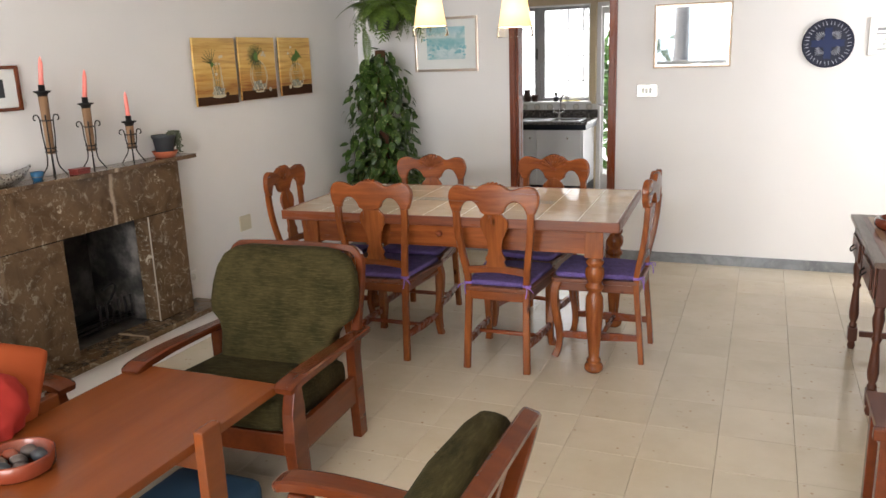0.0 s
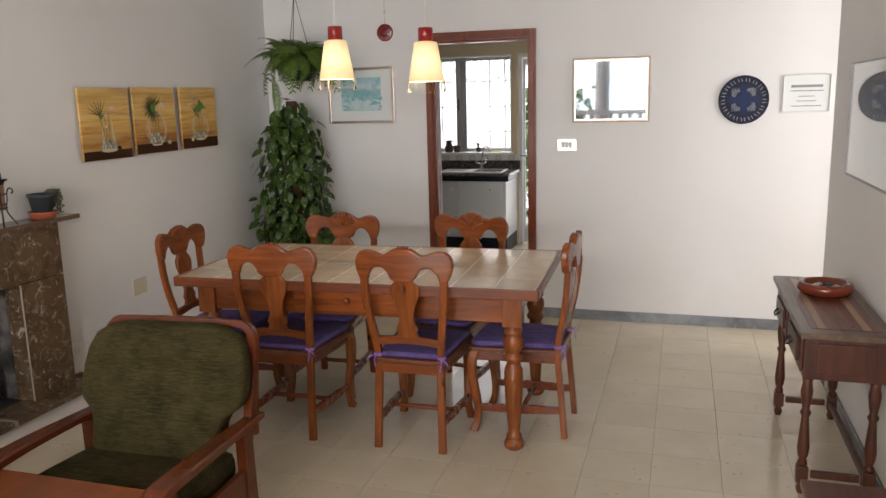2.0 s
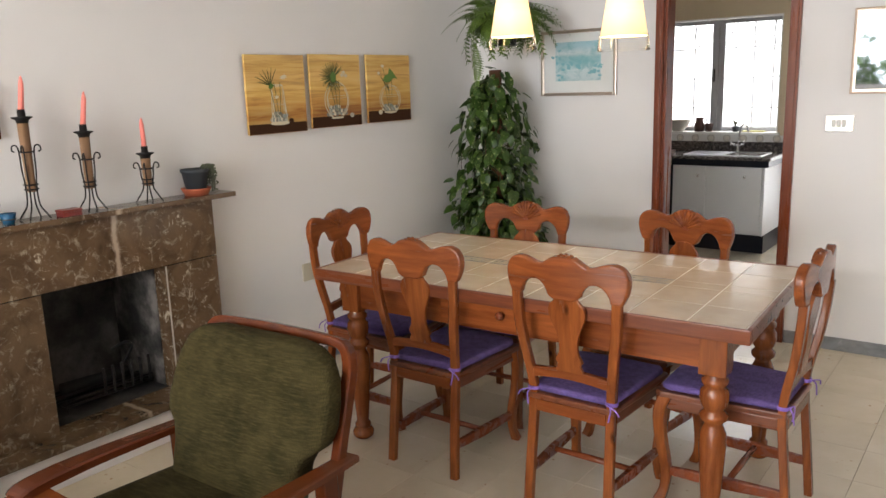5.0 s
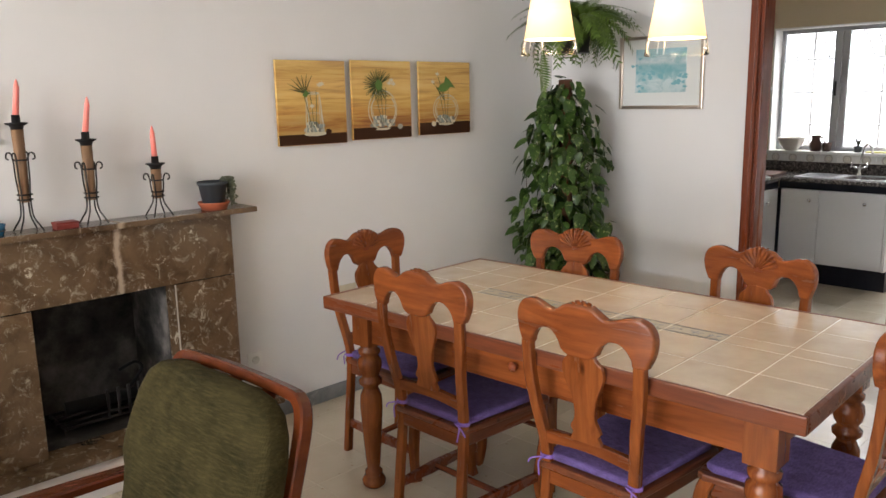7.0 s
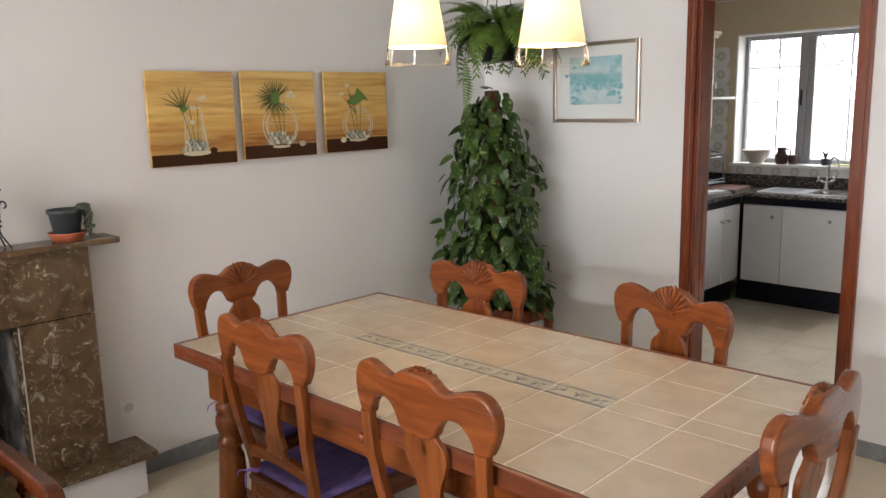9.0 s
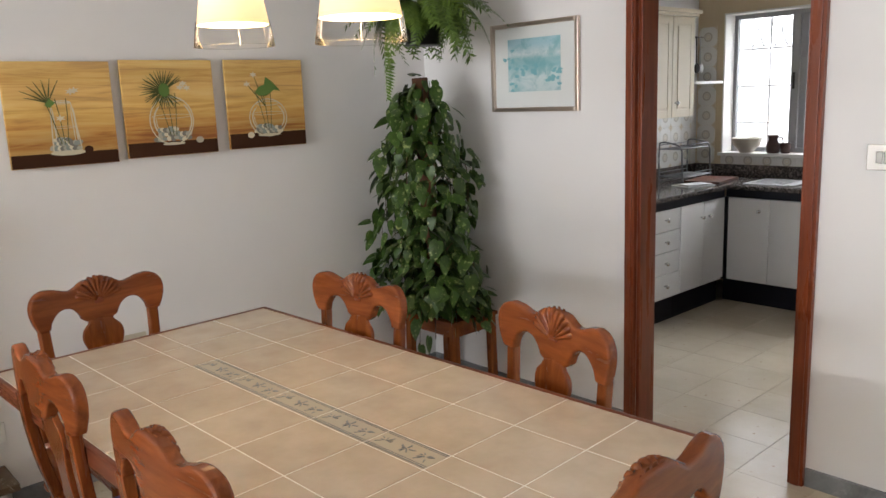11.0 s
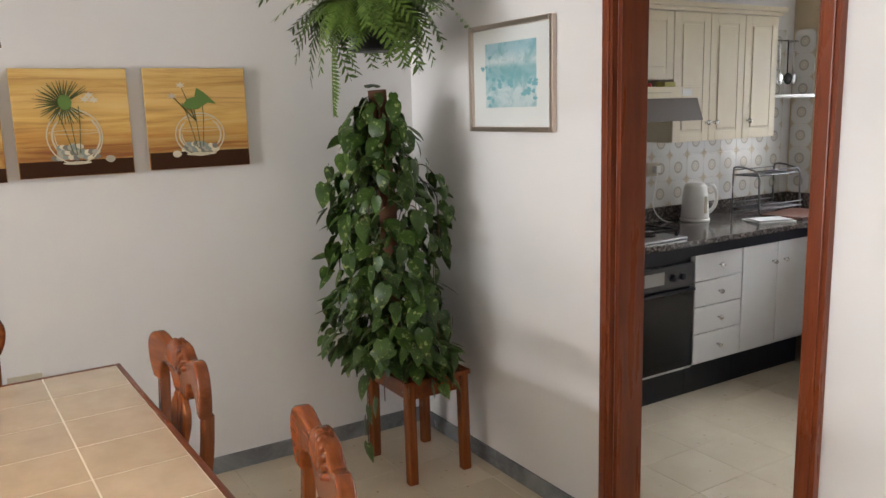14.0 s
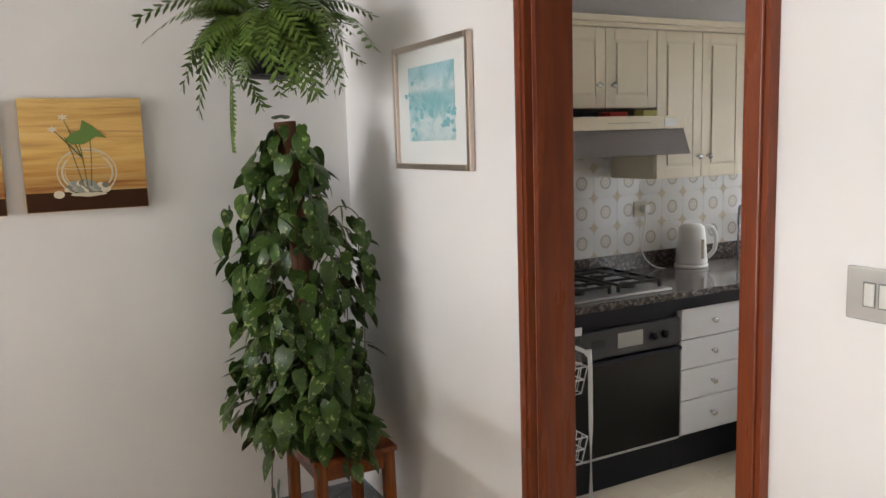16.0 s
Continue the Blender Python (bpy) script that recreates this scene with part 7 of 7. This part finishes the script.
    for k in range(12):
        bm = bmesh.new()
        a, r = rnd.uniform(0, 6.28), rnd.uniform(0.01, 0.05)
        tube(bm, smooth_pts([(0, 0, 0.04), (r * 0.5 * math.cos(a), r * 0.5 * math.sin(a), 0.09), (r * math.cos(a), r * math.sin(a), rnd.uniform(0.09, 0.14))], 3), [0.003, 0.004, 0.004, 0.003, 0.003, 0.002, 0.001], 4)
        part("sprig", bm, M_succ, b)
    b = thing("sponge_tray", "flat yellow-green tray on the window sill", "tray", (-1.76, 8.65, zs))
    part("tray", B((-0.1, 0.1, -0.035, 0.035, 0, 0.012), bev=0.004), M_yellow, b)
    # trolley just inside the doorway
    t = thing("vegetable_trolley", "white wire vegetable trolley on black castors", "trolley", (-2.06, 6.09, 0))
    for y in (-0.13, 0.13):
        bm = bmesh.new()
        tube(bm, smooth_pts([(0.15, y, 0.05), (0.15, y, 0.74), (0.13, y, 0.78), (0.1, y, 0.79), (-0.1, y, 0.79), (-0.14, y, 0.77), (-0.15, y, 0.74), (-0.15, y, 0.05)], 3), 0.008, 8)
        part("frame", bm, M_plastic, t)
        for x in (-0.15, 0.15):
            bm = bmesh.new()
            lathe(bm, [(0, -0.01), (0.022, -0.01), (0.024, 0), (0.022, 0.01), (0, 0.01)], n=16, m=Matrix.Translation((x, y, 0.0245)) @ Matrix.Rotation(radians(90), 4, "X"))
            box(bm, (x, y, 0.045), (0.014, 0.026, 0.03), 0.002)
            part("castor", bm, M_dark, t, "black castor")
    for z in (0.12, 0.38, 0.64):
        bm = bmesh.new()
        tube(bm, [(0.14, 0.125, z + 0.1), (-0.14, 0.125, z + 0.1), (-0.14, -0.125, z + 0.1), (0.14, -0.125, z + 0.1), (0.14, 0.125, z + 0.1)], 0.003, 4)
        g = part("basket", bm, M_plastic, t, "white wire basket")
        bm = bmesh.new()
        tube(bm, [(0.128, 0.117, z + 0.05), (-0.128, 0.117, z + 0.05), (-0.128, -0.117, z + 0.05), (0.128, -0.117, z + 0.05), (0.128, 0.117, z + 0.05)], 0.003, 4)
        part("wire", bm, M_plastic, g)
        for i in range(8):
            q = -0.125 + i * 0.25 / 7
            bm = bmesh.new()
            tube(bm, [(-0.14, q * 1.0, z + 0.1), (-0.12, q * 0.9, z), (0.12, q * 0.9, z), (0.14, q, z + 0.1)], 0.002, 4)
            part("wire", bm, M_plastic, g)
        for i in range(10):
            q = -0.14 + i * 0.28 / 9
            bm = bmesh.new()
            tube(bm, [(q, -0.125, z + 0.1), (q * 0.9, -0.11, z), (q * 0.9, 0.11, z), (q, 0.125, z + 0.1)], 0.002, 4)
            part("wire", bm, M_plastic, g)
    b = thing("folded_cloth", "blue and white checked cloth draped over the trolley basket", "cloth", (-2.015, 5.99, 0.48))
    part("cloth", B((-0.05, 0.05, -0.012, 0.012, 0, 0.26), bev=0.008), M_check, b)


M_ovenpanel = mat("anthracite_panel", (0.03, 0.03, 0.032), 0.35)
M_ovenglass = mat("dark_oven_glass", (0.005, 0.005, 0.006), 0.12)
bsdf(M_ovenglass).inputs["Specular IOR Level"].default_value = 0.2
M_label = mat("pale_label", (0.35, 0.34, 0.31), 0.6)
M_yellow = mat("yellow_plastic", (0.5, 0.45, 0.12), 0.5)
M_newsprint = mat("newsprint", (0.45, 0.45, 0.44), 0.8)
M_bowl = mat("cream_ceramic", (0.55, 0.5, 0.42), 0.35)
M_claydk = mat("dark_clay", (0.07, 0.03, 0.02), 0.5)
M_check = mat("checked_cloth", (0.3, 0.34, 0.42), 0.9)
_ck = node(M_check, "ShaderNodeTexChecker", Scale=60.0)
_ck.inputs["Color1"].default_value, _ck.inputs["Color2"].default_value = (0.55, 0.58, 0.62, 1), (0.05, 0.08, 0.2, 1)
link(M_check, coords(M_check), _ck.inputs["Vector"])
link(M_check, _ck.outputs[0], bsdf(M_check).inputs["Base Color"])
kitchen_units()


# ---- outside ----
def tree(at, h, r, name, label, palm=False):
    t = thing(name, label, "tree", at)
    bm = bmesh.new()
    pts = [(0, 0, 0), (0.05, 0, h * 0.4), (0.02, 0.03, h)]
    tube(bm, smooth_pts(pts), [r * (1.15 - 0.35 * i / 8) for i in range(9)], 12)
    part("trunk", bm, M_bark, t)
    rnd = random.Random(6)
    for k in range(34):
        a, q = rnd.uniform(0, 6.28), rnd.uniform(0.1, 1.0)
        o = new("frond", FR_OUT)
        o.parent = t
        o.matrix_basis = Matrix.Translation((0, 0, h)) @ Matrix.Rotation(a, 4, "Z") @ Matrix.Rotation(radians(rnd.uniform(-50, 60)), 4, "X") @ Matrix.Scale(rnd.uniform(2.5, 4.5), 4)


M_bark = wood("palm_bark", (0.6, 0.56, 0.53), (0.8, 0.77, 0.74), 0.9, 2, knots=False)
FR_OUT = frond_mesh(0.42, 1.0, 12)
tree((-1.58, -7.2, -0.13), 5.2, 0.17, "palm_tree", "tall palm tree standing beyond the terrace")


def bushes(at, sx, sz, n, label, size=0.09):
    t = thing("bush", label, "shrub", at)
    bm = bmesh.new()
    for k in range(5):
        tube(bm, [(0, 0, 0), ((k - 2) * 0.15 * sx, 0.05, sz * 0.7)], [0.02, 0.008], 5)
    part("stems", bm, M_stem, t)
    me0 = leaf_mesh("leaf", size, size * 0.7, 0.3, M_leaf)
    rnd = random.Random(int(abs(at[0]) * 10))
    vs, fs = [], []
    for k in range(n):
        m = Matrix.Translation((rnd.gauss(0, sx * 0.4), rnd.gauss(0, 0.15), abs(rnd.gauss(sz * 0.55, sz * 0.25)))) @ Euler((rnd.uniform(-1.5, 0.5), rnd.uniform(-1, 1), rnd.uniform(0, 6.28))).to_matrix().to_4x4()
        b = len(vs)
        vs += [tuple(m @ v.co) for v in me0.vertices]
        fs += [tuple(b + i for i in p.vertices) for p in me0.polygons]
    me = bpy.data.meshes.new("foliage")
    me.from_pydata(vs, [], fs)
    me.materials.append(M_bush)
    o = new("foliage", me)
    o.parent = t
    tagged(o, kind="stuff")


M_bush = leafmat("sunlit_shrub_leaf", (0.06, 0.15, 0.02), (0.14, 0.3, 0.05))
bushes((-2.75, -9.3, -0.13), 0.9, 2.0, 500, "leafy shrub beyond the terrace", 0.2)
bushes((1.4, -9.4, -0.13), 1.0, 1.2, 500, "spreading shrub beyond the terrace", 0.2)
bushes((-1.63, 10.6, -0.13), 0.22, 1.95, 420, "bright green shrub in the yard behind the kitchen", 0.13)


def balustrade():
    t = thing("balustrade", "pale terrace balustrade with turned balusters", "balustrade", (-0.5, -5.6, 0.08))
    part("handrail", B((-4, 4, -0.08, 0.08, 1.15, 1.24), bev=0.01), M_kwall2, t)
    part("base_rail", B((-4, 4, -0.09, 0.09, -0.21, 0.3)), M_kwall2, t)
    me = None
    for i in range(40):
        if me is None:
            bm = bmesh.new()
            lathe(bm, [(0, 0.3), (0.05, 0.3), (0.035, 0.38), (0.07, 0.55), (0.06, 0.7), (0.03, 0.95), (0.05, 1.1), (0.05, 1.15), (0, 1.15)], n=12)
            me = finish("baluster", bm, M_kwall2)
        o = new("baluster", me)
        o.parent = t
        o.location = (-3.9 + i * 0.2, 0, 0)


M_kwall2 = plaster("terrace_stone", (0.5, 0.48, 0.44))
balustrade()


# ---- floor tiles ----
def pieces():
    def tile_mesh(w, d):
        bm = bmesh.new()
        vs = [bm.verts.new(p) for p in ((-w, -d, -0.009), (w, -d, -0.009), (w, d, -0.009), (-w, d, -0.009))]
        e = 0.0012
        ws = [bm.verts.new(p) for p in ((-w + e, -d + e, 0), (w - e, -d + e, 0), (w - e, d - e, 0), (-w + e, d - e, 0))]
        us = [bm.verts.new(p) for p in ((-w, -d, -0.0012), (w, -d, -0.0012), (w, d, -0.0012), (-w, d, -0.0012))]
        for i in range(4):
            j = (i + 1) % 4
            bm.faces.new((vs[i], vs[j], us[j], us[i]))
            bm.faces.new((us[i], us[j], ws[j], ws[i]))
        bm.faces.new(ws)
        return finish("floor_tile", bm, M_floor)
    p, q = 0.293, 0.30
    me = tile_mesh(p / 2 - 0.0005, q / 2 - 0.0005)
    rest_v, rest_f = [], []
    x0, y0 = 0.475 - 12 * p, 2.65 - 24 * q
    n = 0
    for i in range(21):
        for j in range(46):
            x, y = x0 + (i + 0.5) * p, y0 + (j + 0.5) * q
            if x < XL - 0.1 or x > 2.6 or y < YB - 0.1 or y > YK + 0.1:
                continue
            near = n < 298 and ((-2.4 < x < 1.1 and 1.7 < y < 5.8) or (-2.4 < x < -0.9 and 5.8 <= y < 8.2))
            if near:
                o = new("floor_tile", me)
                o.parent = FLOOR
                o.location = (x, y, 0)
                n += 1
            else:
                b = len(rest_v)
                rest_v += [(v.co.x + x, v.co.y + y, v.co.z) for v in me.vertices]
                rest_f += [tuple(b + k for k in f.vertices) for f in me.polygons]
    m2 = bpy.data.meshes.new("tile_field")
    m2.from_pydata(rest_v, [], rest_f)
    m2.materials.append(M_floor)
    o = new("tile_field", m2)
    o.parent = FLOOR
    tagged(o, kind="stuff")
    # kitchen wall tiles
    s = 0.15
    bm = bmesh.new()
    box(bm, (0, 0, 0), (0.008, s - 0.001, s - 0.001), 0.0008)
    wt = finish("wall_tile", bm, M_ktile)
    bm = bmesh.new()
    box(bm, (0, 0, 0), (s - 0.001, 0.008, s - 0.001), 0.0008)
    wt2 = finish("wall_tile", bm, M_ktile)
    W, N = bpy.data.objects["wall_west"], bpy.data.objects["wall_kitchen_north"]
    for j in range(17):
        for i in range(7):
            y, z = 6.17 + (j + 0.5) * s - 0.06, 0.941 + (i + 0.5) * s
            if y > YK - 0.08 or (i > 2 and y < 8.05):
                if not (i <= 3 and 6.5 < y < 7.2):
                    continue
            o = new("wall_tile", wt)
            o.parent = W
            o.location = (XL + 0.0045, y, z)
    bm = bmesh.new()
    box(bm, (0, 0, 0), (s - 0.001, 0.008, 0.062), 0.0008)
    cut = finish("wall_tile", bm, M_ktile)
    for j in range(8):
        o = new("wall_tile", cut)
        o.parent = N
        o.location = (WX0 + (j + 0.5) * s, YK - 0.0045, 0.972)
    for j in range(3):
        for i in range(7):
            x, z = XL + 0.09 + j * s, 0.941 + (i + 0.5) * s
            if x + s / 2 > WX0 - 0.0 and z + s / 2 > WZ0 - 0.02:
                continue
            o = new("wall_tile", wt2)
            o.parent = N
            o.location = (x, YK - 0.0045, z)


pieces()
